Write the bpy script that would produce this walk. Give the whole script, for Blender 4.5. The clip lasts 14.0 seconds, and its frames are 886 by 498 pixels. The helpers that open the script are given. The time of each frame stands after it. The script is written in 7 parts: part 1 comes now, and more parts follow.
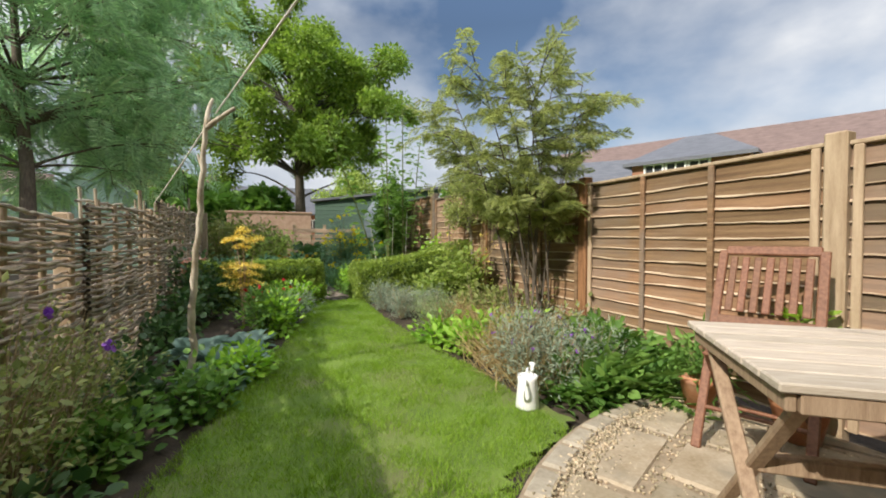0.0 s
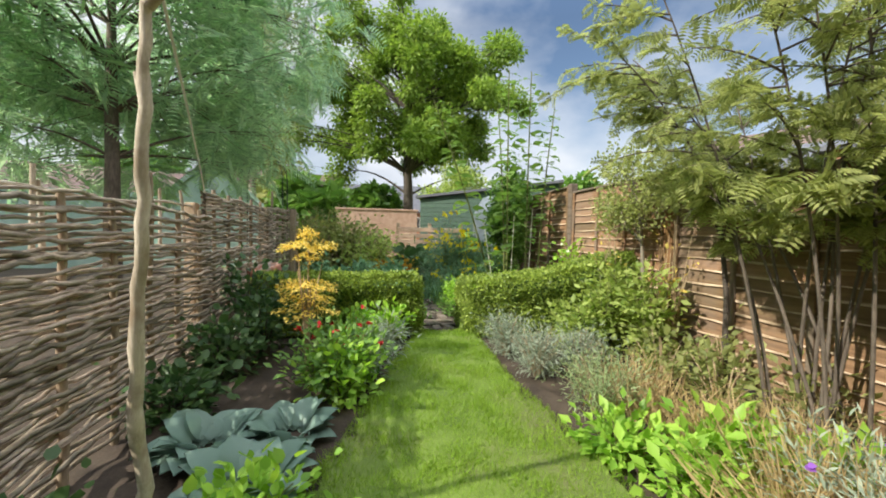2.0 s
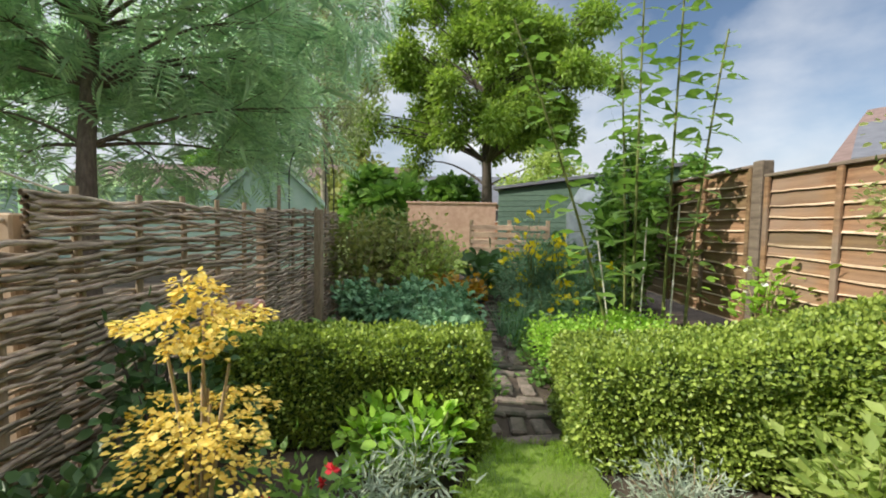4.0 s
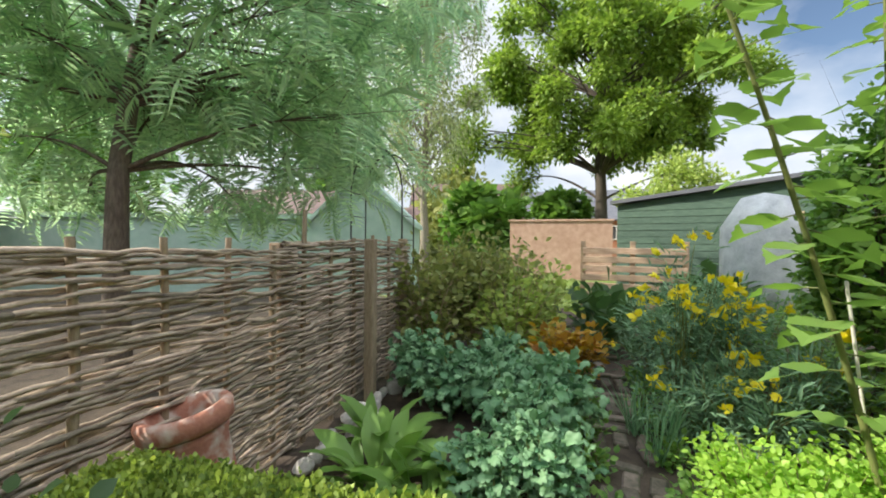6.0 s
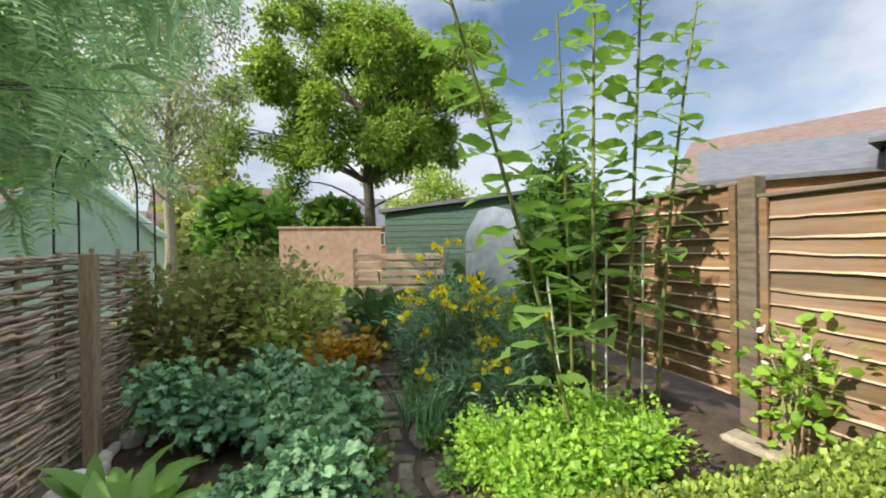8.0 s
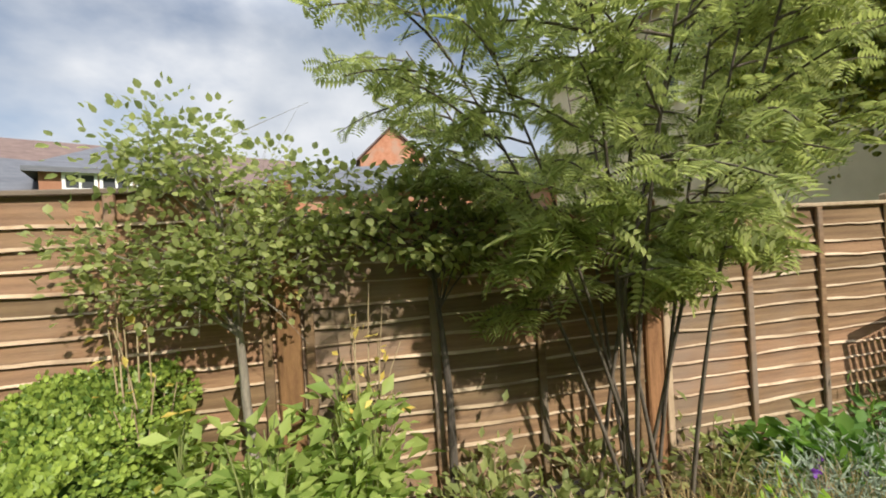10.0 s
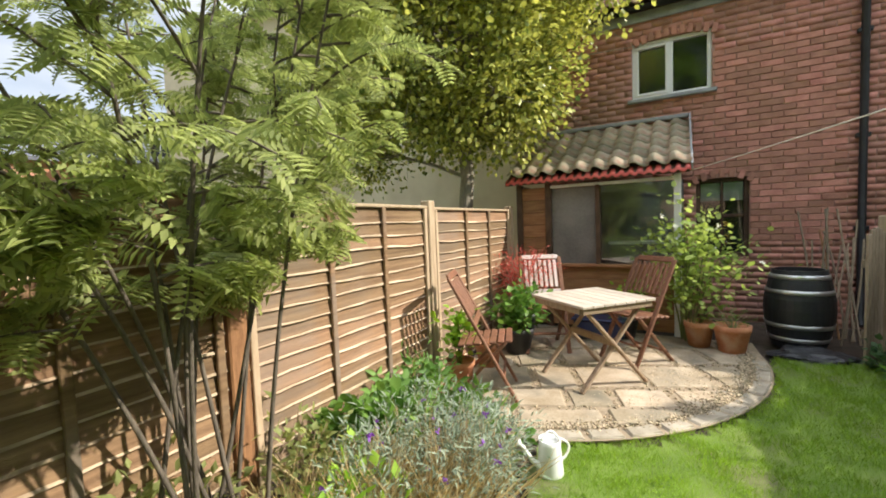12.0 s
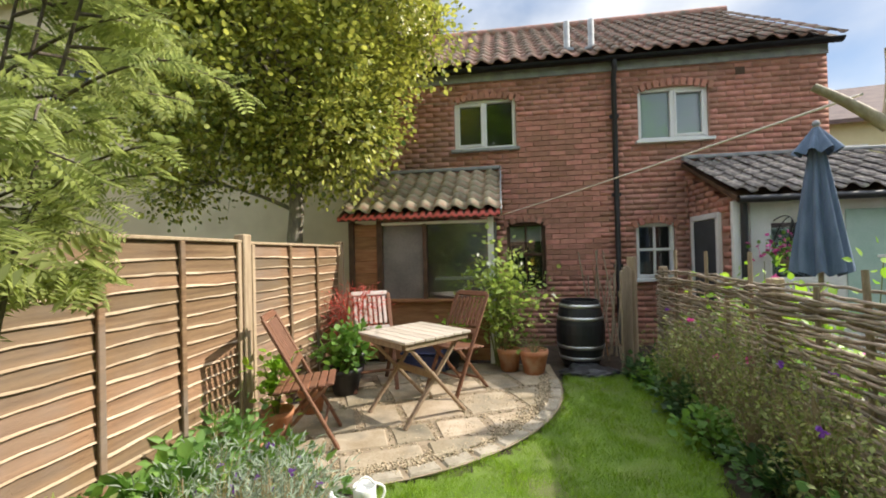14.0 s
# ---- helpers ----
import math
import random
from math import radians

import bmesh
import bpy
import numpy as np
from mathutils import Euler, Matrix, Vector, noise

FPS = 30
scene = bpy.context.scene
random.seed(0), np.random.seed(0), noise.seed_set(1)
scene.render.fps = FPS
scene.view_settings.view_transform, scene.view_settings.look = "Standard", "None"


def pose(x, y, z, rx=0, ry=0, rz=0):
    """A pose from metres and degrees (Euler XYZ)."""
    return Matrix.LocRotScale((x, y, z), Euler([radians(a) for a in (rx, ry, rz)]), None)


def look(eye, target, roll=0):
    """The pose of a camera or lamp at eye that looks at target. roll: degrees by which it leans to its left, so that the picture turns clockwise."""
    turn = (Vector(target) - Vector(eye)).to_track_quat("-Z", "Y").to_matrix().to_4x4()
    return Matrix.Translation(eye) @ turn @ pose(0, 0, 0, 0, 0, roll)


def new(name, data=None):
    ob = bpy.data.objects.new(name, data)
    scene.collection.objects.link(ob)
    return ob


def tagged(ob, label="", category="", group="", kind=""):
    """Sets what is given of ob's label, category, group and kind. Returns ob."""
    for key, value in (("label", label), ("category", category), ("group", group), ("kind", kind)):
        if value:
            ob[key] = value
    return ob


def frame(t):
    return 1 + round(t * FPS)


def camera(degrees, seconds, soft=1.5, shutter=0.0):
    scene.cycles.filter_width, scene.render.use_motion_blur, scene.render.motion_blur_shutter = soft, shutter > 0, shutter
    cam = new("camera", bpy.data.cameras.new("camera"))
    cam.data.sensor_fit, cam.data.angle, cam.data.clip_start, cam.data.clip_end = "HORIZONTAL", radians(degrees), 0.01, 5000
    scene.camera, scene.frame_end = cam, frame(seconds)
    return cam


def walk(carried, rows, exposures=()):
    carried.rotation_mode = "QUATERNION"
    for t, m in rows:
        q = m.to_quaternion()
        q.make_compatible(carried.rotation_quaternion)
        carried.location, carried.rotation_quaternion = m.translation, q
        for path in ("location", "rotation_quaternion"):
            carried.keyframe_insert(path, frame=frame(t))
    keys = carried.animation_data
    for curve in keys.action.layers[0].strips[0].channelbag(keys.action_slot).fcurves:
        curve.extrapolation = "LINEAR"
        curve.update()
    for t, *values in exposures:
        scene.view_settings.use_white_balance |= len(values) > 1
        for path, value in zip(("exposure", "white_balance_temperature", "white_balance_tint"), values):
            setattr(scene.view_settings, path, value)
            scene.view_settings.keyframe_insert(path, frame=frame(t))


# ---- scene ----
# ---------------------------------------------------------------- camera
PI = math.pi
cam = camera(93.5, 14.0, 1.9)
PATH = [
    (0.0, 0.222, -0.016, 0.990, -23.46, -1.35, 0.00),
    (0.5, 0.250, 0.294, 0.990, -18.43, -2.03, 0.30),
    (1.0, 0.311, 0.704, 1.018, -14.43, -2.09, 0.80),
    (1.5, 0.415, 1.158, 1.047, -11.57, -2.06, 1.20),
    (2.0, 0.500, 1.599, 1.078, -9.16, -1.75, 1.20),
    (2.5, 0.572, 2.045, 1.135, -7.10, -1.83, 1.20),
    (3.0, 0.642, 2.489, 1.190, -4.91, -2.09, 1.00),
    (3.5, 0.694, 2.943, 1.230, -2.21, -2.66, 1.00),
    (4.0, 0.755, 3.390, 1.258, 1.89, -3.15, 1.00),
    (4.2, 0.785, 3.545, 1.270, 4.45, -2.29, 1.00),
    (6.3, 0.800, 4.690, 1.388, 16.80, -0.95, 0.50),
    (6.5, 0.800, 4.700, 1.388, 15.02, -0.90, 0.45),
    (7.0, 0.790, 4.700, 1.390, 9.30, -0.72, 0.15),
    (7.5, 0.790, 4.685, 1.393, -0.20, -0.47, -0.25),
    (8.0, 0.790, 4.645, 1.400, -14.00, -0.18, -0.90),
    (8.5, 0.840, 4.605, 1.399, -34.60, 0.22, -2.00),
    (9.0, 0.915, 4.560, 1.379, -60.60, 0.42, -2.45),
    (9.2, 0.925, 4.525, 1.375, -70.70, 0.60, -2.65),
    (11.3, 1.085, 4.085, 1.325, -138.11, -3.73, -2.50),
    (11.5, 1.075, 4.060, 1.325, -142.21, -3.84, -2.40),
    (12.0, 1.034, 4.027, 1.321, -150.38, -3.44, -2.20),
    (12.5, 1.002, 4.005, 1.320, -157.11, -2.78, -1.90),
    (13.0, 0.973, 3.988, 1.320, -162.81, -1.75, -1.70),
    (13.5, 0.945, 3.972, 1.326, -167.85, -0.60, -1.50),
    (14.0, 0.913, 3.962, 1.335, -171.72, 0.63, -1.40),
]
walk(cam, [(t, pose(x, y, z, 90 + p, -r, w)) for t, x, y, z, w, p, r in PATH],
     exposures=[(0.0, 0.24), (1.0, 0.48), (2.0, 0.56), (3.0, 0.50), (4.2, 0.40), (6.3, 0.74), (8.0, 0.56), (9.2, 0.12), (11.3, 0.66), (12.5, 0.74), (14.0, 0.58)])

# ---------------------------------------------------------------- world and sun
SUN = Vector((-0.76, -0.26, 0.60)).normalized()


def make_world():
    w = bpy.data.worlds.new("sky")
    w.use_nodes = True
    scene.world = w
    nt = w.node_tree
    nt.nodes.clear()
    N, L = nt.nodes.new, nt.links.new
    out, bg = N("ShaderNodeOutputWorld"), N("ShaderNodeBackground")
    sky = N("ShaderNodeTexSky")
    sky.sky_type = "NISHITA"
    sky.sun_disc = False
    sky.sun_elevation = math.asin(SUN.z)
    sky.sun_rotation = math.atan2(SUN.x, SUN.y)
    sky.air_density, sky.dust_density, sky.ozone_density = 1.0, 0.6, 1.6
    tc, mp = N("ShaderNodeTexCoord"), N("ShaderNodeMapping")
    mp.inputs["Scale"].default_value = (1.0, 1.0, 1.7)
    mp.inputs["Location"].default_value = (0.35, 0.2, 0.1)
    no = N("ShaderNodeTexNoise")
    no.inputs["Scale"].default_value, no.inputs["Detail"].default_value, no.inputs["Roughness"].default_value = 1.7, 8.0, 0.5
    no.inputs["Distortion"].default_value = 0.1
    no2 = N("ShaderNodeTexNoise")
    no2.inputs["Scale"].default_value, no2.inputs["Detail"].default_value = 4.5, 8.0
    rp, rp2 = N("ShaderNodeValToRGB"), N("ShaderNodeValToRGB")
    rp.color_ramp.elements[0].position, rp.color_ramp.elements[1].position = 0.34, 0.55
    rp2.color_ramp.elements[0].position, rp2.color_ramp.elements[1].position = 0.32, 0.72
    rp2.color_ramp.elements[0].color, rp2.color_ramp.elements[1].color = (5.5, 6.0, 6.8, 1), (9.2, 9.3, 9.5, 1)
    mx = N("ShaderNodeMixRGB")
    L(tc.outputs["Generated"], mp.inputs["Vector"])
    L(mp.outputs["Vector"], no.inputs["Vector"])
    L(mp.outputs["Vector"], no2.inputs["Vector"])
    L(no.outputs["Fac"], rp.inputs["Fac"])
    L(no2.outputs["Fac"], rp2.inputs["Fac"])
    L(rp.outputs["Color"], mx.inputs["Fac"])
    L(sky.outputs["Color"], mx.inputs["Color1"])
    L(rp2.outputs["Color"], mx.inputs["Color2"])
    # an overcast sky is brighter overhead than at the horizon
    sx, ze, mu = N("ShaderNodeSeparateXYZ"), N("ShaderNodeMapRange"), N("ShaderNodeVectorMath")
    ze.inputs["From Min"].default_value, ze.inputs["From Max"].default_value = 0.45, 0.95
    ze.inputs["To Min"].default_value, ze.inputs["To Max"].default_value = 1.0, 2.9
    mu.operation = "SCALE"
    L(tc.outputs["Generated"], sx.inputs[0])
    L(sx.outputs["Z"], ze.inputs["Value"])
    L(mx.outputs["Color"], mu.inputs[0])
    L(ze.outputs[0], mu.inputs["Scale"])
    L(mu.outputs[0], bg.inputs["Color"])
    bg.inputs["Strength"].default_value = 0.087
    L(bg.outputs["Background"], out.inputs["Surface"])


make_world()
sun = bpy.data.lights.new("sun", "SUN")
sun.energy, sun.angle, sun.color = 4.6, radians(0.8), (1.0, 0.93, 0.82)
sun_ob = new("sun", sun)
sun_ob.matrix_world = look(SUN * 40, (0, 0, 0))


# ---------------------------------------------------------------- materials
def surface(name, a, b, rough=0.8, scale=12.0, bump=0.25, island=0.0, obj=0.0, stretch=(1, 1, 1), metal=0.0, stain=None, stain_scale=1.3, spec=0.4, fine=60.0):
    """Two colours mixed by noise at two scales, with relief, optional stains and a shift from piece to piece."""
    m = bpy.data.materials.new(name)
    m.use_nodes = True
    nt = m.node_tree
    bs = nt.nodes["Principled BSDF"]
    N, L = nt.nodes.new, nt.links.new
    tc, mp = N("ShaderNodeTexCoord"), N("ShaderNodeMapping")
    mp.inputs["Scale"].default_value = stretch
    L(tc.outputs["Object"], mp.inputs["Vector"])
    n1, n2 = N("ShaderNodeTexNoise"), N("ShaderNodeTexNoise")
    n1.inputs["Scale"].default_value, n1.inputs["Detail"].default_value = scale, 6.0
    n2.inputs["Scale"].default_value, n2.inputs["Detail"].default_value = fine, 4.0
    vec = mp.outputs["Vector"]
    if obj:
        oi, ad = N("ShaderNodeObjectInfo"), N("ShaderNodeVectorMath")
        sc = N("ShaderNodeVectorMath")
        sc.operation = "SCALE"
        sc.inputs[0].default_value = (17.3, 9.1, 23.7)
        L(oi.outputs["Random"], sc.inputs["Scale"])
        L(vec, ad.inputs[0])
        L(sc.outputs[0], ad.inputs[1])
        vec = ad.outputs[0]
    L(vec, n1.inputs["Vector"])
    L(vec, n2.inputs["Vector"])
    rp = N("ShaderNodeValToRGB")
    rp.color_ramp.elements[0].position, rp.color_ramp.elements[1].position = 0.33, 0.67
    rp.color_ramp.elements[0].color, rp.color_ramp.elements[1].color = (*a, 1), (*b, 1)
    mixf = N("ShaderNodeMath")
    mixf.operation = "MULTIPLY_ADD"
    mixf.inputs[1].default_value, mixf.inputs[2].default_value = 0.35, 0.0
    sub = N("ShaderNodeMath")
    sub.operation = "MULTIPLY_ADD"
    sub.inputs[1].default_value = 0.72
    L(n2.outputs["Fac"], mixf.inputs[0])
    L(n1.outputs["Fac"], sub.inputs[0])
    L(mixf.outputs[0], sub.inputs[2])
    L(sub.outputs[0], rp.inputs["Fac"])
    col = rp.outputs["Color"]
    if stain:
        n3, r3, mx = N("ShaderNodeTexNoise"), N("ShaderNodeValToRGB"), N("ShaderNodeMixRGB")
        n3.inputs["Scale"].default_value, n3.inputs["Detail"].default_value = stain_scale, 5.0
        L(tc.outputs["Object"], n3.inputs["Vector"])
        r3.color_ramp.elements[0].position, r3.color_ramp.elements[1].position = 0.48, 0.66
        L(n3.outputs["Fac"], r3.inputs["Fac"])
        mx.inputs["Color2"].default_value = (*stain, 1)
        L(r3.outputs["Color"], mx.inputs["Fac"])
        L(col, mx.inputs["Color1"])
        col = mx.outputs["Color"]
    for amount, kind in ((island, "ShaderNodeNewGeometry"), (obj, "ShaderNodeObjectInfo")):
        if amount:
            src, hs, mr = N(kind), N("ShaderNodeHueSaturation"), N("ShaderNodeMapRange")
            mr.inputs["To Min"].default_value, mr.inputs["To Max"].default_value = 1 - amount, 1 + amount
            L(src.outputs["Random Per Island" if "Geometry" in kind else "Random"], mr.inputs["Value"])
            L(mr.outputs[0], hs.inputs["Value"])
            mh = N("ShaderNodeMapRange")
            mh.inputs["To Min"].default_value, mh.inputs["To Max"].default_value = 0.5 + 0.03 * amount, 0.5 - 0.03 * amount
            L(src.outputs["Random Per Island" if "Geometry" in kind else "Random"], mh.inputs["Value"])
            L(mh.outputs[0], hs.inputs["Hue"])
            L(col, hs.inputs["Color"])
            col = hs.outputs["Color"]
    L(col, bs.inputs["Base Color"])
    bs.inputs["Roughness"].default_value, bs.inputs["Metallic"].default_value = rough, metal
    bs.inputs["Specular IOR Level"].default_value = spec
    if bump:
        bp = N("ShaderNodeBump")
        bp.inputs["Strength"].default_value, bp.inputs["Distance"].default_value = bump, 0.01
        L(sub.outputs[0], bp.inputs["Height"])
        L(bp.outputs["Normal"], bs.inputs["Normal"])
    return m


def leafmat(name, a, b, back=0.35, rough=0.5, patch=2.5):
    """Leaf: colour varies from leaf to leaf and over patches; some light passes through."""
    m = bpy.data.materials.new(name)
    m.use_nodes = True
    nt = m.node_tree
    bs, out = nt.nodes["Principled BSDF"], nt.nodes["Material Output"]
    N, L = nt.nodes.new, nt.links.new
    g, tc, n1 = N("ShaderNodeNewGeometry"), N("ShaderNodeTexCoord"), N("ShaderNodeTexNoise")
    n1.inputs["Scale"].default_value = patch
    L(tc.outputs["Object"], n1.inputs["Vector"])
    ad = N("ShaderNodeMath")
    ad.operation = "MULTIPLY_ADD"
    ad.inputs[1].default_value = 0.6
    sb = N("ShaderNodeMath")
    sb.operation = "MULTIPLY"
    sb.inputs[1].default_value = 0.5
    L(n1.outputs["Fac"], sb.inputs[0])
    L(g.outputs["Random Per Island"], ad.inputs[0])
    L(sb.outputs[0], ad.inputs[2])
    rp = N("ShaderNodeValToRGB")
    rp.color_ramp.elements[0].position, rp.color_ramp.elements[1].position = 0.15, 0.85
    rp.color_ramp.elements[0].color, rp.color_ramp.elements[1].color = (*a, 1), (*b, 1)
    L(ad.outputs[0], rp.inputs["Fac"])
    L(rp.outputs["Color"], bs.inputs["Base Color"])
    bs.inputs["Roughness"].default_value = rough
    bs.inputs["Specular IOR Level"].default_value = 0.35
    tr, ms = N("ShaderNodeBsdfTranslucent"), N("ShaderNodeMixShader")
    br = N("ShaderNodeHueSaturation")
    br.inputs["Value"].default_value, br.inputs["Saturation"].default_value = 1.5, 1.1
    L(rp.outputs["Color"], br.inputs["Color"])
    L(br.outputs["Color"], tr.inputs["Color"])
    ms.inputs["Fac"].default_value = back
    L(bs.outputs[0], ms.inputs[1])
    L(tr.outputs[0], ms.inputs[2])
    L(ms.outputs[0], out.inputs["Surface"])
    return m


def glass(name, tint=(0.95, 0.98, 0.98), rough=0.02, mixed=0.92):
    """Window glass: clear and mirror mixed by Fresnel gloss."""
    m = bpy.data.materials.new(name)
    m.use_nodes = True
    nt = m.node_tree
    out = nt.nodes["Material Output"]
    nt.nodes.remove(nt.nodes["Principled BSDF"])
    N, L = nt.nodes.new, nt.links.new
    tp, gl, ms, fr = N("ShaderNodeBsdfTransparent"), N("ShaderNodeBsdfGlossy"), N("ShaderNodeMixShader"), N("ShaderNodeFresnel")
    fr.inputs["IOR"].default_value = 1.9
    tp.inputs["Color"].default_value = (*[c * mixed for c in tint], 1)
    gl.inputs["Roughness"].default_value = rough
    L(fr.outputs[0], ms.inputs["Fac"])
    L(tp.outputs[0], ms.inputs[1])
    L(gl.outputs[0], ms.inputs[2])
    L(ms.outputs[0], out.inputs["Surface"])
    return m


M = {}
M["soil"] = surface("soil", (0.028, 0.020, 0.014), (0.085, 0.063, 0.044), 0.95, 9, 0.8, fine=90)
M["turf"] = surface("turf", (0.08, 0.13, 0.02), (0.15, 0.22, 0.035), 0.95, 4, 0.6, fine=120, stain=(0.13, 0.14, 0.05), stain_scale=2.0)
M["grass"] = leafmat("grass_blade", (0.14, 0.25, 0.025), (0.30, 0.43, 0.06), 0.4, 0.55, 1.6)
M["slab"] = surface("sandstone", (0.26, 0.195, 0.115), (0.45, 0.37, 0.27), 0.85, 5, 0.35, obj=0.22, stain=(0.22, 0.19, 0.14), stain_scale=3.0)
M["path_brick"] = surface("mossy_path_brick", (0.07, 0.065, 0.045), (0.19, 0.15, 0.12), 0.95, 14, 0.6, obj=0.3, stain=(0.05, 0.06, 0.03), stain_scale=6)
M["edging"] = surface("edging_stone", (0.24, 0.20, 0.145), (0.41, 0.355, 0.275), 0.9, 9, 0.5, obj=0.15)
M["gravel"] = surface("gravel", (0.20, 0.15, 0.09), (0.55, 0.45, 0.30), 0.9, 30, 0.4, island=0.4)
M["mortar_bed"] = surface("sand_bed", (0.20, 0.15, 0.095), (0.36, 0.28, 0.19), 0.95, 18, 0.6)
M["lap"] = surface("lap_board", (0.125, 0.068, 0.034), (0.285, 0.175, 0.092), 0.8, 3.0, 0.6, obj=0.30, stretch=(6, 0.9, 14), stain=(0.21, 0.165, 0.125), stain_scale=1.6)
# paler board colour, paints the light caught by each lower lip
M["lap_edge"] = surface("sunlit_board_edge", (0.30, 0.20, 0.115), (0.60, 0.47, 0.33), 0.85, 5.0, 0.5, obj=0.2, stretch=(6, 1.2, 6), stain=(0.18, 0.12, 0.07), stain_scale=4)
M["cap"] = surface("dark_capping", (0.10, 0.075, 0.055), (0.22, 0.17, 0.13), 0.85, 5, 0.4, obj=0.15, stretch=(8, 0.8, 8))
M["post"] = surface("weathered_post", (0.30, 0.21, 0.13), (0.47, 0.36, 0.24), 0.85, 5, 0.4, obj=0.15, stretch=(8, 8, 0.8))
M["rust_post"] = surface("stained_post", (0.13, 0.06, 0.025), (0.31, 0.16, 0.07), 0.8, 5, 0.4, obj=0.15, stretch=(8, 8, 0.8))
M["willow"] = surface("woven_willow", (0.085, 0.058, 0.040), (0.47, 0.385, 0.285), 0.55, 10, 0.5, obj=0.42, stretch=(7, 1.0, 7))
M["stake"] = surface("hazel_stake", (0.20, 0.15, 0.09), (0.36, 0.28, 0.19), 0.85, 12, 0.4, obj=0.2, stretch=(5, 5, 1))
M["pole"] = surface("pale_pole", (0.36, 0.30, 0.21), (0.62, 0.55, 0.43), 0.8, 12, 0.4, stretch=(5, 5, 1), stain=(0.25, 0.19, 0.12), stain_scale=6)
M["bark"] = surface("bark", (0.035, 0.028, 0.022), (0.12, 0.10, 0.08), 0.9, 12, 0.8, stretch=(4, 4, 1))
M["bark_mid"] = surface("bark_brown", (0.06, 0.048, 0.036), (0.16, 0.13, 0.10), 0.9, 12, 0.6, stretch=(4, 4, 1))
M["bark_pale"] = surface("bark_grey", (0.16, 0.14, 0.11), (0.32, 0.28, 0.22), 0.9, 12, 0.6, stretch=(4, 4, 1))
M["stem"] = surface("green_stem", (0.10, 0.13, 0.04), (0.22, 0.24, 0.08), 0.6, 10, 0.2)
M["dry_stem"] = surface("dry_stem", (0.26, 0.18, 0.10), (0.46, 0.36, 0.22), 0.8, 10, 0.2)
M["brick"] = surface("red_brick", (0.36, 0.155, 0.11), (0.56, 0.275, 0.20), 0.9, 9, 0.6, island=0.24, stain=(0.40, 0.22, 0.17), stain_scale=0.8)
M["brick_piece"] = surface("red_brick_piece", (0.36, 0.155, 0.11), (0.56, 0.275, 0.20), 0.9, 9, 0.6, obj=0.24)
M["far_brick"] = surface("far_brick", (0.36, 0.15, 0.08), (0.48, 0.23, 0.14), 0.9, 4, 0.3, stain=(0.40, 0.25, 0.18))
M["orange_brick"] = surface("orange_brick", (0.28, 0.13, 0.075), (0.38, 0.19, 0.12), 0.9, 4, 0.3)
M["pink_wall"] = surface("pink_brick_wall", (0.36, 0.21, 0.15), (0.50, 0.33, 0.25), 0.9, 6, 0.4)
M["mortar"] = surface("mortar", (0.36, 0.20, 0.15), (0.52, 0.32, 0.25), 0.95, 16, 0.5, stain=(0.36, 0.20, 0.15))
M["pantile"] = surface("pantile", (0.19, 0.10, 0.075), (0.40, 0.23, 0.17), 0.8, 8, 0.4, obj=0.35, stain=(0.14, 0.13, 0.10), stain_scale=5)
M["old_tile"] = surface("lichened_pantile", (0.20, 0.115, 0.075), (0.40, 0.28, 0.19), 0.85, 9, 0.5, obj=0.35, stain=(0.30, 0.29, 0.20), stain_scale=9)
M["grey_tile"] = surface("grey_pantile", (0.17, 0.14, 0.13), (0.42, 0.38, 0.34), 0.8, 9, 0.4, obj=0.3, stain=(0.12, 0.10, 0.09), stain_scale=8)
M["slate"] = surface("slate", (0.075, 0.08, 0.095), (0.14, 0.145, 0.165), 0.55, 3, 0.2, stretch=(1, 1, 5))
M["far_tile"] = surface("far_roof_tile", (0.115, 0.08, 0.072), (0.20, 0.14, 0.125), 0.8, 3, 0.3, stretch=(1, 1, 4))
M["white"] = surface("white_paint", (0.70, 0.70, 0.68), (0.82, 0.82, 0.80), 0.45, 6, 0.05, spec=0.5)
M["upvc"] = surface("white_frame", (0.76, 0.76, 0.75), (0.84, 0.84, 0.83), 0.35, 5, 0.02, spec=0.5)
M["cream"] = surface("cream_render", (0.62, 0.54, 0.38), (0.72, 0.64, 0.47), 0.9, 3, 0.2, stain=(0.55, 0.47, 0.33), stain_scale=0.5)
M["yellow"] = surface("yellow_render", (0.70, 0.62, 0.36), (0.78, 0.71, 0.46), 0.9, 3, 0.1)
M["black"] = surface("black_plastic", (0.012, 0.012, 0.014), (0.03, 0.03, 0.033), 0.45, 8, 0.05, spec=0.5)
M["dark_wood"] = surface("dark_wood", (0.05, 0.025, 0.012), (0.12, 0.07, 0.04), 0.7, 8, 0.2)
M["teak"] = surface("oiled_hardwood", (0.11, 0.042, 0.022), (0.24, 0.11, 0.06), 0.6, 9, 0.25, stretch=(8, 1.2, 8), obj=0.12)
M["grey_teak"] = surface("weathered_hardwood", (0.37, 0.30, 0.23), (0.54, 0.465, 0.38), 0.75, 9, 0.3, stretch=(9, 1.0, 9), obj=0.12)
# pale pinkish wood for the back of one chair
M["pale_wood"] = surface("pale_slat_wood", (0.52, 0.42, 0.38), (0.70, 0.60, 0.55), 0.75, 9, 0.3, stretch=(9, 1.0, 9), obj=0.10)
M["leg_wood"] = surface("dull_hardwood", (0.20, 0.13, 0.08), (0.36, 0.26, 0.17), 0.75, 9, 0.3, stretch=(8, 8, 1), obj=0.12)
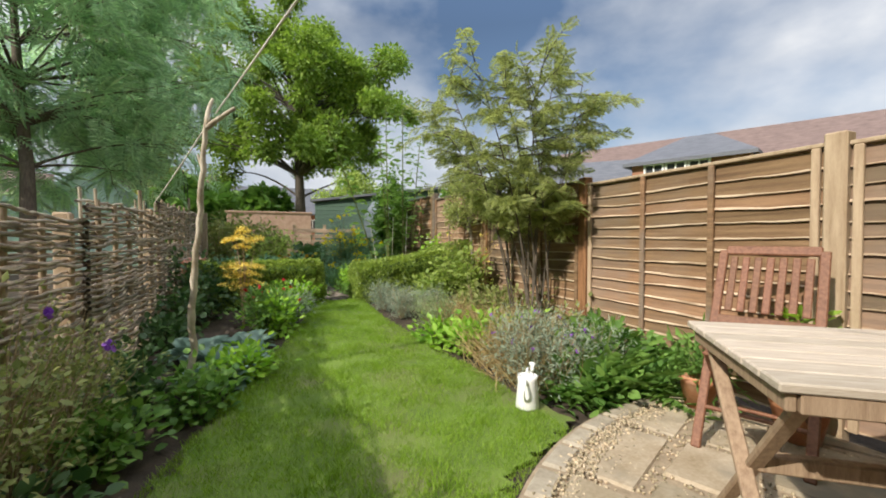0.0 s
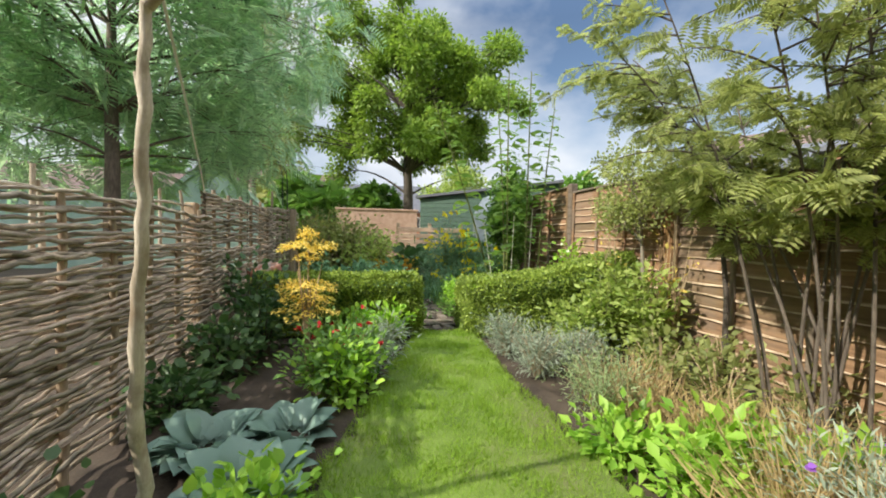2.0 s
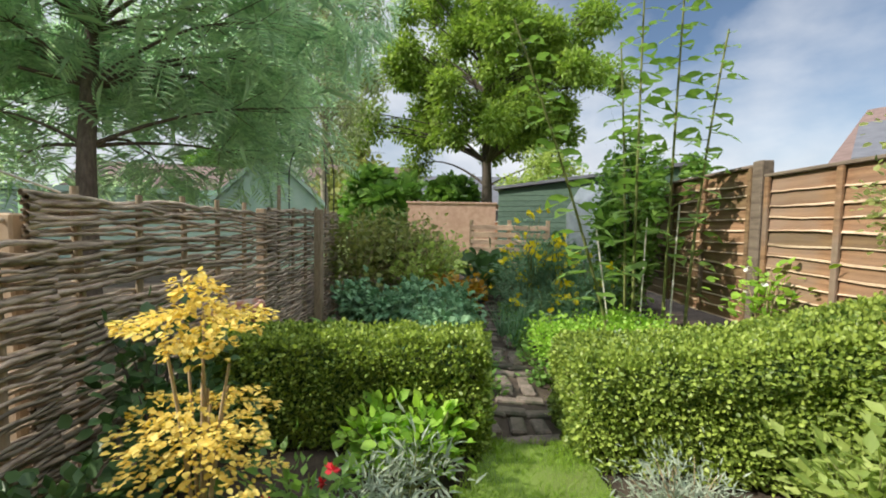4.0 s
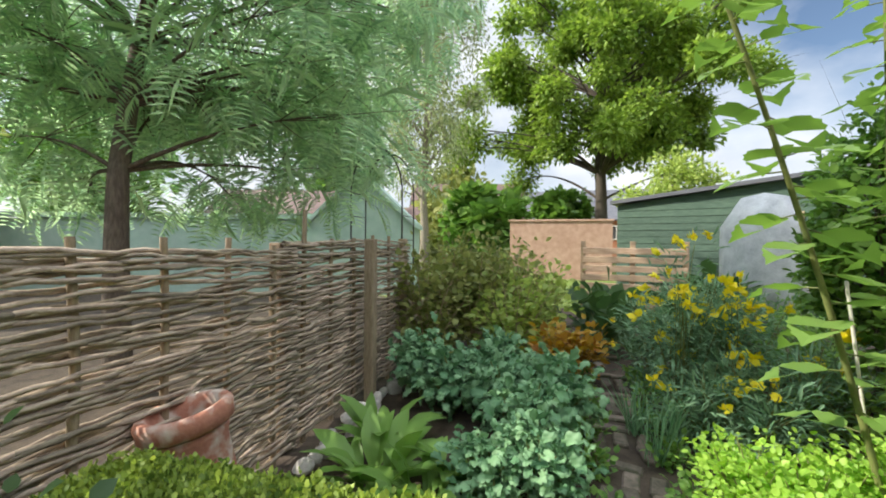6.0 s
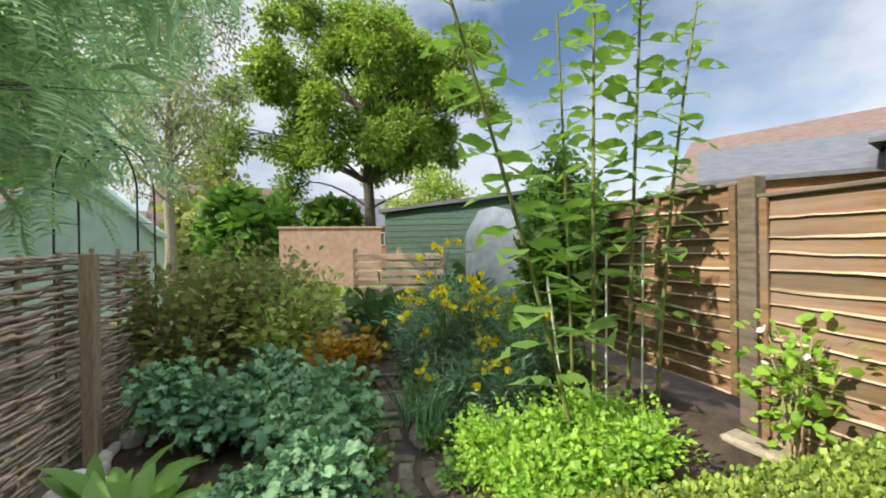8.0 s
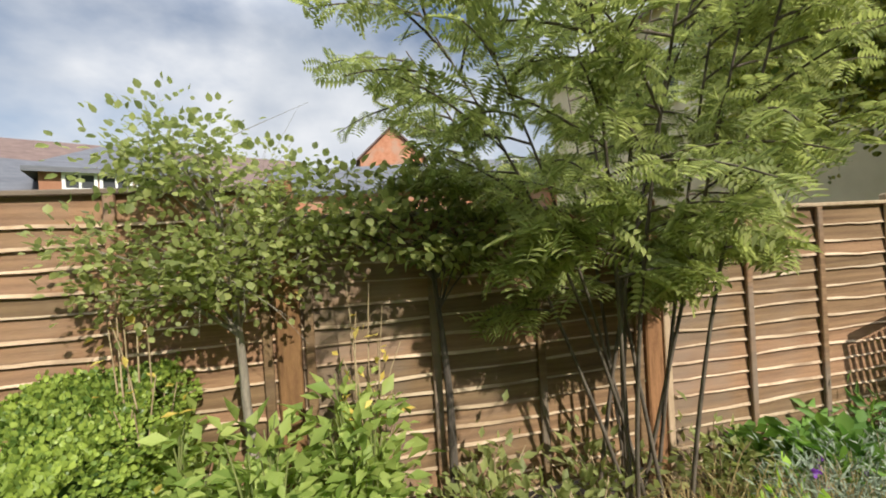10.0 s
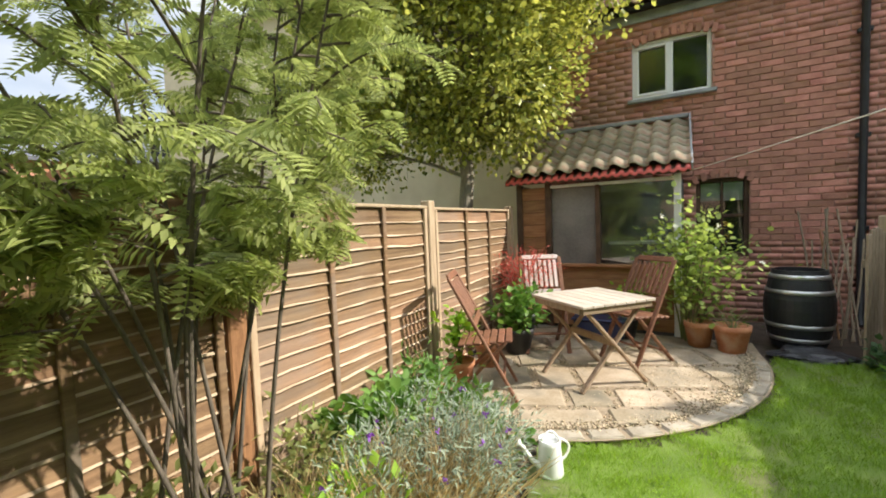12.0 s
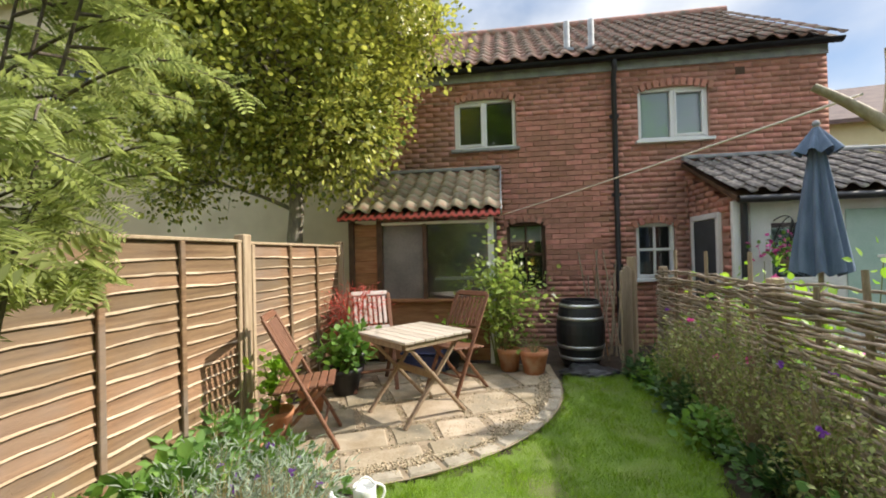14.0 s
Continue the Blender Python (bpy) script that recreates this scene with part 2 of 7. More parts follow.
M["terracotta"] = surface("terracotta", (0.40, 0.15, 0.07), (0.58, 0.27, 0.14), 0.85, 10, 0.25, obj=0.12, stain=(0.60, 0.42, 0.30), stain_scale=5)
M["chimney"] = surface("old_terracotta", (0.28, 0.11, 0.07), (0.45, 0.21, 0.14), 0.9, 9, 0.4, stain=(0.55, 0.50, 0.43), stain_scale=9)
M["enamel"] = surface("white_enamel", (0.78, 0.78, 0.76), (0.86, 0.86, 0.84), 0.25, 5, 0.02, spec=0.6)
M["steel"] = surface("dull_steel", (0.45, 0.45, 0.44), (0.62, 0.62, 0.60), 0.4, 12, 0.1, metal=0.8)
M["rope"] = surface("pale_rope", (0.62, 0.58, 0.50), (0.78, 0.74, 0.66), 0.8, 30, 0.2)
M["cloth"] = surface("blue_grey_canvas", (0.075, 0.115, 0.175), (0.14, 0.19, 0.27), 0.9, 5, 0.2, stretch=(4, 4, 0.7))
M["green_board"] = surface("green_shed_board", (0.045, 0.085, 0.062), (0.095, 0.15, 0.11), 0.8, 8, 0.2, stretch=(1, 1, 6), obj=0.12)
M["teal"] = surface("pale_green_sheet", (0.36, 0.52, 0.45), (0.50, 0.64, 0.57), 0.6, 4, 0.1)
M["pale_timber"] = surface("rough_timber", (0.36, 0.24, 0.15), (0.56, 0.42, 0.29), 0.85, 6, 0.3, obj=0.25, stretch=(1, 6, 6))
M["red_plastic"] = surface("red_corrugated", (0.50, 0.07, 0.05), (0.62, 0.13, 0.10), 0.5, 8, 0.1)
M["larch"] = surface("stained_cladding", (0.20, 0.085, 0.035), (0.36, 0.19, 0.085), 0.75, 5, 0.3, obj=0.15, stretch=(1, 8, 8))
M["blue_tub"] = surface("blue_plastic", (0.015, 0.02, 0.06), (0.03, 0.04, 0.10), 0.4, 5, 0.02)
# pale blue that imitates the sky mirrored in the right upper window
M["blind"] = surface("painted_sky_reflection", (0.66, 0.77, 0.85), (0.72, 0.82, 0.88), 0.8, 3, 0.05)
# near-black colour that stands in for the unlit rooms behind glass
M["room"] = surface("painted_dark_room", (0.035, 0.04, 0.045), (0.07, 0.075, 0.08), 0.9, 2, 0.0)
M["grey_ply"] = surface("grey_screen", (0.13, 0.12, 0.11), (0.24, 0.22, 0.20), 0.55, 3, 0.1)
M["sack"] = surface("white_sheeting", (0.32, 0.34, 0.35), (0.56, 0.58, 0.59), 0.5, 7, 0.3)
M["stone"] = surface("grey_stone", (0.30, 0.28, 0.25), (0.50, 0.47, 0.42), 0.9, 8, 0.6, obj=0.2)
M["lead"] = surface("grey_flashing", (0.22, 0.23, 0.24), (0.36, 0.37, 0.38), 0.6, 8, 0.2)
M["glass"] = glass("window_glass")
LEAF = {
    "rowan": leafmat("rowan_leaf", (0.14, 0.175, 0.06), (0.42, 0.46, 0.17), 0.5, 0.5, 1.5),
    "acacia": leafmat("mimosa_leaf", (0.20, 0.34, 0.20), (0.53, 0.68, 0.41), 0.6, 0.6, 0.5),
    "walnut": leafmat("broadleaf", (0.085, 0.165, 0.03), (0.33, 0.45, 0.09), 0.35, 0.5, 0.25),
    "birch": leafmat("birch_leaf", (0.195, 0.260, 0.117), (0.390, 0.429, 0.221), 0.4, 0.6, 0.4),
    # variegated; the wide range also paints sunlit outer and shaded inner leaves
    "holly": leafmat("holly_leaf", (0.05, 0.095, 0.022), (0.64, 0.63, 0.17), 0.3, 0.35, 0.9),
    "box": leafmat("box_leaf", (0.06, 0.12, 0.024), (0.40, 0.50, 0.10), 0.3, 0.4, 3.0),
    "green": leafmat("garden_leaf", (0.072, 0.167, 0.036), (0.217, 0.362, 0.080), 0.35, 0.5, 3.0),
    "lush": leafmat("bright_leaf", (0.16, 0.33, 0.04), (0.42, 0.62, 0.10), 0.4, 0.45, 3.0),
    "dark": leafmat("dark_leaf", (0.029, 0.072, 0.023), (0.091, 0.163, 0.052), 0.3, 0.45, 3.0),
    "olive": leafmat("olive_leaf", (0.12, 0.155, 0.045), (0.34, 0.36, 0.12), 0.35, 0.6, 2.0),
    "grey": leafmat("silver_leaf", (0.187, 0.242, 0.165), (0.396, 0.451, 0.341), 0.25, 0.8, 4.0),
    "hosta": leafmat("blue_green_leaf", (0.103, 0.184, 0.138), (0.253, 0.356, 0.287), 0.25, 0.5, 5.0),
    "kale": leafmat("kale_leaf", (0.075, 0.19, 0.085), (0.25, 0.42, 0.22), 0.25, 0.55, 4.0),
    "primrose": leafmat("blue_green_stem_leaf", (0.09, 0.19, 0.10), (0.24, 0.38, 0.22), 0.3, 0.55, 4.0),
    "toothed": leafmat("toothed_leaf", (0.06, 0.13, 0.03), (0.19, 0.31, 0.07), 0.4, 0.45, 3.0),
    "pale": leafmat("pale_feathery_leaf", (0.20, 0.28, 0.12), (0.42, 0.52, 0.27), 0.35, 0.7, 4.0),
    "lime": leafmat("yellow_green_leaf", (0.17, 0.26, 0.055), (0.44, 0.52, 0.15), 0.4, 0.55, 3.0),
    "yellow": leafmat("yellow_leaf", (0.56, 0.40, 0.07), (0.82, 0.68, 0.20), 0.35, 0.55, 5.0),
    "straw": leafmat("straw_stem", (0.300, 0.210, 0.090), (0.550, 0.430, 0.220), 0.3, 0.8, 5.0),
    "autumn": leafmat("autumn_leaf", (0.275, 0.110, 0.022), (0.506, 0.363, 0.066), 0.3, 0.6, 4.0),
    "red": leafmat("red_leaf", (0.42, 0.05, 0.05), (0.75, 0.22, 0.17), 0.3, 0.5, 4.0),
    "bloom_yellow": leafmat("yellow_petal", (0.720, 0.580, 0.020), (0.850, 0.750, 0.060), 0.3, 0.6, 5.0),
    "bloom_pink": leafmat("pink_petal", (0.500, 0.060, 0.220), (0.660, 0.160, 0.380), 0.3, 0.6, 5.0),
    "bloom_purple": leafmat("purple_petal", (0.200, 0.060, 0.400), (0.340, 0.140, 0.550), 0.3, 0.6, 5.0),
    "bloom_red": leafmat("red_petal", (0.400, 0.015, 0.020), (0.600, 0.040, 0.050), 0.2, 0.6, 5.0),
    "bloom_white": leafmat("white_petal", (0.700, 0.700, 0.620), (0.820, 0.820, 0.760), 0.2, 0.6, 5.0),
}


# ---------------------------------------------------------------- builders
def rng_of(seed):
    return np.random.default_rng(seed)


def fast_mesh(name, V, F, smooth=False):
    """A mesh from arrays; every face has the same number of corners."""
    V, F = np.asarray(V, dtype=np.float32), np.asarray(F, dtype=np.int32)
    me = bpy.data.meshes.new(name)
    n, k = F.shape
    me.vertices.add(len(V))
    me.vertices.foreach_set("co", V.ravel())
    me.loops.add(n * k)
    me.loops.foreach_set("vertex_index", F.ravel())
    me.polygons.add(n)
    me.polygons.foreach_set("loop_start", np.arange(0, n * k, k, dtype=np.int32))
    if smooth:
        me.polygons.foreach_set("use_smooth", np.ones(n, dtype=bool))
    me.update(calc_edges=True)
    me.validate()
    return me


def thing(name, at=(0, 0, 0), label="", category="", group="", kind="", rz=0):
    ob = new(name)
    ob.empty_display_size = 0.1
    ob.matrix_basis = pose(*at, 0, 0, rz)
    return tagged(ob, label, category, group, kind)


def part(name, data, material, parent=None, label="", kind="", m=None):
    """Links a bmesh or a mesh as one object, under a thing or a part, in its parent's own space."""
    if isinstance(data, bmesh.types.BMesh):
        me = bpy.data.meshes.new(name)
        data.to_mesh(me)
        data.free()
    else:
        me = data
    if material is not None and not me.materials:
        me.materials.append(material)
    ob = new(name, me)
    if parent is not None:
        ob.parent = parent
    if m is not None:
        ob.matrix_basis = m
    if name in ("stem_growth", "branchwork", "leaves", "bloom", "crown", "inner_growth", "stalk_growth", "grass_growth"):
        kind = "stuff"
    return tagged(ob, label, "", "", kind)


def box(bm, c, s, bevel=0.0, m=None, seg=1):
    """A box with rounded edges: centre, size."""
    r = bmesh.ops.create_cube(bm, size=1.0)
    vs = r["verts"]
    mat = Matrix.Translation(c) @ Matrix.Diagonal((*s, 1))
    if m is not None:
        mat = m @ mat
    bmesh.ops.transform(bm, matrix=mat, verts=vs)
    if bevel:
        es = list({e for v in vs for e in v.link_edges})
        bmesh.ops.bevel(bm, geom=es, offset=bevel, segments=seg, affect="EDGES", clamp_overlap=True)
    return bm


def one_box(c, s, bevel=0.0, m=None, seg=1):
    return box(bmesh.new(), c, s, bevel, m, seg)


def bar(bm, a, b, w, h, bevel=0.003, up=(0, 0, 1)):
    """A squared bar from a to b."""
    a, b = Vector(a), Vector(b)
    d = b - a
    z = d.normalized()
    x = Vector(up).cross(z)
    if x.length < 1e-4:
        x = Vector((1, 0, 0)).cross(z)
    x.normalize()
    y = z.cross(x)
    m = Matrix((x, y, z)).transposed().to_4x4()
    m.translation = (a + b) / 2
    return box(bm, (0, 0, 0), (w, h, d.length), bevel, m)


def tubes(paths, sides=6):
    """Tubes along polylines: (points, radii)."""
    VV, FF, base = [], [], 0
    ang = np.linspace(0, 2 * PI, sides, endpoint=False)
    for pts, rad in paths:
        P = np.asarray(pts, dtype=float)
        R = np.broadcast_to(np.asarray(rad, dtype=float), (len(P),))
        T = np.gradient(P, axis=0)
        T /= np.linalg.norm(T, axis=1, keepdims=True) + 1e-9
        ref = np.array([0.31, 0.17, 0.93]) if abs(T[0, 2]) < 0.8 else np.array([1.0, 0.12, 0.0])
        X = np.cross(ref, T)
        X /= np.linalg.norm(X, axis=1, keepdims=True) + 1e-9
        Y = np.cross(T, X)
        ring = P[:, None, :] + R[:, None, None] * (np.cos(ang)[None, :, None] * X[:, None, :] + np.sin(ang)[None, :, None] * Y[:, None, :])
        VV.append(ring.reshape(-1, 3))
        n = len(P)
        i = np.arange(n - 1)[:, None] * sides
        j = np.arange(sides)[None, :]
        j2 = (j + 1) % sides
        FF.append((np.stack([i + j, i + j2, i + sides + j2, i + sides + j], -1).reshape(-1, 4)) + base)
        base += n * sides
    return np.concatenate(VV), np.concatenate(FF)


def tube_mesh(name, paths, sides=6):
    V, F = tubes(paths, sides)
    return fast_mesh(name, V, F, True)


def lathe(profile, seg=28):
    """A turned shape from (radius, height) pairs."""
    bm = bmesh.new()
    rings = [[bm.verts.new((r * math.cos(2 * PI * i / seg), r * math.sin(2 * PI * i / seg), z)) for i in range(seg)] for r, z in profile]
    for a, b in zip(rings, rings[1:]):
        for i in range(seg):
            f = bm.faces.new((a[i], a[(i + 1) % seg], b[(i + 1) % seg], b[i]))
            f.smooth = True
    return bm


def scatter(template, P, Y, U, S, bend=None):
    """Copies of a small template (verts, faces) at P, pointing along Y, face up to U, of size S, all in one array."""
    tv, tf = np.asarray(template[0], float), np.asarray(template[1], int)
    Y = Y / (np.linalg.norm(Y, axis=1, keepdims=True) + 1e-9)
    X = np.cross(Y, U)
    X /= np.linalg.norm(X, axis=1, keepdims=True) + 1e-9
    Z = np.cross(X, Y)
    S = np.broadcast_to(S, (len(P),))[:, None, None]
    V = P[:, None, :] + S * (tv[None, :, 0, None] * X[:, None] + tv[None, :, 1, None] * Y[:, None] + tv[None, :, 2, None] * Z[:, None])
    F = tf[None] + (np.arange(len(P)) * len(tv))[:, None, None]
    return V.reshape(-1, 3), F.reshape(-1, tf.shape[1])


LEAF_SIMPLE = ([(0, 0, 0), (0.27, 0.45, 0.07), (0, 1, -0.06), (-0.27, 0.45, 0.07)], [(0, 1, 2), (0, 2, 3)])
LEAF_ROUND = ([(0, 0, 0), (0.34, 0.25, 0.06), (0.36, 0.62, 0.08), (0, 1, -0.04), (-0.36, 0.62, 0.08), (-0.34, 0.25, 0.06)],
              [(0, 1, 2), (0, 2, 3), (0, 3, 4), (0, 4, 5)])
LEAF_NARROW = ([(0, 0, 0), (0.09, 0.4, 0.03), (0, 1, -0.12), (-0.09, 0.4, 0.03)], [(0, 1, 2), (0, 2, 3)])


def leaf_serrate():
    """A pointed heart-shaped leaf with a toothed edge and a raised midrib fold."""
    edge = [(0.0, 0.0), (0.22, 0.02), (0.36, 0.14), (0.35, 0.22), (0.41, 0.30), (0.37, 0.38), (0.39, 0.47), (0.32, 0.54), (0.32, 0.63), (0.23, 0.70), (0.21, 0.79), (0.11, 0.86), (0.0, 1.05)]
    v = [(0, 0.0, 0), (0, 0.35, -0.02), (0, 0.7, -0.07)]
    f = []
    for s in (1, -1):
        b = len(v)
        v += [(s * x, y, 0.22 * x - 0.14 * y * y) for x, y in edge]
        for i in range(len(edge) - 1):
            y = (edge[i][1] + edge[i + 1][1]) / 2
            c = 1 if y < 0.55 else 2
            f.append((c, b + i, b + i + 1) if s > 0 else (c, b + i + 1, b + i))
    return v, f


def leaf_broad():
    """A wide cupped leaf with a bent tip."""
    v, f = [], []
    rows = [(0.0, 0.02), (0.12, 0.22), (0.3, 0.36), (0.52, 0.40), (0.74, 0.30), (0.9, 0.14), (1.0, 0.01)]
    for y, w in rows:
        dz = 0.22 * math.sin(y * 2.2) - 0.28 * y * y
        v += [(-w, y, dz + 0.10 * w), (0, y, dz - 0.04), (w, y, dz + 0.10 * w)]
    for i in range(len(rows) - 1):
        a, b = 3 * i, 3 * i + 3
        for k in (0, 1):
            f += [(a + k, a + k + 1, b + k + 1), (a + k, b + k + 1, b + k)]
    return v, f


def leaf_long():
    """A long paddle leaf that arches over."""
    v, f = [], []
    rows = [(0.0, 0.02), (0.2, 0.05), (0.4, 0.12), (0.62, 0.15), (0.84, 0.10), (1.0, 0.01)]
    for y, w in rows:
        dz = 0.28 * y - 0.55 * y ** 2.4
        v += [(-w, y, dz + 0.25 * w), (0, y, dz), (w, y, dz + 0.25 * w)]
    for i in range(len(rows) - 1):
        a, b = 3 * i, 3 * i + 3
        for k in (0, 1):
            f += [(a + k, a + k + 1, b + k + 1), (a + k, b + k + 1, b + k)]
    return v, f


def frond(pairs=8, width=0.24, slim=0.055, droop=0.35):
    """A pinnate leaf: a thin rib with paired leaflets."""
    v, f = [], []
    for i in range(pairs):
        y = (i + 0.7) / pairs
        w = width * (0.55 + 0.75 * math.sin(PI * min(1, y * 0.8 + 0.12)))
        z = -droop * y * y
        for s in (1, -1):
            b = len(v)
            v += [(0, y, z), (s * w * 0.5, y + slim + 0.03, z + 0.02), (s * w, y + 0.10, z - 0.03), (s * w * 0.5, y - slim + 0.03, z + 0.02)]
            f += [(b, b + 1, b + 2), (b, b + 2, b + 3)] if s < 0 else [(b, b + 2, b + 1), (b, b + 3, b + 2)]
    b = len(v)
    v += [(-0.008, 0, 0), (0.008, 0, 0), (0, 0.6, -droop * 0.36), (0, 1.05, -droop * 1.1)]
    f += [(b, b + 1, b + 2), (b + 1, b + 3, b + 2)]
    return v, f


def ruffled(seed=3, n=7):
    """A curled kale leaf: a stalk and a blade with a frilled rim."""
    r = rng_of(seed)
    v, f = [], []
    for i in range(n):
        y = i / (n - 1)
        w = 0.05 + 0.34 * math.sin(PI * min(1, y * 0.9 + 0.05)) ** 0.8
        for j in range(7):
            u = (j - 3) / 3
            rim = abs(u) ** 3 + (0.6 if i == n - 1 else 0)
            v.append((u * w + rim * r.uniform(-0.08, 0.08), y + rim * r.uniform(-0.10, 0.10), 0.30 * y - 0.45 * y * y + 0.1 * abs(u) + rim * r.uniform(-0.22, 0.24)))
    for i in range(n - 1):
        for j in range(6):
            a = i * 7 + j
            f += [(a, a + 1, a + 8), (a, a + 8, a + 7)]
    return v, f


T_SERRATE, T_BROAD, T_LONG, T_FROND, T_KALE = leaf_serrate(), leaf_broad(), leaf_long(), frond(), ruffled()
T_MIMOSA, T_ROWAN = frond(9, 0.34, 0.030, 0.5), frond(7, 0.36, 0.072, 0.30)
T_BLADE = ([(-0.011, 0, 0), (0.011, 0, 0), (-0.008, 0.6, 0.10), (0.008, 0.6, 0.10), (0, 1, 0.30)], [(0, 1, 3), (0, 3, 2), (2, 3, 4)])


def unit(r, n):
    d = r.normal(size=(n, 3))
    return d / np.linalg.norm(d, axis=1, keepdims=True)


def curve(a, b, c, n):
    """A bent line from a by b to c."""
    t = np.linspace(0, 1, n)[:, None]
    a, b, c = np.asarray(a, float), np.asarray(b, float), np.asarray(c, float)
    return (1 - t) ** 2 * a + 2 * t * (1 - t) * b + t * t * c


# ---------------------------------------------------------------- ground
def step(a, b, x):
    t = np.clip((np.asarray(x, float) - a) / (b - a), 0, 1)
    return t * t * (3 - 2 * t)


def gh(x, y):
    """Height of the ground: level by the house, rising up the garden, banked against the fence beyond the hedge."""
    return 0.19 * step(1.5, 5.4, y) + 0.30 * step(1.7, 2.8, x) * step(5.7, 6.4, y) * (1 - step(9.5, 12, y)) * (1 - step(3.4, 5, x))


def gz(x, y):
    return float(gh(x, y))


def make_ground():
    far = np.array([25, 40, 70, 130, 300, 900.0])
    xs = np.concatenate([-far[::-1], [-14, -9, -6], np.arange(-4, 5.01, 0.12), [6.5, 9, 14], far])
    ys = np.concatenate([-far[::-1], [-14, -8, -5], np.arange(-3, 13.01, 0.12), [15, 18], far])
    X, Y = np.meshgrid(xs, ys)
    r = rng_of(1)
    Z = gh(X, Y) + np.where((np.abs(X) < 5) & (Y > -3) & (Y < 13), r.uniform(-0.014, 0.014, X.shape), 0)
    Z = Z - 0.02
    nx = len(xs)
    i, j = np.meshgrid(np.arange(len(ys) - 1), np.arange(nx - 1), indexing="ij")
    a = (i * nx + j).ravel()
    F = np.stack([a, a + 1, a + nx + 1, a + nx], 1)
    ob = part("ground", fast_mesh("ground", np.stack([X, Y, Z], -1).reshape(-1, 3), F, True), M["soil"])
    ob.data.materials.append(M["turf"])
    cx, cy = X.ravel()[F].mean(1), Y.ravel()[F].mean(1)
    outside = (cx < -14) | (cx > 3.6) | (cy > 13.5) | (cy < -9)
    ob.data.polygons.foreach_set("material_index", outside.astype(np.int32))
    tagged(ob, "dark bare garden soil, rough grass beyond the fences", "ground", "", "structure")


make_ground()
LAWN = [(-0.50, -0.75), (0.30, -0.60), *[(2.50 + 2.13 * math.cos(a), -0.30 + 2.13 * math.sin(a)) for a in np.linspace(radians(182), radians(104), 12)], (1.75, 2.05), (1.58, 2.9), (1.50, 3.5),
        (1.40, 4.2), (1.40, 4.9), (1.44, 5.42), (0.90, 5.42), (0.74, 4.9), (0.56, 4.3), (0.33, 3.5), (0.05, 2.75), (-0.22, 1.9), (-0.38, 1.0), (-0.48, 0.2)]


def inside(poly, x, y):
    c = np.zeros(np.shape(x), bool)
    for (x1, y1), (x2, y2) in zip(poly, poly[1:] + poly[:1]):
        c ^= ((y1 > y) != (y2 > y)) & (x < (x2 - x1) * (y - y1) / (y2 - y1 + 1e-12) + x1)
    return c


def make_lawn():
    s = 0.06
    X, Y = np.meshgrid(np.arange(-0.6, 1.75, s), np.arange(-0.85, 5.5, s))
    ok = inside(LAWN, X, Y)
    idx = -np.ones(X.shape, int)
    ny, nx = X.shape
    r = rng_of(2)
    V = np.stack([X, Y, gh(X, Y) + 0.012 + r.uniform(-0.004, 0.006, X.shape)], -1)
    V[..., :2] += r.uniform(-0.02, 0.02, V[..., :2].shape)
    idx = np.arange(nx * ny).reshape(ny, nx)
    cell = ok[:-1, :-1] & ok[1:, 1:] & ok[1:, :-1] & ok[:-1, 1:]
    F = np.stack([idx[:-1, :-1][cell], idx[:-1, 1:][cell], idx[1:, 1:][cell], idx[1:, :-1][cell]], 1)
    used = np.unique(F)
    remap = np.zeros(nx * ny, int)
    remap[used] = np.arange(len(used))
    lawn = part("lawn", fast_mesh("lawn", V.reshape(-1, 3)[used], remap[F], True), M["turf"])
    tagged(lawn, "narrow mown lawn tapering up the garden, patchy green", "lawn", "", "structure")
    n = 95000
    P = np.stack([r.uniform(-0.55, 1.65, n * 2), r.uniform(-0.8, 5.48, n * 2)], 1)
    P = P[inside(LAWN, P[:, 0], P[:, 1])][:n]
    P = np.column_stack([P, gh(P[:, 0], P[:, 1]) + 0.008])
    k = len(P)
    D = np.column_stack([r.normal(0, 0.55, k), r.normal(0, 0.55, k), np.ones(k)])
    tri = ([(-0.05, 0, 0), (0.05, 0, 0), (0, 1, 0.25)], [(0, 1, 2)])
    tuft = 0.75 + 0.5 * np.array([noise.noise(Vector((p[0] * 5, p[1] * 5, 0))) for p in P])
    V, F = scatter(tri, P, D, unit(r, k), r.uniform(0.03, 0.058, k) * tuft)
    tagged(part("grass", fast_mesh("grass", V, F), M["grass"]), "short green grass blades of the mown lawn", "grass", "", "stuff")


make_lawn()


# ---------------------------------------------------------------- patio
PC, PR = (2.50, -0.30), 2.02


def clip_poly(poly, keep):
    """Cut a polygon by a half plane given as a signed function."""
    out = []
    for a, b in zip(poly, poly[1:] + poly[:1]):
        ka, kb = keep(a), keep(b)
        if ka >= 0:
            out.append(a)
        if (ka >= 0) != (kb >= 0):
            t = ka / (ka - kb)
            out.append((a[0] + t * (b[0] - a[0]), a[1] + t * (b[1] - a[1])))
    return out


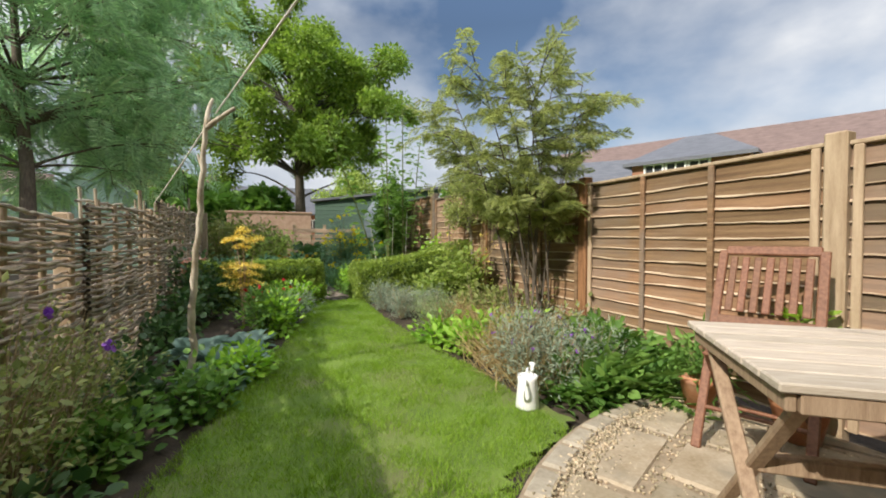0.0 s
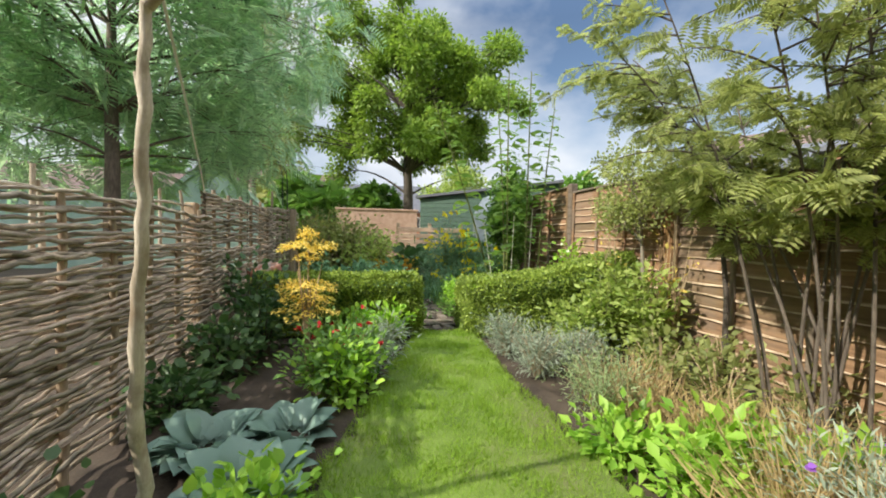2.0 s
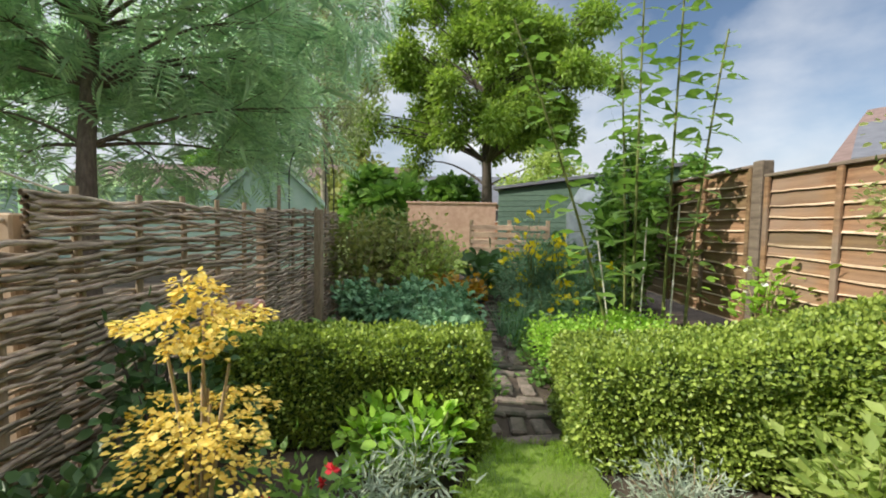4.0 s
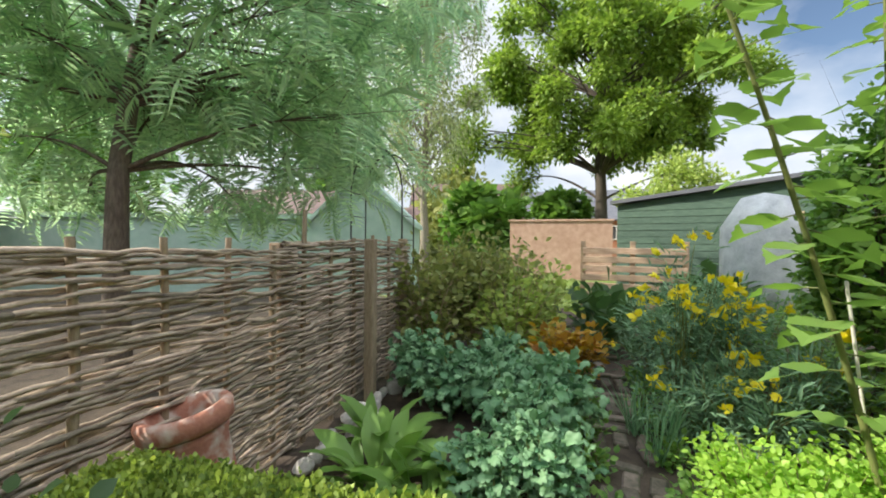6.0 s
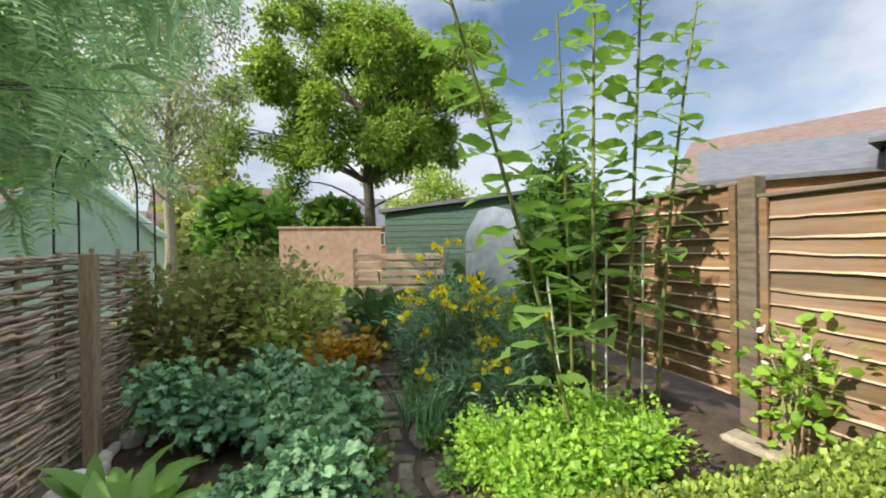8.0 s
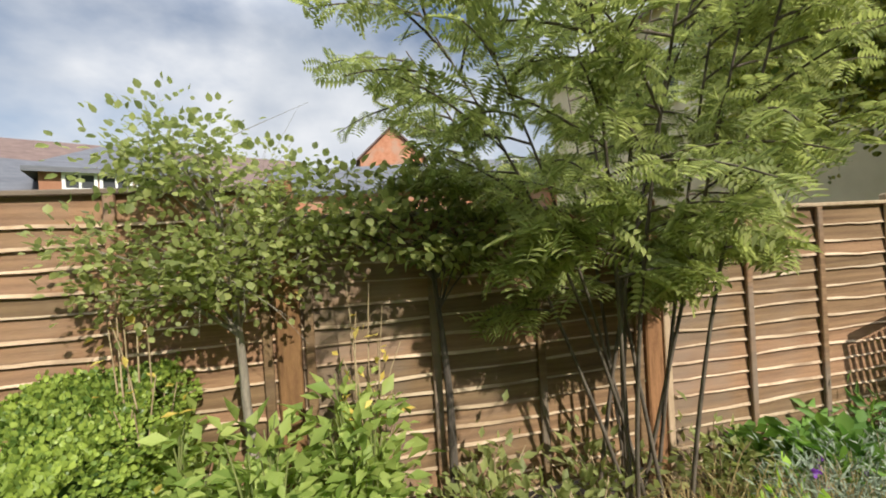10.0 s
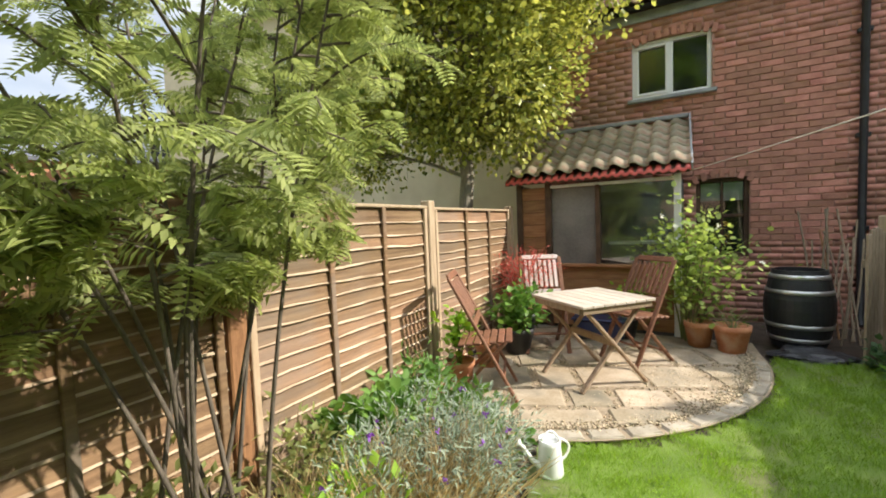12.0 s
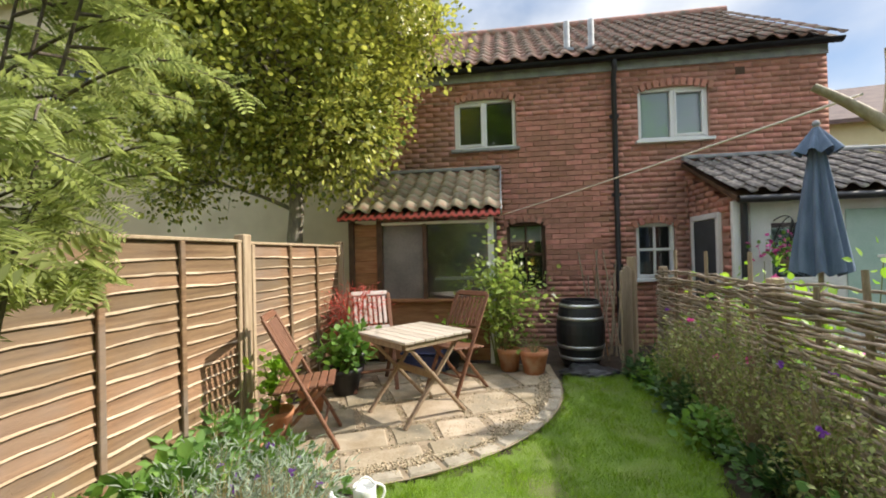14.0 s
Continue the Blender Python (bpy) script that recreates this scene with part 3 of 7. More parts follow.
def slab_bm(poly, h, r, bev=0.012):
    """A stone of that outline with worn upper edges."""
    bm = bmesh.new()
    cx, cy = sum(p[0] for p in poly) / len(poly), sum(p[1] for p in poly) / len(poly)
    low = [bm.verts.new((x, y, 0)) for x, y in poly]
    mid = [bm.verts.new((x, y, h - bev)) for x, y in poly]
    top = []
    for x, y in poly:
        d = math.hypot(x - cx, y - cy) + 1e-6
        k = 1 - bev * 1.3 / d
        top.append(bm.verts.new((cx + (x - cx) * k, cy + (y - cy) * k, h + r.uniform(-0.003, 0.003))))
    n = len(poly)
    for i in range(n):
        j = (i + 1) % n
        bm.faces.new((low[i], low[j], mid[j], mid[i]))
        bm.faces.new((mid[i], mid[j], top[j], top[i]))
    bm.faces.new(top)
    return bm


def make_patio():
    r = random.Random(5)
    pat = thing("patio", (0, 0, 0), "curved patio of buff sandstone flags with gravel joints", "patio", "", "structure")
    arc = [(PC[0] + (PR + 0.10) * math.cos(a), PC[1] + (PR + 0.10) * math.sin(a)) for a in np.linspace(radians(80), radians(188), 30)]
    outline = [(2.80, -1.0), (2.80, PC[1] + PR + 0.05)] + arc + [(0.42, -1.02)]
    bm = bmesh.new()
    vs = [bm.verts.new((x, y, 0.019)) for x, y in outline]
    bm.faces.new(vs)
    part("bed", bm, M["mortar_bed"], pat)
    # flags: a grid turned a little, with mixed sizes
    rows, y = [], -2.4
    while y < 2.6:
        h = r.choice([0.34, 0.42, 0.50])
        x = -2.6 + r.uniform(0, 0.3)
        while x < 2.6:
            w = r.choice([0.34, 0.42, 0.52, 0.60])
            rows.append((x, y, w, h))
            x += w
        y += h
    ca, sa = math.cos(radians(24)), math.sin(radians(24))
    for x, y, w, h in rows:
        g = 0.027
        q = [(x + g, y + g), (x + w - g, y + g), (x + w - g, y + h - g), (x + g, y + h - g)]
        q = [(PC[0] - 0.5 + ca * a - sa * b + r.uniform(-.01, .01), PC[1] + 0.4 + sa * a + ca * b + r.uniform(-.01, .01)) for a, b in q]
        for k in range(40):
            an = 2 * PI * k / 40
            n = (math.cos(an), math.sin(an))
            q = clip_poly(q, lambda p: PR - 0.05 - ((p[0] - PC[0]) * n[0] + (p[1] - PC[1]) * n[1])) if q else q
        q = clip_poly(q, lambda p: p[1] + 0.98) if q else q
        q = clip_poly(q, lambda p: 2.74 - p[0]) if q else q
        if len(q) < 3:
            continue
        area = abs(sum(a[0] * b[1] - b[0] * a[1] for a, b in zip(q, q[1:] + q[:1]))) / 2
        if area < 0.008:
            continue
        ded = [q[0]]
        for p in q[1:]:
            if math.hypot(p[0] - ded[-1][0], p[1] - ded[-1][1]) > 0.012:
                ded.append(p)
        if len(ded) < 3:
            continue
        part("flagstone", slab_bm(ded, 0.030 + r.uniform(-0.004, 0.004), r), M["slab"], pat)
    # edging stones
    a = radians(84)
    while a < radians(182):
        d = r.uniform(0.20, 0.34) / PR
        q = []
        for k in range(4):
            q.append((PC[0] + (PR - 0.02) * math.cos(a + 0.008 + (d - 0.016) * k / 3), PC[1] + (PR - 0.02) * math.sin(a + 0.008 + (d - 0.016) * k / 3)))
        for k in range(3, -1, -1):
            q.append((PC[0] + (PR + 0.085) * math.cos(a + 0.008 + (d - 0.016) * k / 3), PC[1] + (PR + 0.085) * math.sin(a + 0.008 + (d - 0.016) * k / 3)))
        part("edging_stone", slab_bm(q, 0.032, r, 0.012), M["edging"], pat)
        a += d
    # loose gravel in the joints and along the rim
    g = rng_of(6)
    n = 7000
    an, rad = g.uniform(radians(84), radians(190), n), PR * np.sqrt(g.uniform(0, 1, n))
    rim = g.uniform(size=n) < 0.35
    rad = np.where(rim, g.normal(PR - 0.06, 0.04, n), rad)
    P = np.stack([PC[0] + rad * np.cos(an), PC[1] + rad * np.sin(an), np.where(rim, 0.030, 0.023)], 1)
    P = P[(P[:, 0] < 2.72) & (P[:, 1] > -0.95)]
    stone = ([(1, 0, 0), (-0.5, 0.8, 0), (-0.5, -0.8, 0), (0.1, 0, 0.8), (0.1, 0, -0.7)], [(0, 1, 3), (1, 2, 3), (2, 0, 3), (1, 0, 4), (2, 1, 4), (0, 2, 4)])
    V, F = scatter(stone, P, unit(g, len(P)), unit(g, len(P)), g.uniform(0.006, 0.014, len(P)))
    part("pebbles", fast_mesh("pebbles", V, F), M["gravel"], pat, "", "stuff")


make_patio()


# ---------------------------------------------------------------- right-hand fence
FX = 2.85
POSTS = [-0.75, 1.10, 2.86, 4.60, 6.33, 8.10]
TOPS = [1.47, 1.48, 1.52, 1.65, 1.73, 1.76]


def lap_board(length, seed):
    """One overlapping board: feathered, with a waney lower edge that stands proud, painted pale as if catching sun."""
    r = random.Random(seed)
    bm = bmesh.new()
    n, h = 20, 0.110
    a, b, c = r.uniform(2, 6), r.uniform(7, 12), r.uniform(0, 6)
    rows = []
    for i in range(n + 1):
        y = length * i / n
        w = 0.007 * math.sin(y * a + c) + 0.004 * math.sin(y * b + 2 * c) + r.uniform(-0.0025, 0.0025)
        lip = 0.0105 + 0.004 * math.sin(y * 9 + c)
        rows.append([bm.verts.new(q) for q in ((-0.032, y, w), (-0.024, y, w + lip), (-0.010, y, h), (-0.003, y, h), (-0.006, y, w))])
    for p, q in zip(rows, rows[1:]):
        for k in range(5):
            f = bm.faces.new((p[k], q[k], q[(k + 1) % 5], p[(k + 1) % 5]))
            f.material_index = 1 if k in (0, 4) else 0
    bm.faces.new(rows[0])
    bm.faces.new(rows[-1][::-1])
    return bm


def make_fence():
    boards = []
    for s in range(8):
        me = bpy.data.meshes.new("lap_board")
        bm = lap_board(1.0, s)
        bm.to_mesh(me)
        bm.free()
        me.materials.append(M["lap"])
        me.materials.append(M["lap_edge"])
        boards.append(me)
    fence = thing("timber_fence", (0, 0, 0), "long brown overlap timber fence on square posts", "fence")
    r = random.Random(8)
    for i, (y0, y1) in enumerate(zip(POSTS, POSTS[1:])):
        z0 = 0.06 + (0.0 if y0 < 2 else gz(0, y0 + 0.9))
        if y0 > 5:
            z0 += 0.34
        z1 = min(TOPS[i], TOPS[i + 1])
        p = thing("panel", (FX, y0 + 0.05, z0))
        p.parent = fence
        L, H = y1 - y0 - 0.10, z1 - z0 - 0.03
        k = int(H / 0.083)
        for j in range(k):
            m = pose(r.uniform(-.002, .002), 0, j * (H - 0.110) / (k - 1), 0, 0, 0) @ Matrix.Diagonal((1, L, 1, 1))
            part("slat", boards[r.randrange(8)], None, p, m=m)
        for f in (0.02, 0.345, 0.655, 0.98):
            part("batten", one_box((-0.036, f * L, H / 2), (0.022, 0.038, H), 0.004), M["lap"] if f in (0.345, 0.655) or i > 1 else M["post"], p)
        part("cap_rail", one_box((-0.016, L / 2, H + 0.012), (0.055, L, 0.022), 0.004), M["post"] if i < 2 else M["cap"], p, "weathered capping strip")
    for i, y in enumerate(POSTS):
        near = i in (2, 3)
        z0 = gz(FX, y) - 0.3
        top = TOPS[i] + (0.035 if i < 2 else 0.010)
        bm = bmesh.new()
        box(bm, (0, 0, (top + z0) / 2), (0.085, 0.095, top - z0), 0.008)
        part("post", bm, M["rust_post"] if near else M["post"] if i < 2 else M["cap"], fence, "rust-stained post" if near else "pale weathered post" if i < 2 else "dark weathered post", m=pose(FX - 0.012, y, 0))


make_fence()


# ---------------------------------------------------------------- wattle fence
WX = -0.72


def rod_mesh(seed, length):
    r = rng_of(40 + seed)
    n = 34
    y = np.linspace(-0.04, length + 0.04, n)
    ph = (seed % 2) * PI
    x = 0.020 * np.sin(y / 0.31 * PI + ph) + r.normal(0, 0.002, n)
    z = np.cumsum(r.normal(0, 0.0055, n))
    z -= np.linspace(z[0], z[-1], n)
    return tube_mesh("rod", [(np.stack([x, y, z], 1), np.linspace(0.0125, 0.0070, n) if seed % 3 else np.linspace(0.0070, 0.0120, n))], 5)


def make_wattle():
    L = 1.86
    meshes = [rod_mesh(s, L) for s in range(16)]
    for me in meshes:
        me.materials.append(M["willow"])
    r = random.Random(11)
    fence = thing("wattle_fence", (0, 0, 0), "woven brown willow hurdle fence along the lawn", "wattle fence")
    for i in range(5):
        y0 = -0.80 + i * L
        g = gz(WX, y0 + L / 2)
        top = [1.10, 1.08, 1.06, 1.16, 1.20][i]
        p = thing("panel", (WX + [0.0, 0.02, 0.05, 0.03, 0.0][i], y0, g))
        p.parent = fence
        for k in range(7):
            y = 0.155 + k * 0.31
            if y > L:
                break
            h = top + (r.uniform(0.0, 0.05) if r.random() < 0.75 else r.uniform(0.10, 0.22))
            pts = [(r.uniform(-.004, .004), y + r.uniform(-.01, .01), z) for z in np.linspace(-0.1, h, 7)]
            part("stake", tube_mesh("stake", [(pts, np.linspace(0.019, 0.014, 7))], 7), M["stake"], p)
        z = 0.02
        j = 0
        while z < top:
            s = 2 * r.randrange(8) + j % 2
            part("rod", meshes[s], None, p, m=pose(r.uniform(-.004, .004), 0, z, r.uniform(-.35, .35), 0, 0))
            z += r.uniform(0.0130, 0.0185)
            j += 1
    for y, h in ((-0.82, 1.14), (1.05, 1.13), (2.92, 1.08), (4.78, 1.10), (6.64, 1.18), (8.52, 1.22)):
        z = gz(WX, y)
        bm = bmesh.new()
        box(bm, (0, 0, h / 2 - 0.1), (0.075, 0.075, h + 0.2), 0.008)
        part("post", bm, M["post"], fence, m=pose(WX - 0.06, y, z))


make_wattle()


PX, PY, PH = -0.22, 2.98, 1.64


def make_pole():
    p = thing("clothes_prop", (PX, PY, gz(PX, PY) - 0.04), "pale crooked branch used as a forked clothes prop", "pole")
    main = [(0.0, 0.0, 0), (0.05, -0.03, 0.28), (0.045, -0.07, 0.55), (0.07, -0.11, 0.85), (0.105, -0.15, 1.15), (0.125, -0.19, 1.45), (0.155, -0.23, 1.72)]
    t = np.linspace(0, 1, 30)
    P = np.stack([np.interp(t, np.linspace(0, 1, 7), [q[k] for q in main]) for k in range(3)], 1)
    P[:, 2] *= PH / 1.72
    P[:, :2] += rng_of(4).normal(0, 0.004, (30, 2))
    part("trunk", tube_mesh("trunk", [(P, np.linspace(0.023, 0.0145, 30) + rng_of(5).normal(0, 0.0012, 30))], 9), M["pole"], p)
    tip = P[-1]
    part("fork", tube_mesh("fork", [(curve(tip - (0, 0, .03), tip + (0.06, -0.01, 0.03), tip + (0.150, -0.03, 0.095), 6), np.linspace(0.017, 0.010, 6))], 8), M["pole"], p)
    part("fork", tube_mesh("fork", [(curve(P[24], P[24] + (-0.02, 0.01, 0.03), P[24] + (-0.03, 0.01, 0.09), 6), np.linspace(0.010, 0.006, 6))], 8), M["pole"], p)
    part("fork", tube_mesh("fork", [(curve(tip - (0, 0, .02), tip + (0.0, 0.02, 0.08), tip + (0.03, 0.045, 0.155), 6), np.linspace(0.015, 0.009, 6))], 8), M["pole"], p)
    tp = Vector(tip) + Vector((PX, PY, gz(PX, PY) - 0.04))
    a, b = np.array(tp) + (0.05, -0.01, 0.06), np.array([0.98, -1.22, 1.78])
    ln = tube_mesh("washing_line", [(curve(a, (a + b) / 2 - (0, 0, 0.02), b, 24), 0.0040)], 6)
    tagged(part("washing_line", ln, M["rope"]), "taut pale washing line running to the lean-to", "washing line")
    c = np.array([-0.75, 4.93, 1.36])
    ln = tube_mesh("guy_line", [(curve(a - (0.03, -0.03, 0.03), (a + c) / 2 - (0, 0, 0.02), c, 16), 0.005)], 6)
    tagged(part("guy_line", ln, M["rope"]), "pale cord tied back from the pole to the wattle fence", "cord")


make_pole()


def make_rail():
    """Thin bent rods tied above the wattle, with a few uprights."""
    rl = thing("cane_rail", (-0.77, 3.05, 1.0), "thin pale bent rods tied along the top of the wattle", "rail")
    r = rng_of(44)
    for y0, y1, z0, z1 in ((0.0, 1.2, 0.215, 0.225), (1.0, 2.15, 0.225, 0.285)):
        t = np.linspace(0, 1, 12)
        P = np.stack([r.normal(0, 0.004, 12), y0 + (y1 - y0) * t, z0 + (z1 - z0) * t + 0.012 * np.sin(t * 7) + r.normal(0, 0.003, 12)], 1)
        part("rod", tube_mesh("rod", [(P, np.linspace(0.010, 0.007, 12))], 6), M["pole"], rl)
    for y, h in ((0.08, 0.30), (0.33, 0.32), (0.38, 0.26), (1.27, 0.33), (1.59, 0.34), (1.95, 0.36)):
        e = np.array([r.normal(0, 0.01), y + r.normal(0, 0.03), h])
        part("upright", tube_mesh("upright", [(curve((0.0, y, -0.05), (0.0, y + 0.01, h * 0.5), e, 6), np.linspace(0.011, 0.009, 6))], 6), M["pole"], rl)


make_rail()


# ---------------------------------------------------------------- the brick cottage
HY = -2.20


def holed_wall(x0, x1, z0, z1, y0, y1, holes):
    """A wall slab with rectangular openings through it."""
    bm = bmesh.new()
    xs = sorted({x0, x1, *[h[0] for h in holes], *[h[1] for h in holes]})
    zs = sorted({z0, z1, *[h[2] for h in holes], *[h[3] for h in holes]})
    for xa, xb in zip(xs, xs[1:]):
        for za, zb in zip(zs, zs[1:]):
            cx, cz = (xa + xb) / 2, (za + zb) / 2
            if not any(h[0] < cx < h[1] and h[2] < cz < h[3] for h in holes):
                box(bm, (cx, (y0 + y1) / 2, cz), (xb - xa, abs(y1 - y0), zb - za))
    bmesh.ops.remove_doubles(bm, verts=bm.verts, dist=1e-4)
    return bm


def brick_course(x0, x1, z0, z1, holes, seed):
    """Bricks of a wall as (x, z, length) with the bond broken course by course and cut at the openings."""
    r = random.Random(seed)
    out, z, c = [], z0, 0
    while z < z1 - 0.05:
        x = x0 - (0.1125 if c % 2 else 0)
        while x < x1:
            a, b = max(x, x0), min(x + 0.225, x1)
            spans = [(a, b)]
            for h in holes:
                if z + 0.07 > h[2] and z < h[3]:
                    nxt = []
                    for p, q in spans:
                        if q <= h[0] or p >= h[1]:
                            nxt.append((p, q))
                        else:
                            nxt += [(p, h[0])] if h[0] - p > 0.03 else []
                            nxt += [(h[1], q)] if q - h[1] > 0.03 else []
                    spans = nxt
            out += [(p, z, q - p) for p, q in spans if q - p > 0.04]
            x += 0.225
        z += 0.075
        c += 1
    return out


HOLES = [(0.69, 1.59, 2.86, 3.60), (-1.92, -1.00, 2.84, 3.58), (0.31, 0.86, 0.78, 1.76), (-1.44, -0.93, 0.92, 1.69)]
WINDOWS = [("upper", HOLES[0], "white two-light casement window, panes dark"), ("upper", HOLES[1], "white casement window, pale sheet behind it standing in for reflected sky"),
           ("lower", HOLES[2], "dark-framed sash window with a white blind at the top"), ("lower", HOLES[3], "white four-pane sash window")]


def tile_mesh(name, w, l, mat):
    """One pantile: an S-shaped strip with thickness, lying along -y from its head."""
    n = 7
    V, F = [], []
    for k in range(2):
        for i in range(n):
            u = i / (n - 1)
            z = 0.030 * math.sin(u * 2 * PI * 0.92 + 0.2) + 0.016
            V += [(u * w * 1.04, 0, z - 0.012 * k), (u * w * 1.04, -l * 1.10, z + 0.012 - 0.016 * k)]
    for i in range(n - 1):
        a = 2 * i
        F.append((a, a + 1, a + 3, a + 2))
        F.append((a + 1, 2 * n + a + 1, 2 * n + a + 3, a + 3))
    me = fast_mesh(name, V, F, False)
    me.materials.append(mat)
    return me


def tile_roof(parent, x0, x1, eave, ridge, w, l, me, seed, name="roof_tile"):
    """Rows of tiles on a slope; eave and ridge are (y, z); the slope falls to +y."""
    r = random.Random(seed)
    dy, dz = eave[0] - ridge[0], eave[1] - ridge[1]
    L = math.hypot(dy, dz)
    ang = math.degrees(math.atan2(-dz, dy))
    cols, rows = int(round((x1 - x0) / w)), int(round(L / l))
    w2, l2 = (x1 - x0) / cols, L / rows
    for j in range(rows):
        for i in range(cols):
            f = j * l2 / L
            m = pose(x1 - i * w2 + r.uniform(-.004, .004), ridge[0] + dy * f, ridge[1] + dz * f + 0.03, 0, 0, 180) @ pose(0, 0, 0, ang + r.uniform(-.8, .8), 0, 0)
            part(name, me, None, parent, m=m)


def window(parent, hole, y, label, style):
    x0, x1, z0, z1 = hole
    w, h = x1 - x0, z1 - z0
    win = thing("window", ((x0 + x1) / 2, y - 0.07, z0))
    win.parent = parent
    tagged(win, label)
    fm = M["dark_wood"] if style == 2 else M["upvc"]
    t = 0.05
    bm = bmesh.new()
    for c, s in (((-w / 2 + t / 2, 0, h / 2), (t, 0.07, h)), ((w / 2 - t / 2, 0, h / 2), (t, 0.07, h)), ((0, 0, t / 2), (w - 2 * t, 0.07, t)), ((0, 0, h - t / 2), (w - 2 * t, 0.07, t))):
        box(bm, c, s, 0.006)
    part("frame", bm, fm, win)
    bm = bmesh.new()
    if style < 2:
        box(bm, (0, 0.002, h / 2), (0.055, 0.06, h - 2 * t), 0.005)
        sash = -1 if style == 1 else 1
        cx = sash * (w / 4 - 0.01)
        for c, s in (((cx - w / 4 + 0.05, 0.018, h / 2), (0.035, 0.05, h - 2 * t)), ((cx + w / 4 - 0.05, 0.018, h / 2), (0.035, 0.05, h - 2 * t)),
                     ((cx, 0.018, t + 0.018), (w / 2 - 0.13, 0.05, 0.035)), ((cx, 0.018, h - t - 0.018), (w / 2 - 0.13, 0.05, 0.035))):
            box(bm, c, s, 0.004)
    else:
        box(bm, (0, 0.002, h / 2), (0.028, 0.05, h - 2 * t), 0.004)
        box(bm, (0, 0.006, h * 0.52), (w - 2 * t, 0.055, 0.038), 0.004)
    part("glazing_bar", bm, fm, win)
    for s in (-1, 1):
        p = part("pane", one_box((s * w / 4, -0.012, h / 2), (w / 2 - 0.03, 0.006, h - 0.06)), M["glass"], win)
        p.visible_shadow = False
    if style == 1:
        # added sheet close behind the panes, its colour stands in for reflected sky
        part("blind", one_box((0, -0.026, h / 2), (w - 0.04, 0.01, h - 0.04)), M["blind"], win, "pale blue sheet painted as reflected sky")
    if style == 2:
        part("blind", one_box((0, -0.05, h - 0.17), (w - 0.06, 0.012, 0.22)), M["white"], win, "white rolled blind")
    # added dark board behind the panes, painted as the unlit room
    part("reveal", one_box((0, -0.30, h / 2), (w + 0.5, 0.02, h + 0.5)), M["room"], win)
    if style < 2 or style == 3:
        part("sill", one_box((0, 0.075, -0.022), (w + 0.10, 0.14, 0.044), 0.006), M["lead"] if style == 0 else M["upvc"], win)


def arch_bricks(parent, hole, y, mesh, mat):
    x0, x1, z0, z1 = hole
    w = x1 - x0
    n = max(6, int(w / 0.072))
    rise = 0.07
    R = (w * w / 4 + rise * rise) / (2 * rise)
    half = math.asin(w / 2 / R)
    for i in range(n):
        a = -half * 1.12 + 2.24 * half * (i + 0.5) / n
        part("brick", mesh, None, parent, m=pose((x0 + x1) / 2 + (R + 0.055) * math.sin(a), y + 0.013, z1 - 0.005 - R + rise * 0.5 + (R + 0.055) * math.cos(a) - 0.03, 0, math.degrees(a) + 90, 0))


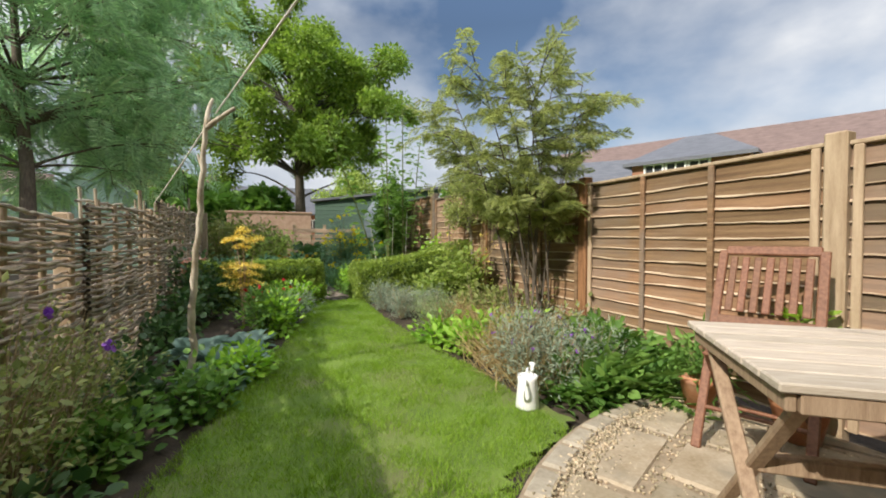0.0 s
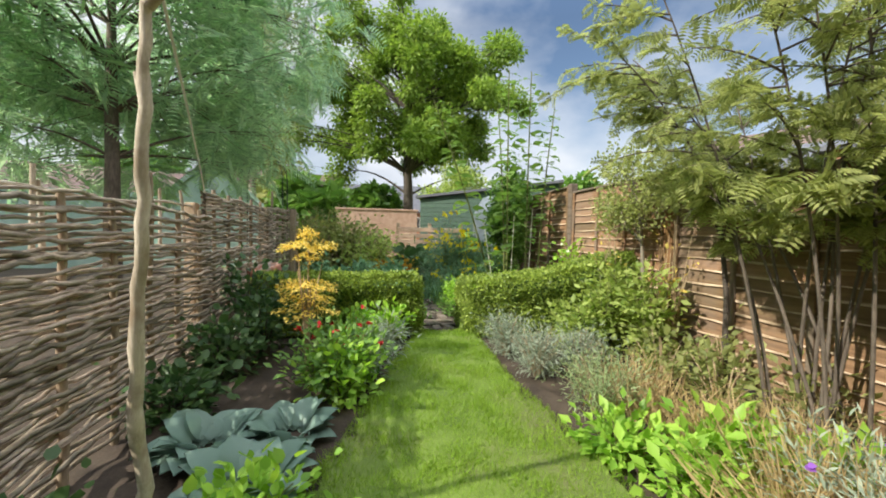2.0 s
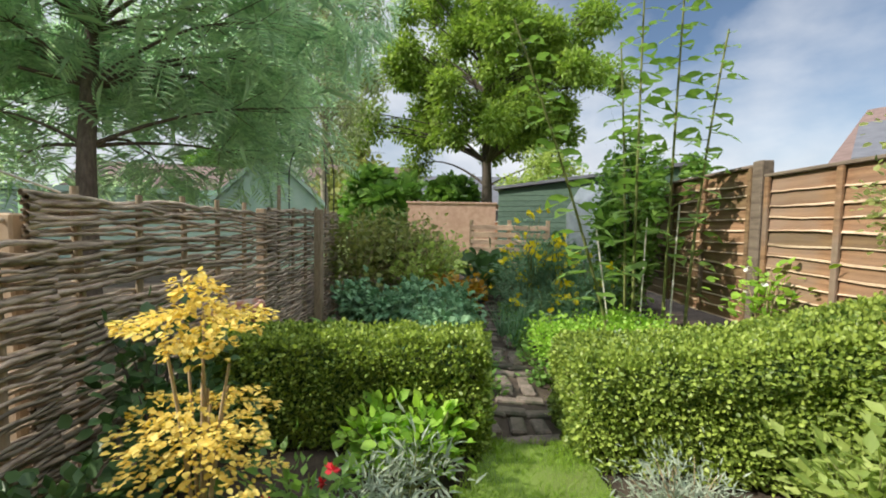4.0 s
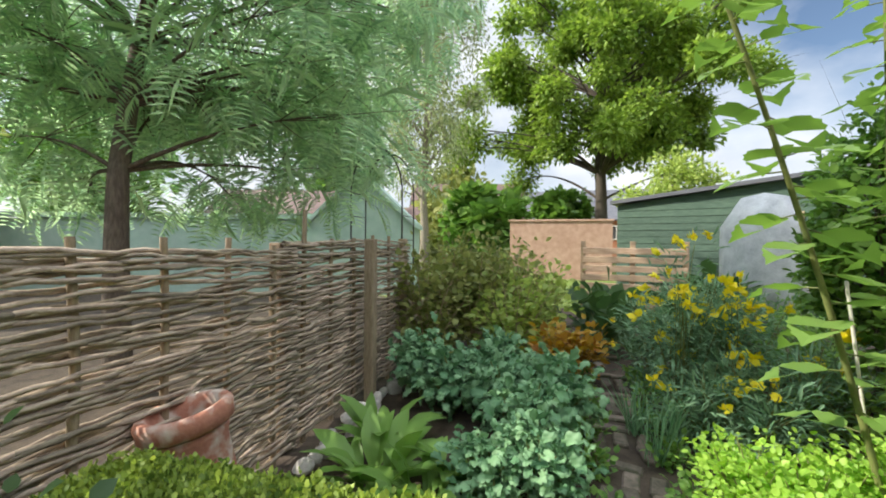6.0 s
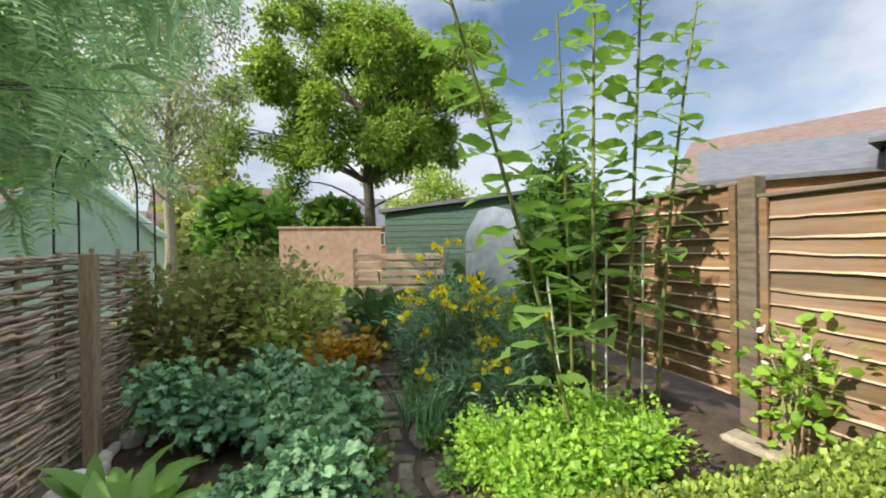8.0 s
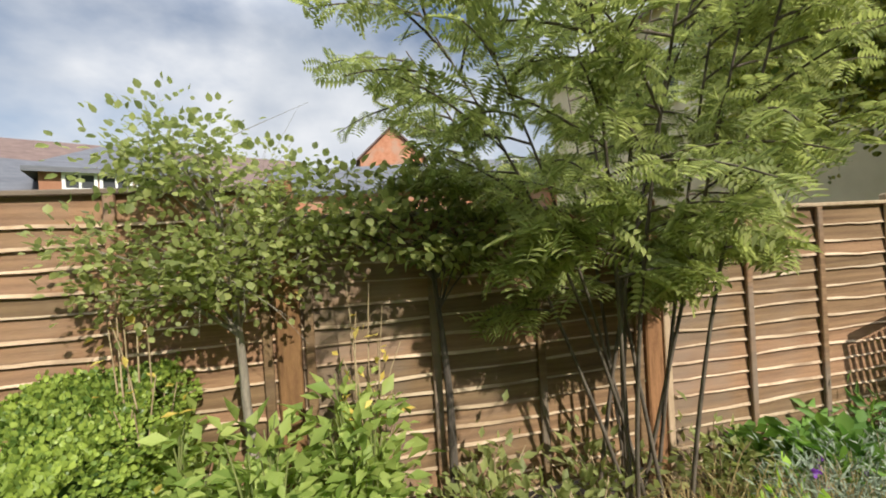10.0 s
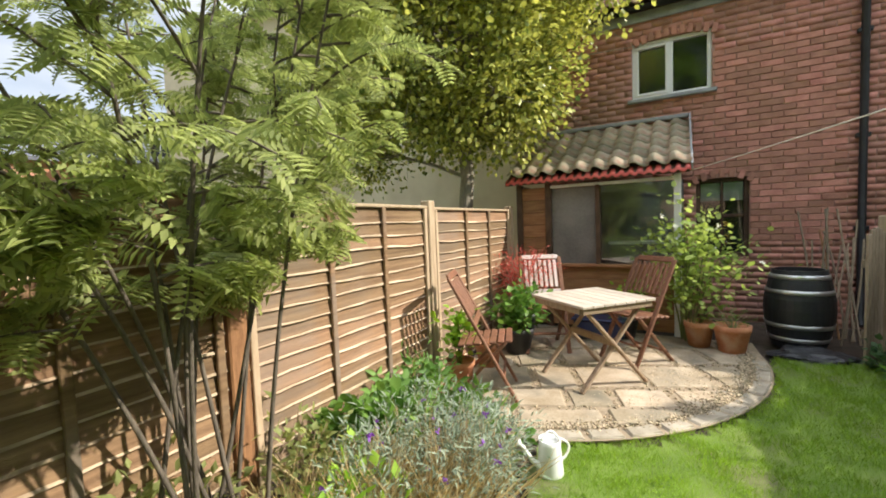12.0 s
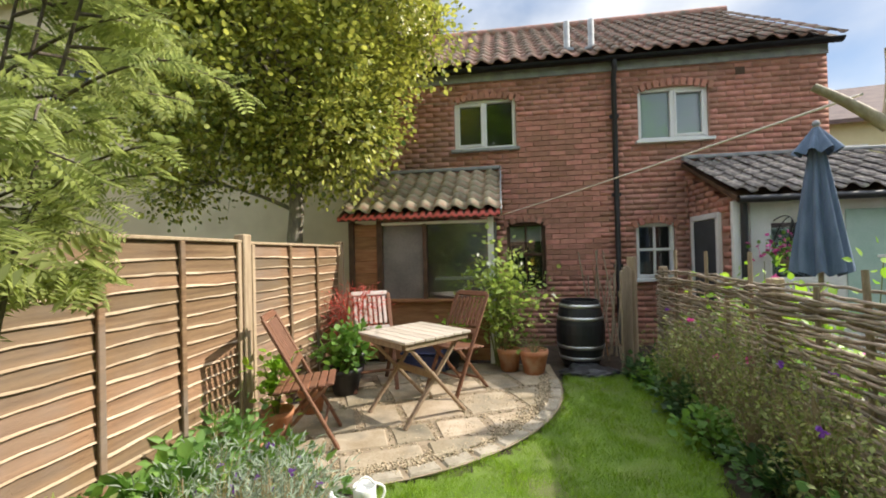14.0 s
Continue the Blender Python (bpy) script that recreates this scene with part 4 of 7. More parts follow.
def make_cottage():
    house = thing("cottage", (0, 0, 0), "two-storey red-brick terraced cottage with a pantiled roof", "house")
    x0, x1, zt = -3.38, 2.75, 3.96
    wall = part("wall", holed_wall(x0, x1, -0.2, zt, HY - 0.25, HY, HOLES), M["mortar"], house, "red-brick rear wall with recessed mortar joints")
    bm = bmesh.new()
    box(bm, (x0 + 0.12, HY - 2.8, 1.9), (0.24, 5.1, 4.2))
    box(bm, ((x0 + x1) / 2, HY - 5.3, 1.9), (x1 - x0, 0.2, 4.2))
    box(bm, (x1 - 0.12, HY - 2.8, 1.9), (0.24, 5.1, 4.2))
    part("gable_wall", bm, M["far_brick"], house)
    bricks = brick_course(x0, x1, 0.0, zt - 0.06, HOLES, 21)
    r = random.Random(22)
    V, F = [], []
    picked = 0
    meshes = {}

    def brick_mesh(L):
        key = round(L, 2)
        if key not in meshes:
            me = bpy.data.meshes.new("brick")
            b = one_box((0, 0, 0), (key - 0.011, 0.03, 0.064), 0.004)
            b.to_mesh(me)
            b.free()
            me.materials.append(M["brick_piece"])
            meshes[key] = me
        return meshes[key]

    cube = [(-1, -1, -1), (1, -1, -1), (1, 1, -1), (-1, 1, -1), (-1, -1, 1), (1, -1, 1), (1, 1, 1), (-1, 1, 1)]
    quads = [(3, 2, 6, 7), (0, 3, 7, 4), (2, 1, 5, 6), (7, 6, 5, 4), (0, 1, 2, 3)]
    for x, z, L in bricks:
        out = r.uniform(0.004, 0.011)
        if -0.65 < x < 0.70 and 0.9 < z < 3.3 and picked < 260:
            part("brick", brick_mesh(L), None, wall, m=pose(x + L / 2, HY + out - 0.007, z + 0.0375, r.uniform(-.5, .5), r.uniform(-.4, .4), 0))
            picked += 1
            continue
        b = len(V)
        for cx, cy, cz in cube:
            V.append((x + L / 2 + cx * (L / 2 - 0.0055) * (0.985 if cy > 0 else 1), HY - 0.005 + (out + 0.005 if cy > 0 else 0), z + 0.0375 + cz * 0.0322))
        F += [tuple(b + k for k in q) for q in quads]
    part("brickwork", fast_mesh("brickwork", V, F), M["brick"], wall, "", "stuff")
    am = bpy.data.meshes.new("brick")
    b = one_box((0, 0, 0), (0.105, 0.03, 0.060), 0.004)
    b.to_mesh(am)
    b.free()
    am.materials.append(M["brick_piece"])
    for h in HOLES:
        arch_bricks(wall, h, HY - 0.004, am, None)
    for i, (lv, h, label) in enumerate(WINDOWS):
        window(house, h, HY, label, i)
    # roof
    roof = thing("roof")
    roof.parent = house
    bm = bmesh.new()
    for s, ye in ((1, HY + 0.12), (-1, HY - 5.5)):
        a = [(x0 - 0.1, ye, 4.02), (x1 + 0.1, ye, 4.02), (x1 + 0.1, HY - 2.65, 5.88), (x0 - 0.1, HY - 2.65, 5.88)]
        vs = [bm.verts.new(p) for p in a]
        vs2 = [bm.verts.new((p[0], p[1], p[2] - 0.08)) for p in a]
        bm.faces.new(vs if s > 0 else vs[::-1])
        for i in range(4):
            bm.faces.new((vs[i], vs[(i + 1) % 4], vs2[(i + 1) % 4], vs2[i]))
    part("decking", bm, M["dark_wood"], roof)
    me = tile_mesh("roof_tile", 0.235, 0.30, M["pantile"])
    tile_roof(roof, x0 - 0.12, x1 + 0.12, (HY + 0.16, 4.03), (HY - 2.65, 5.90), 0.235, 0.30, me, 31)
    rp = [((x, HY - 2.65, 5.93), 0.10) for x in np.arange(x0 - 0.1, x1 + 0.11, 0.3)]
    part("ridge", tube_mesh("ridge", [([p for p, _ in rp], 0.10)], 10), M["pantile"], roof)
    for x, h in ((-0.10, 0.42), (-0.45, 0.42)):
        bm = lathe([(0.0, h), (0.045, h), (0.045, 0.03), (0.11, 0.0), (0.11, -0.05)], 12)
        part("vent_pipe", bm, M["lead"], roof, "pale grey vent pipe", m=pose(x, HY - 0.25, 4.33))
    # fascia, gutter, downpipe
    part("fascia", one_box(((x0 + x1) / 2, HY + 0.02, 3.935), (x1 - x0, 0.03, 0.17), 0.004), M["lead"], house)
    g = [(0.055 * math.cos(a), 0.055 * math.sin(a)) for a in np.linspace(PI, 2 * PI, 9)]
    bm = bmesh.new()
    ra = [bm.verts.new((x0 - 0.1, HY + 0.13 + u, 4.0 + v)) for u, v in g]
    rb = [bm.verts.new((x1, HY + 0.13 + u, 4.0 + v)) for u, v in g]
    for i in range(8):
        bm.faces.new((ra[i], rb[i], rb[i + 1], ra[i + 1]))
    bmesh.ops.solidify(bm, geom=bm.faces[:], thickness=0.004)
    part("gutter", bm, M["black"], house, "black half-round gutter")
    pts = [(-0.67, HY + 0.13, 3.95), (-0.67, HY + 0.13, 3.86), (-0.67, HY + 0.06, 3.74), (-0.67, HY + 0.06, 2.0), (-0.67, HY + 0.06, 0.12), (-0.67, HY + 0.12, 0.04)]
    pipe = part("downpipe", tube_mesh("downpipe", [(np.array(pts), 0.036)], 10), M["black"], house, "black cast downpipe")
    for z in (3.2, 2.1, 1.1):
        part("bracket", one_box((-0.67, HY + 0.045, z), (0.12, 0.05, 0.05), 0.006), M["black"], pipe)
    part("air_brick", one_box((-2.32, HY + 0.006, 3.72), (0.12, 0.012, 0.10), 0.003), M["dark_wood"], house)


make_cottage()


def make_leanto():
    """Timber and glass lean-to with a lichened tile roof and a red corrugated edge."""
    ln = thing("lean_to", (0, 0, 0), "timber lean-to porch with glazed front and lichened pantiles", "lean-to")
    yf, xa, xb = -1.05, 1.02, 2.80
    for k in range(11):
        z = 0.05 + k * 0.152
        part("cladding_board", one_box((2.62, yf, z + 0.072), (0.36, 0.022, 0.148), 0.004, pose(0, 0, 0)), M["larch"], ln)
    for k in range(5):
        z = 0.05 + k * 0.142
        part("cladding_board", one_box((1.74, yf, z + 0.07), (1.40, 0.022, 0.140), 0.004), M["larch"], ln)
    for x in (1.06, 2.43, 2.79):
        part("post", one_box((x, yf + 0.005, 0.88), (0.07, 0.07, 1.76), 0.006), M["white"] if x < 1.2 else M["dark_wood"], ln)
    part("post", one_box((1.86, yf + 0.005, 1.24), (0.05, 0.06, 0.94), 0.005), M["dark_wood"], ln)
    part("sill", one_box((1.74, yf + 0.03, 0.775), (1.36, 0.10, 0.035), 0.006), M["larch"], ln)
    part("head_rail", one_box((1.74, yf + 0.01, 1.715), (1.36, 0.05, 0.035), 0.005), M["white"], ln, "pale painted head rail")
    part("screen", one_box((2.14, yf - 0.03, 1.24), (0.52, 0.008, 0.91)), M["grey_ply"], ln, "dark mesh-like panel")
    p = part("pane", one_box((1.46, yf - 0.02, 1.24), (0.75, 0.006, 0.91)), M["glass"], ln)
    p.visible_shadow = False
    part("back_board", one_box((1.75, yf - 0.8, 0.95), (1.5, 0.02, 1.6)), M["grey_ply"], ln)
    part("shelf", one_box((1.45, yf - 0.25, 1.02), (0.65, 0.22, 0.03), 0.004), M["white"], ln)
    part("side_wall", one_box((2.79, (yf + HY) / 2, 0.9), (0.05, HY - yf + 0.1 if HY > yf else yf - HY - 0.1, 1.7), 0.004), M["larch"], ln)
    roof = thing("roof")
    roof.parent = ln
    e, rg = (yf + 0.16, 1.80), (HY + 0.02, 2.50)
    bm = bmesh.new()
    a = [(0.95, e[0], e[1]), (2.92, e[0], e[1]), (2.92, rg[0], rg[1]), (0.95, rg[0], rg[1])]
    vs = [bm.verts.new(p) for p in a]
    vs2 = [bm.verts.new((p[0], p[1], p[2] - 0.05)) for p in a]
    bm.faces.new(vs)
    for i in range(4):
        bm.faces.new((vs[i], vs[(i + 1) % 4], vs2[(i + 1) % 4], vs2[i]))
    bm.faces.new(vs2[::-1])
    part("decking", bm, M["dark_wood"], roof)
    tile_roof(roof, 0.94, 2.90, (e[0] - 0.06, e[1] + 0.05), rg, 0.20, 0.25, tile_mesh("roof_tile", 0.20, 0.25, M["old_tile"]), 33)
    n = 70
    V, F = [], []
    for i in range(n + 1):
        x = 0.94 + 1.97 * i / n
        z = 0.016 * math.sin(i / n * 2 * PI * 22)
        V += [(x, e[0] - 0.10, e[1] + z + 0.055), (x, e[0] + 0.02, e[1] + z - 0.005), (x, e[0] + 0.02, e[1] + z - 0.035)]
    for i in range(n):
        for k in (0, 1):
            F.append((3 * i + k, 3 * i + k + 1, 3 * i + k + 4, 3 * i + k + 3))
    part("corrugated_edge", fast_mesh("corrugated_edge", V, F, True), M["red_plastic"], roof, "red corrugated sheet edge")
    part("flashing", one_box(((0.94 + 2.91) / 2, rg[0] + 0.03, rg[1] + 0.07), (1.97, 0.06, 0.05), 0.01), M["lead"], roof)
    part("verge", one_box((0.93, (e[0] + rg[0]) / 2, (e[1] + rg[1]) / 2 + 0.04), (0.02, math.hypot(e[0] - rg[0], e[1] - rg[1]), 0.07), 0.004, None), M["lead"], roof,
         m=Matrix.Translation((0, (e[0] + rg[0]) / 2, (e[1] + rg[1]) / 2)) @ pose(0, 0, 0, -31) @ Matrix.Translation((0, -(e[0] + rg[0]) / 2, -(e[1] + rg[1]) / 2)))


make_leanto()


def make_extension():
    """The neighbour's low rear extension."""
    ex = thing("extension", (0, 0, 0), "neighbouring low rear extension, white walls and grey pantiles", "extension")
    xs, yf = -1.62, -0.98
    side = part("side_wall", one_box((xs - 0.06, (HY + yf) / 2, 0.95), (0.12, yf - HY, 1.9)), M["mortar"], ex)
    V, F = [], []
    r = random.Random(3)
    z, c = 0.0, 0
    while z < 2.2:
        y = HY + 0.01 - (0.11 if c % 2 else 0)
        while y < yf:
            a, b = max(y, HY + 0.01), min(y + 0.225, yf)
            zlim = 1.86 + (yf - b) / (yf - HY) * 0.52
            if z + 0.075 < zlim and b - a > 0.04 and not (a < -1.38 and b > -2.02 and z < 1.72):
                i = len(V)
                o = r.uniform(0.004, 0.01)
                V += [(xs + o, a + 0.005, z + 0.005), (xs + o, b - 0.005, z + 0.005), (xs + o, b - 0.005, z + 0.069), (xs + o, a + 0.005, z + 0.069),
                      (xs - .02, a + 0.005, z + 0.005), (xs - .02, b - 0.005, z + 0.005), (xs - .02, b - 0.005, z + 0.069), (xs - .02, a + 0.005, z + 0.069)]
                F += [(i, i + 1, i + 2, i + 3), (i + 3, i + 2, i + 6, i + 7), (i, i + 4, i + 5, i + 1), (i, i + 3, i + 7, i + 4), (i + 1, i + 5, i + 6, i + 2)]
            y += 0.225
        z += 0.075
        c += 1
    part("brickwork", fast_mesh("brickwork", V, F), M["brick"], side, "", "stuff")
    d = thing("door", (xs + 0.01, -1.70, 0.0))
    d.parent = ex
    tagged(d, "dark half-glazed door in a white frame")
    bm = bmesh.new()
    for y in (-0.33, 0.33):
        box(bm, (0.0, y, 0.87), (0.06, 0.07, 1.74), 0.005)
    box(bm, (0, 0, 1.71), (0.06, 0.66, 0.07), 0.005)
    part("frame", bm, M["white"], d)
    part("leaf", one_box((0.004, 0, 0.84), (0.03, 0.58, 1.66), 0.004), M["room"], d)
    part("front_wall", holed_wall(xs - 2.9, xs + 0.02, 0, 1.84, yf - 0.12, yf, [(xs - 0.80, xs - 0.30, 0.95, 1.62)]), M["white"], ex)
    wn = thing("window", (xs - 0.55, yf - 0.05, 0.95))
    wn.parent = ex
    bm = bmesh.new()
    for c, s in (((-0.235, 0, 0.335), (0.04, 0.05, 0.67)), ((0.235, 0, 0.335), (0.04, 0.05, 0.67)), ((0, 0, 0.02), (0.43, 0.05, 0.04)), ((0, 0, 0.65), (0.43, 0.05, 0.04))):
        box(bm, c, s, 0.004)
    part("frame", bm, M["upvc"], wn)
    p = part("pane", one_box((0, -0.01, 0.33), (0.44, 0.006, 0.62)), M["glass"], wn)
    p.visible_shadow = False
    # dark sheet set behind the glass in place of an unlit interior
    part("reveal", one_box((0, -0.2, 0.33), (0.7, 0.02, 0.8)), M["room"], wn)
    part("panel", one_box((xs - 1.75, yf + 0.008, 1.15), (1.45, 0.012, 1.1), 0.004), M["teal"], ex, "pale green glazed panel")
    part("panel_rail", one_box((xs - 1.75, yf + 0.018, 1.20), (0.9, 0.012, 0.03), 0.003), M["upvc"], ex)
    pts = np.array([(xs - 0.03, yf + 0.05, 1.80), (xs - 0.03, yf + 0.05, 1.0), (xs - 0.03, yf + 0.05, 0.05)])
    part("downpipe", tube_mesh("downpipe", [(pts, 0.034)], 9), M["black"], ex, "black plastic downpipe")
    part("corner_board", one_box((xs + 0.03, yf + 0.012, 0.92), (0.08, 0.03, 1.8), 0.004), M["white"], ex)
    roof = thing("roof")
    roof.parent = ex
    e, rg = (yf + 0.14, 1.86), (HY + 0.02, 2.50)
    bm = bmesh.new()
    a = [(xs - 3.0, e[0], e[1]), (xs + 0.08, e[0], e[1]), (xs + 0.08, rg[0], rg[1]), (xs - 3.0, rg[0], rg[1])]
    vs = [bm.verts.new(p) for p in a]
    vs2 = [bm.verts.new((p[0], p[1], p[2] - 0.05)) for p in a]
    bm.faces.new(vs)
    for i in range(4):
        bm.faces.new((vs[i], vs[(i + 1) % 4], vs2[(i + 1) % 4], vs2[i]))
    part("decking", bm, M["dark_wood"], roof)
    tile_roof(roof, xs - 3.0, xs + 0.10, (e[0], e[1] + 0.03), rg, 0.205, 0.24, tile_mesh("roof_tile", 0.205, 0.24, M["grey_tile"]), 35)
    part("flashing", one_box((xs - 1.46, rg[0] + 0.03, rg[1] + 0.07), (3.08, 0.06, 0.05), 0.01), M["lead"], roof)
    part("gutter", tube_mesh("gutter", [(np.array([(xs - 3.0, e[0] + 0.03, e[1] - 0.03), (xs - 1.5, e[0] + 0.03, e[1] - 0.03), (xs + 0.08, e[0] + 0.03, e[1] - 0.03)]), 0.04)], 8), M["black"], ex)
    # hanging basket on a scrolled bracket
    hb = thing("hanging_basket", (xs - 0.34, yf + 0.30, 1.18), "hanging basket with pink and purple flowers on a black bracket", "hanging basket")
    part("bowl", lathe([(0.0, -0.10), (0.07, -0.09), (0.12, -0.03), (0.14, 0.02), (0.13, 0.02), (0.0, 0.0)], 18), M["stake"], hb)
    br = [curve((0, -0.29, 0.42), (0, -0.1, 0.50), (0, 0.0, 0.42), 10), curve((0, -0.29, 0.20), (0, -0.20, 0.40), (0, -0.05, 0.44), 10)]
    br += [np.array([(0, 0, 0.42), (0.1 * math.cos(k), 0.1 * math.sin(k), 0.02)]) for k in (0.3, 2.4, 4.5)]
    part("bracket", tube_mesh("bracket", [(b, 0.006) for b in br], 6), M["black"], hb)
    g = rng_of(77)
    P = g.normal(0, 1, (260, 3)) * (0.10, 0.10, 0.07) + (0, 0, 0.08)
    V, F = scatter(LEAF_ROUND, P, unit(g, 260), unit(g, 260), 0.05)
    part("leaves", fast_mesh("leaves", V, F), LEAF["green"], hb)
    P = g.normal(0, 1, (90, 3)) * (0.12, 0.12, 0.08) + (0, 0, 0.10)
    V, F = scatter(LEAF_ROUND, P, unit(g, 90), unit(g, 90), 0.05)
    part("bloom", fast_mesh("bloom", V, F), LEAF["bloom_pink"], hb)


make_extension()


# ---------------------------------------------------------------- plant builders
def shrub(name, at, label, category, mat, stem_mat, n_stem=9, height=0.8, spread=0.4, leaves=500, size=0.07, template=LEAF_SIMPLE, seed=0, group="", low=0.15, wide=0.10, flowers=None, stem_r=0.006, lean=(0, 0), up=0.3):
    """A leafy plant: stems that fan from the base, leaves along and round them, flowers at the tips."""
    r = rng_of(1000 + seed)
    p = thing(name, (at[0], at[1], gz(at[0], at[1]) - 0.015 if len(at) < 3 else at[2]), label, category, group)
    paths, pts, dirs, tips = [], [], [], []
    for i in range(n_stem):
        a = r.uniform(0, 2 * PI)
        q = spread * math.sqrt(r.uniform(0.02, 1))
        h = height * r.uniform(0.65, 1.05) * (1 - 0.30 * (q / (spread + 1e-6)) ** 2)
        c = np.array([q * math.cos(a) + lean[0], q * math.sin(a) + lean[1], h])
        b = np.array([0.10 * spread * math.cos(a), 0.10 * spread * math.sin(a), 0.0])
        mid = np.array([0.35 * c[0], 0.35 * c[1], 0.62 * h]) + r.normal(0, 0.03 * height, 3)
        P = curve(b, mid, c, 9)
        paths.append((P, np.linspace(stem_r, stem_r * 0.4, 9)))
        tips.append(P[-1])
        k = max(1, leaves // n_stem)
        t = low + (1 - low) * r.uniform(0, 1, k) ** 0.75
        S = np.stack([np.interp(t, np.linspace(0, 1, 9), P[:, j]) for j in range(3)], 1)
        off = r.normal(0, 1, (k, 3)) * np.array([wide, wide, wide * 0.7])
        pts.append(S + off)
        d = off / (np.linalg.norm(off, axis=1, keepdims=True) + 1e-6) + np.array([0, 0, up])
        dirs.append(d + r.normal(0, 0.35, (k, 3)))
    part("stem_growth", tube_mesh("stem_growth", paths, 5), stem_mat, p)
    P, D = np.concatenate(pts), np.concatenate(dirs)
    P[:, 2] = np.maximum(P[:, 2], 0.02)
    n = len(P)
    U = np.column_stack([r.normal(0, 0.45, n), r.normal(0, 0.45, n), np.ones(n)])
    V, F = scatter(template, P, D, U, size * r.uniform(0.6, 1.25, n))
    part("leaves", fast_mesh("leaves", V, F), mat, p)
    if flowers:
        fm, count, fs, petals = flowers
        T = np.array(tips)[r.integers(0, len(tips), count)] + r.normal(0, 1, (count, 3)) * np.array([wide, wide, wide * 0.6]) + (0, 0, 0.01)
        T = np.repeat(T, petals, 0)
        m = len(T)
        V, F = scatter(LEAF_ROUND, T, unit(r, m) + (0, 0, 0.4), unit(r, m), fs * r.uniform(0.7, 1.2, m))
        part("bloom", fast_mesh("bloom", V, F), LEAF[fm], p)
    return p


def leaf_parts(V, F, n, nv, nf, mat, p):
    """Each large leaf as a part of its own."""
    for i in range(n):
        part("leaf", fast_mesh("leaf", V[i * nv:(i + 1) * nv], F[:nf]), mat, p)


def rosette(name, at, label, category, mat, n=40, length=0.3, seed=0, template=T_LONG, rise=0.6, group="", z=None, spread=0.08, split=False):
    """Leaves that arch out from one crown."""
    r = rng_of(2000 + seed)
    p = thing(name, (at[0], at[1], gz(*at) - 0.01 if z is None else z), label, category, group)
    a = r.uniform(0, 2 * PI, n)
    el = r.uniform(0.15, 1.0, n) * rise * 1.6
    D = np.column_stack([np.cos(a), np.sin(a), np.tan(np.clip(el, 0.1, 1.35))])
    P = np.column_stack([spread * np.cos(a), spread * np.sin(a), r.uniform(0.0, 0.04, n)])
    V, F = scatter(template, P, D, np.tile([0, 0, 1.0], (n, 1)) + r.normal(0, 0.15, (n, 3)), length * r.uniform(0.6, 1.15, n))
    if split:
        leaf_parts(V, F, n, len(template[0]), len(template[1]), mat, p)
    else:
        part("leaves", fast_mesh("leaves", V, F), mat, p)
    return p


def grass_tuft(name, at, label, category, mat, n=260, length=0.55, seed=0, spread=0.10, loose=0.45, group=""):
    r = rng_of(3000 + seed)
    p = thing(name, (at[0], at[1], gz(*at) - 0.01), label, category, group)
    P = np.column_stack([r.normal(0, spread, n), r.normal(0, spread, n), np.zeros(n)])
    D = np.column_stack([r.normal(0, loose, n), r.normal(0, loose, n), np.ones(n)])
    V, F = scatter(T_BLADE, P, D, unit(r, n), length * r.uniform(0.5, 1.1, n))
    part("grass_growth", fast_mesh("grass_growth", V, F), mat, p)
    return p


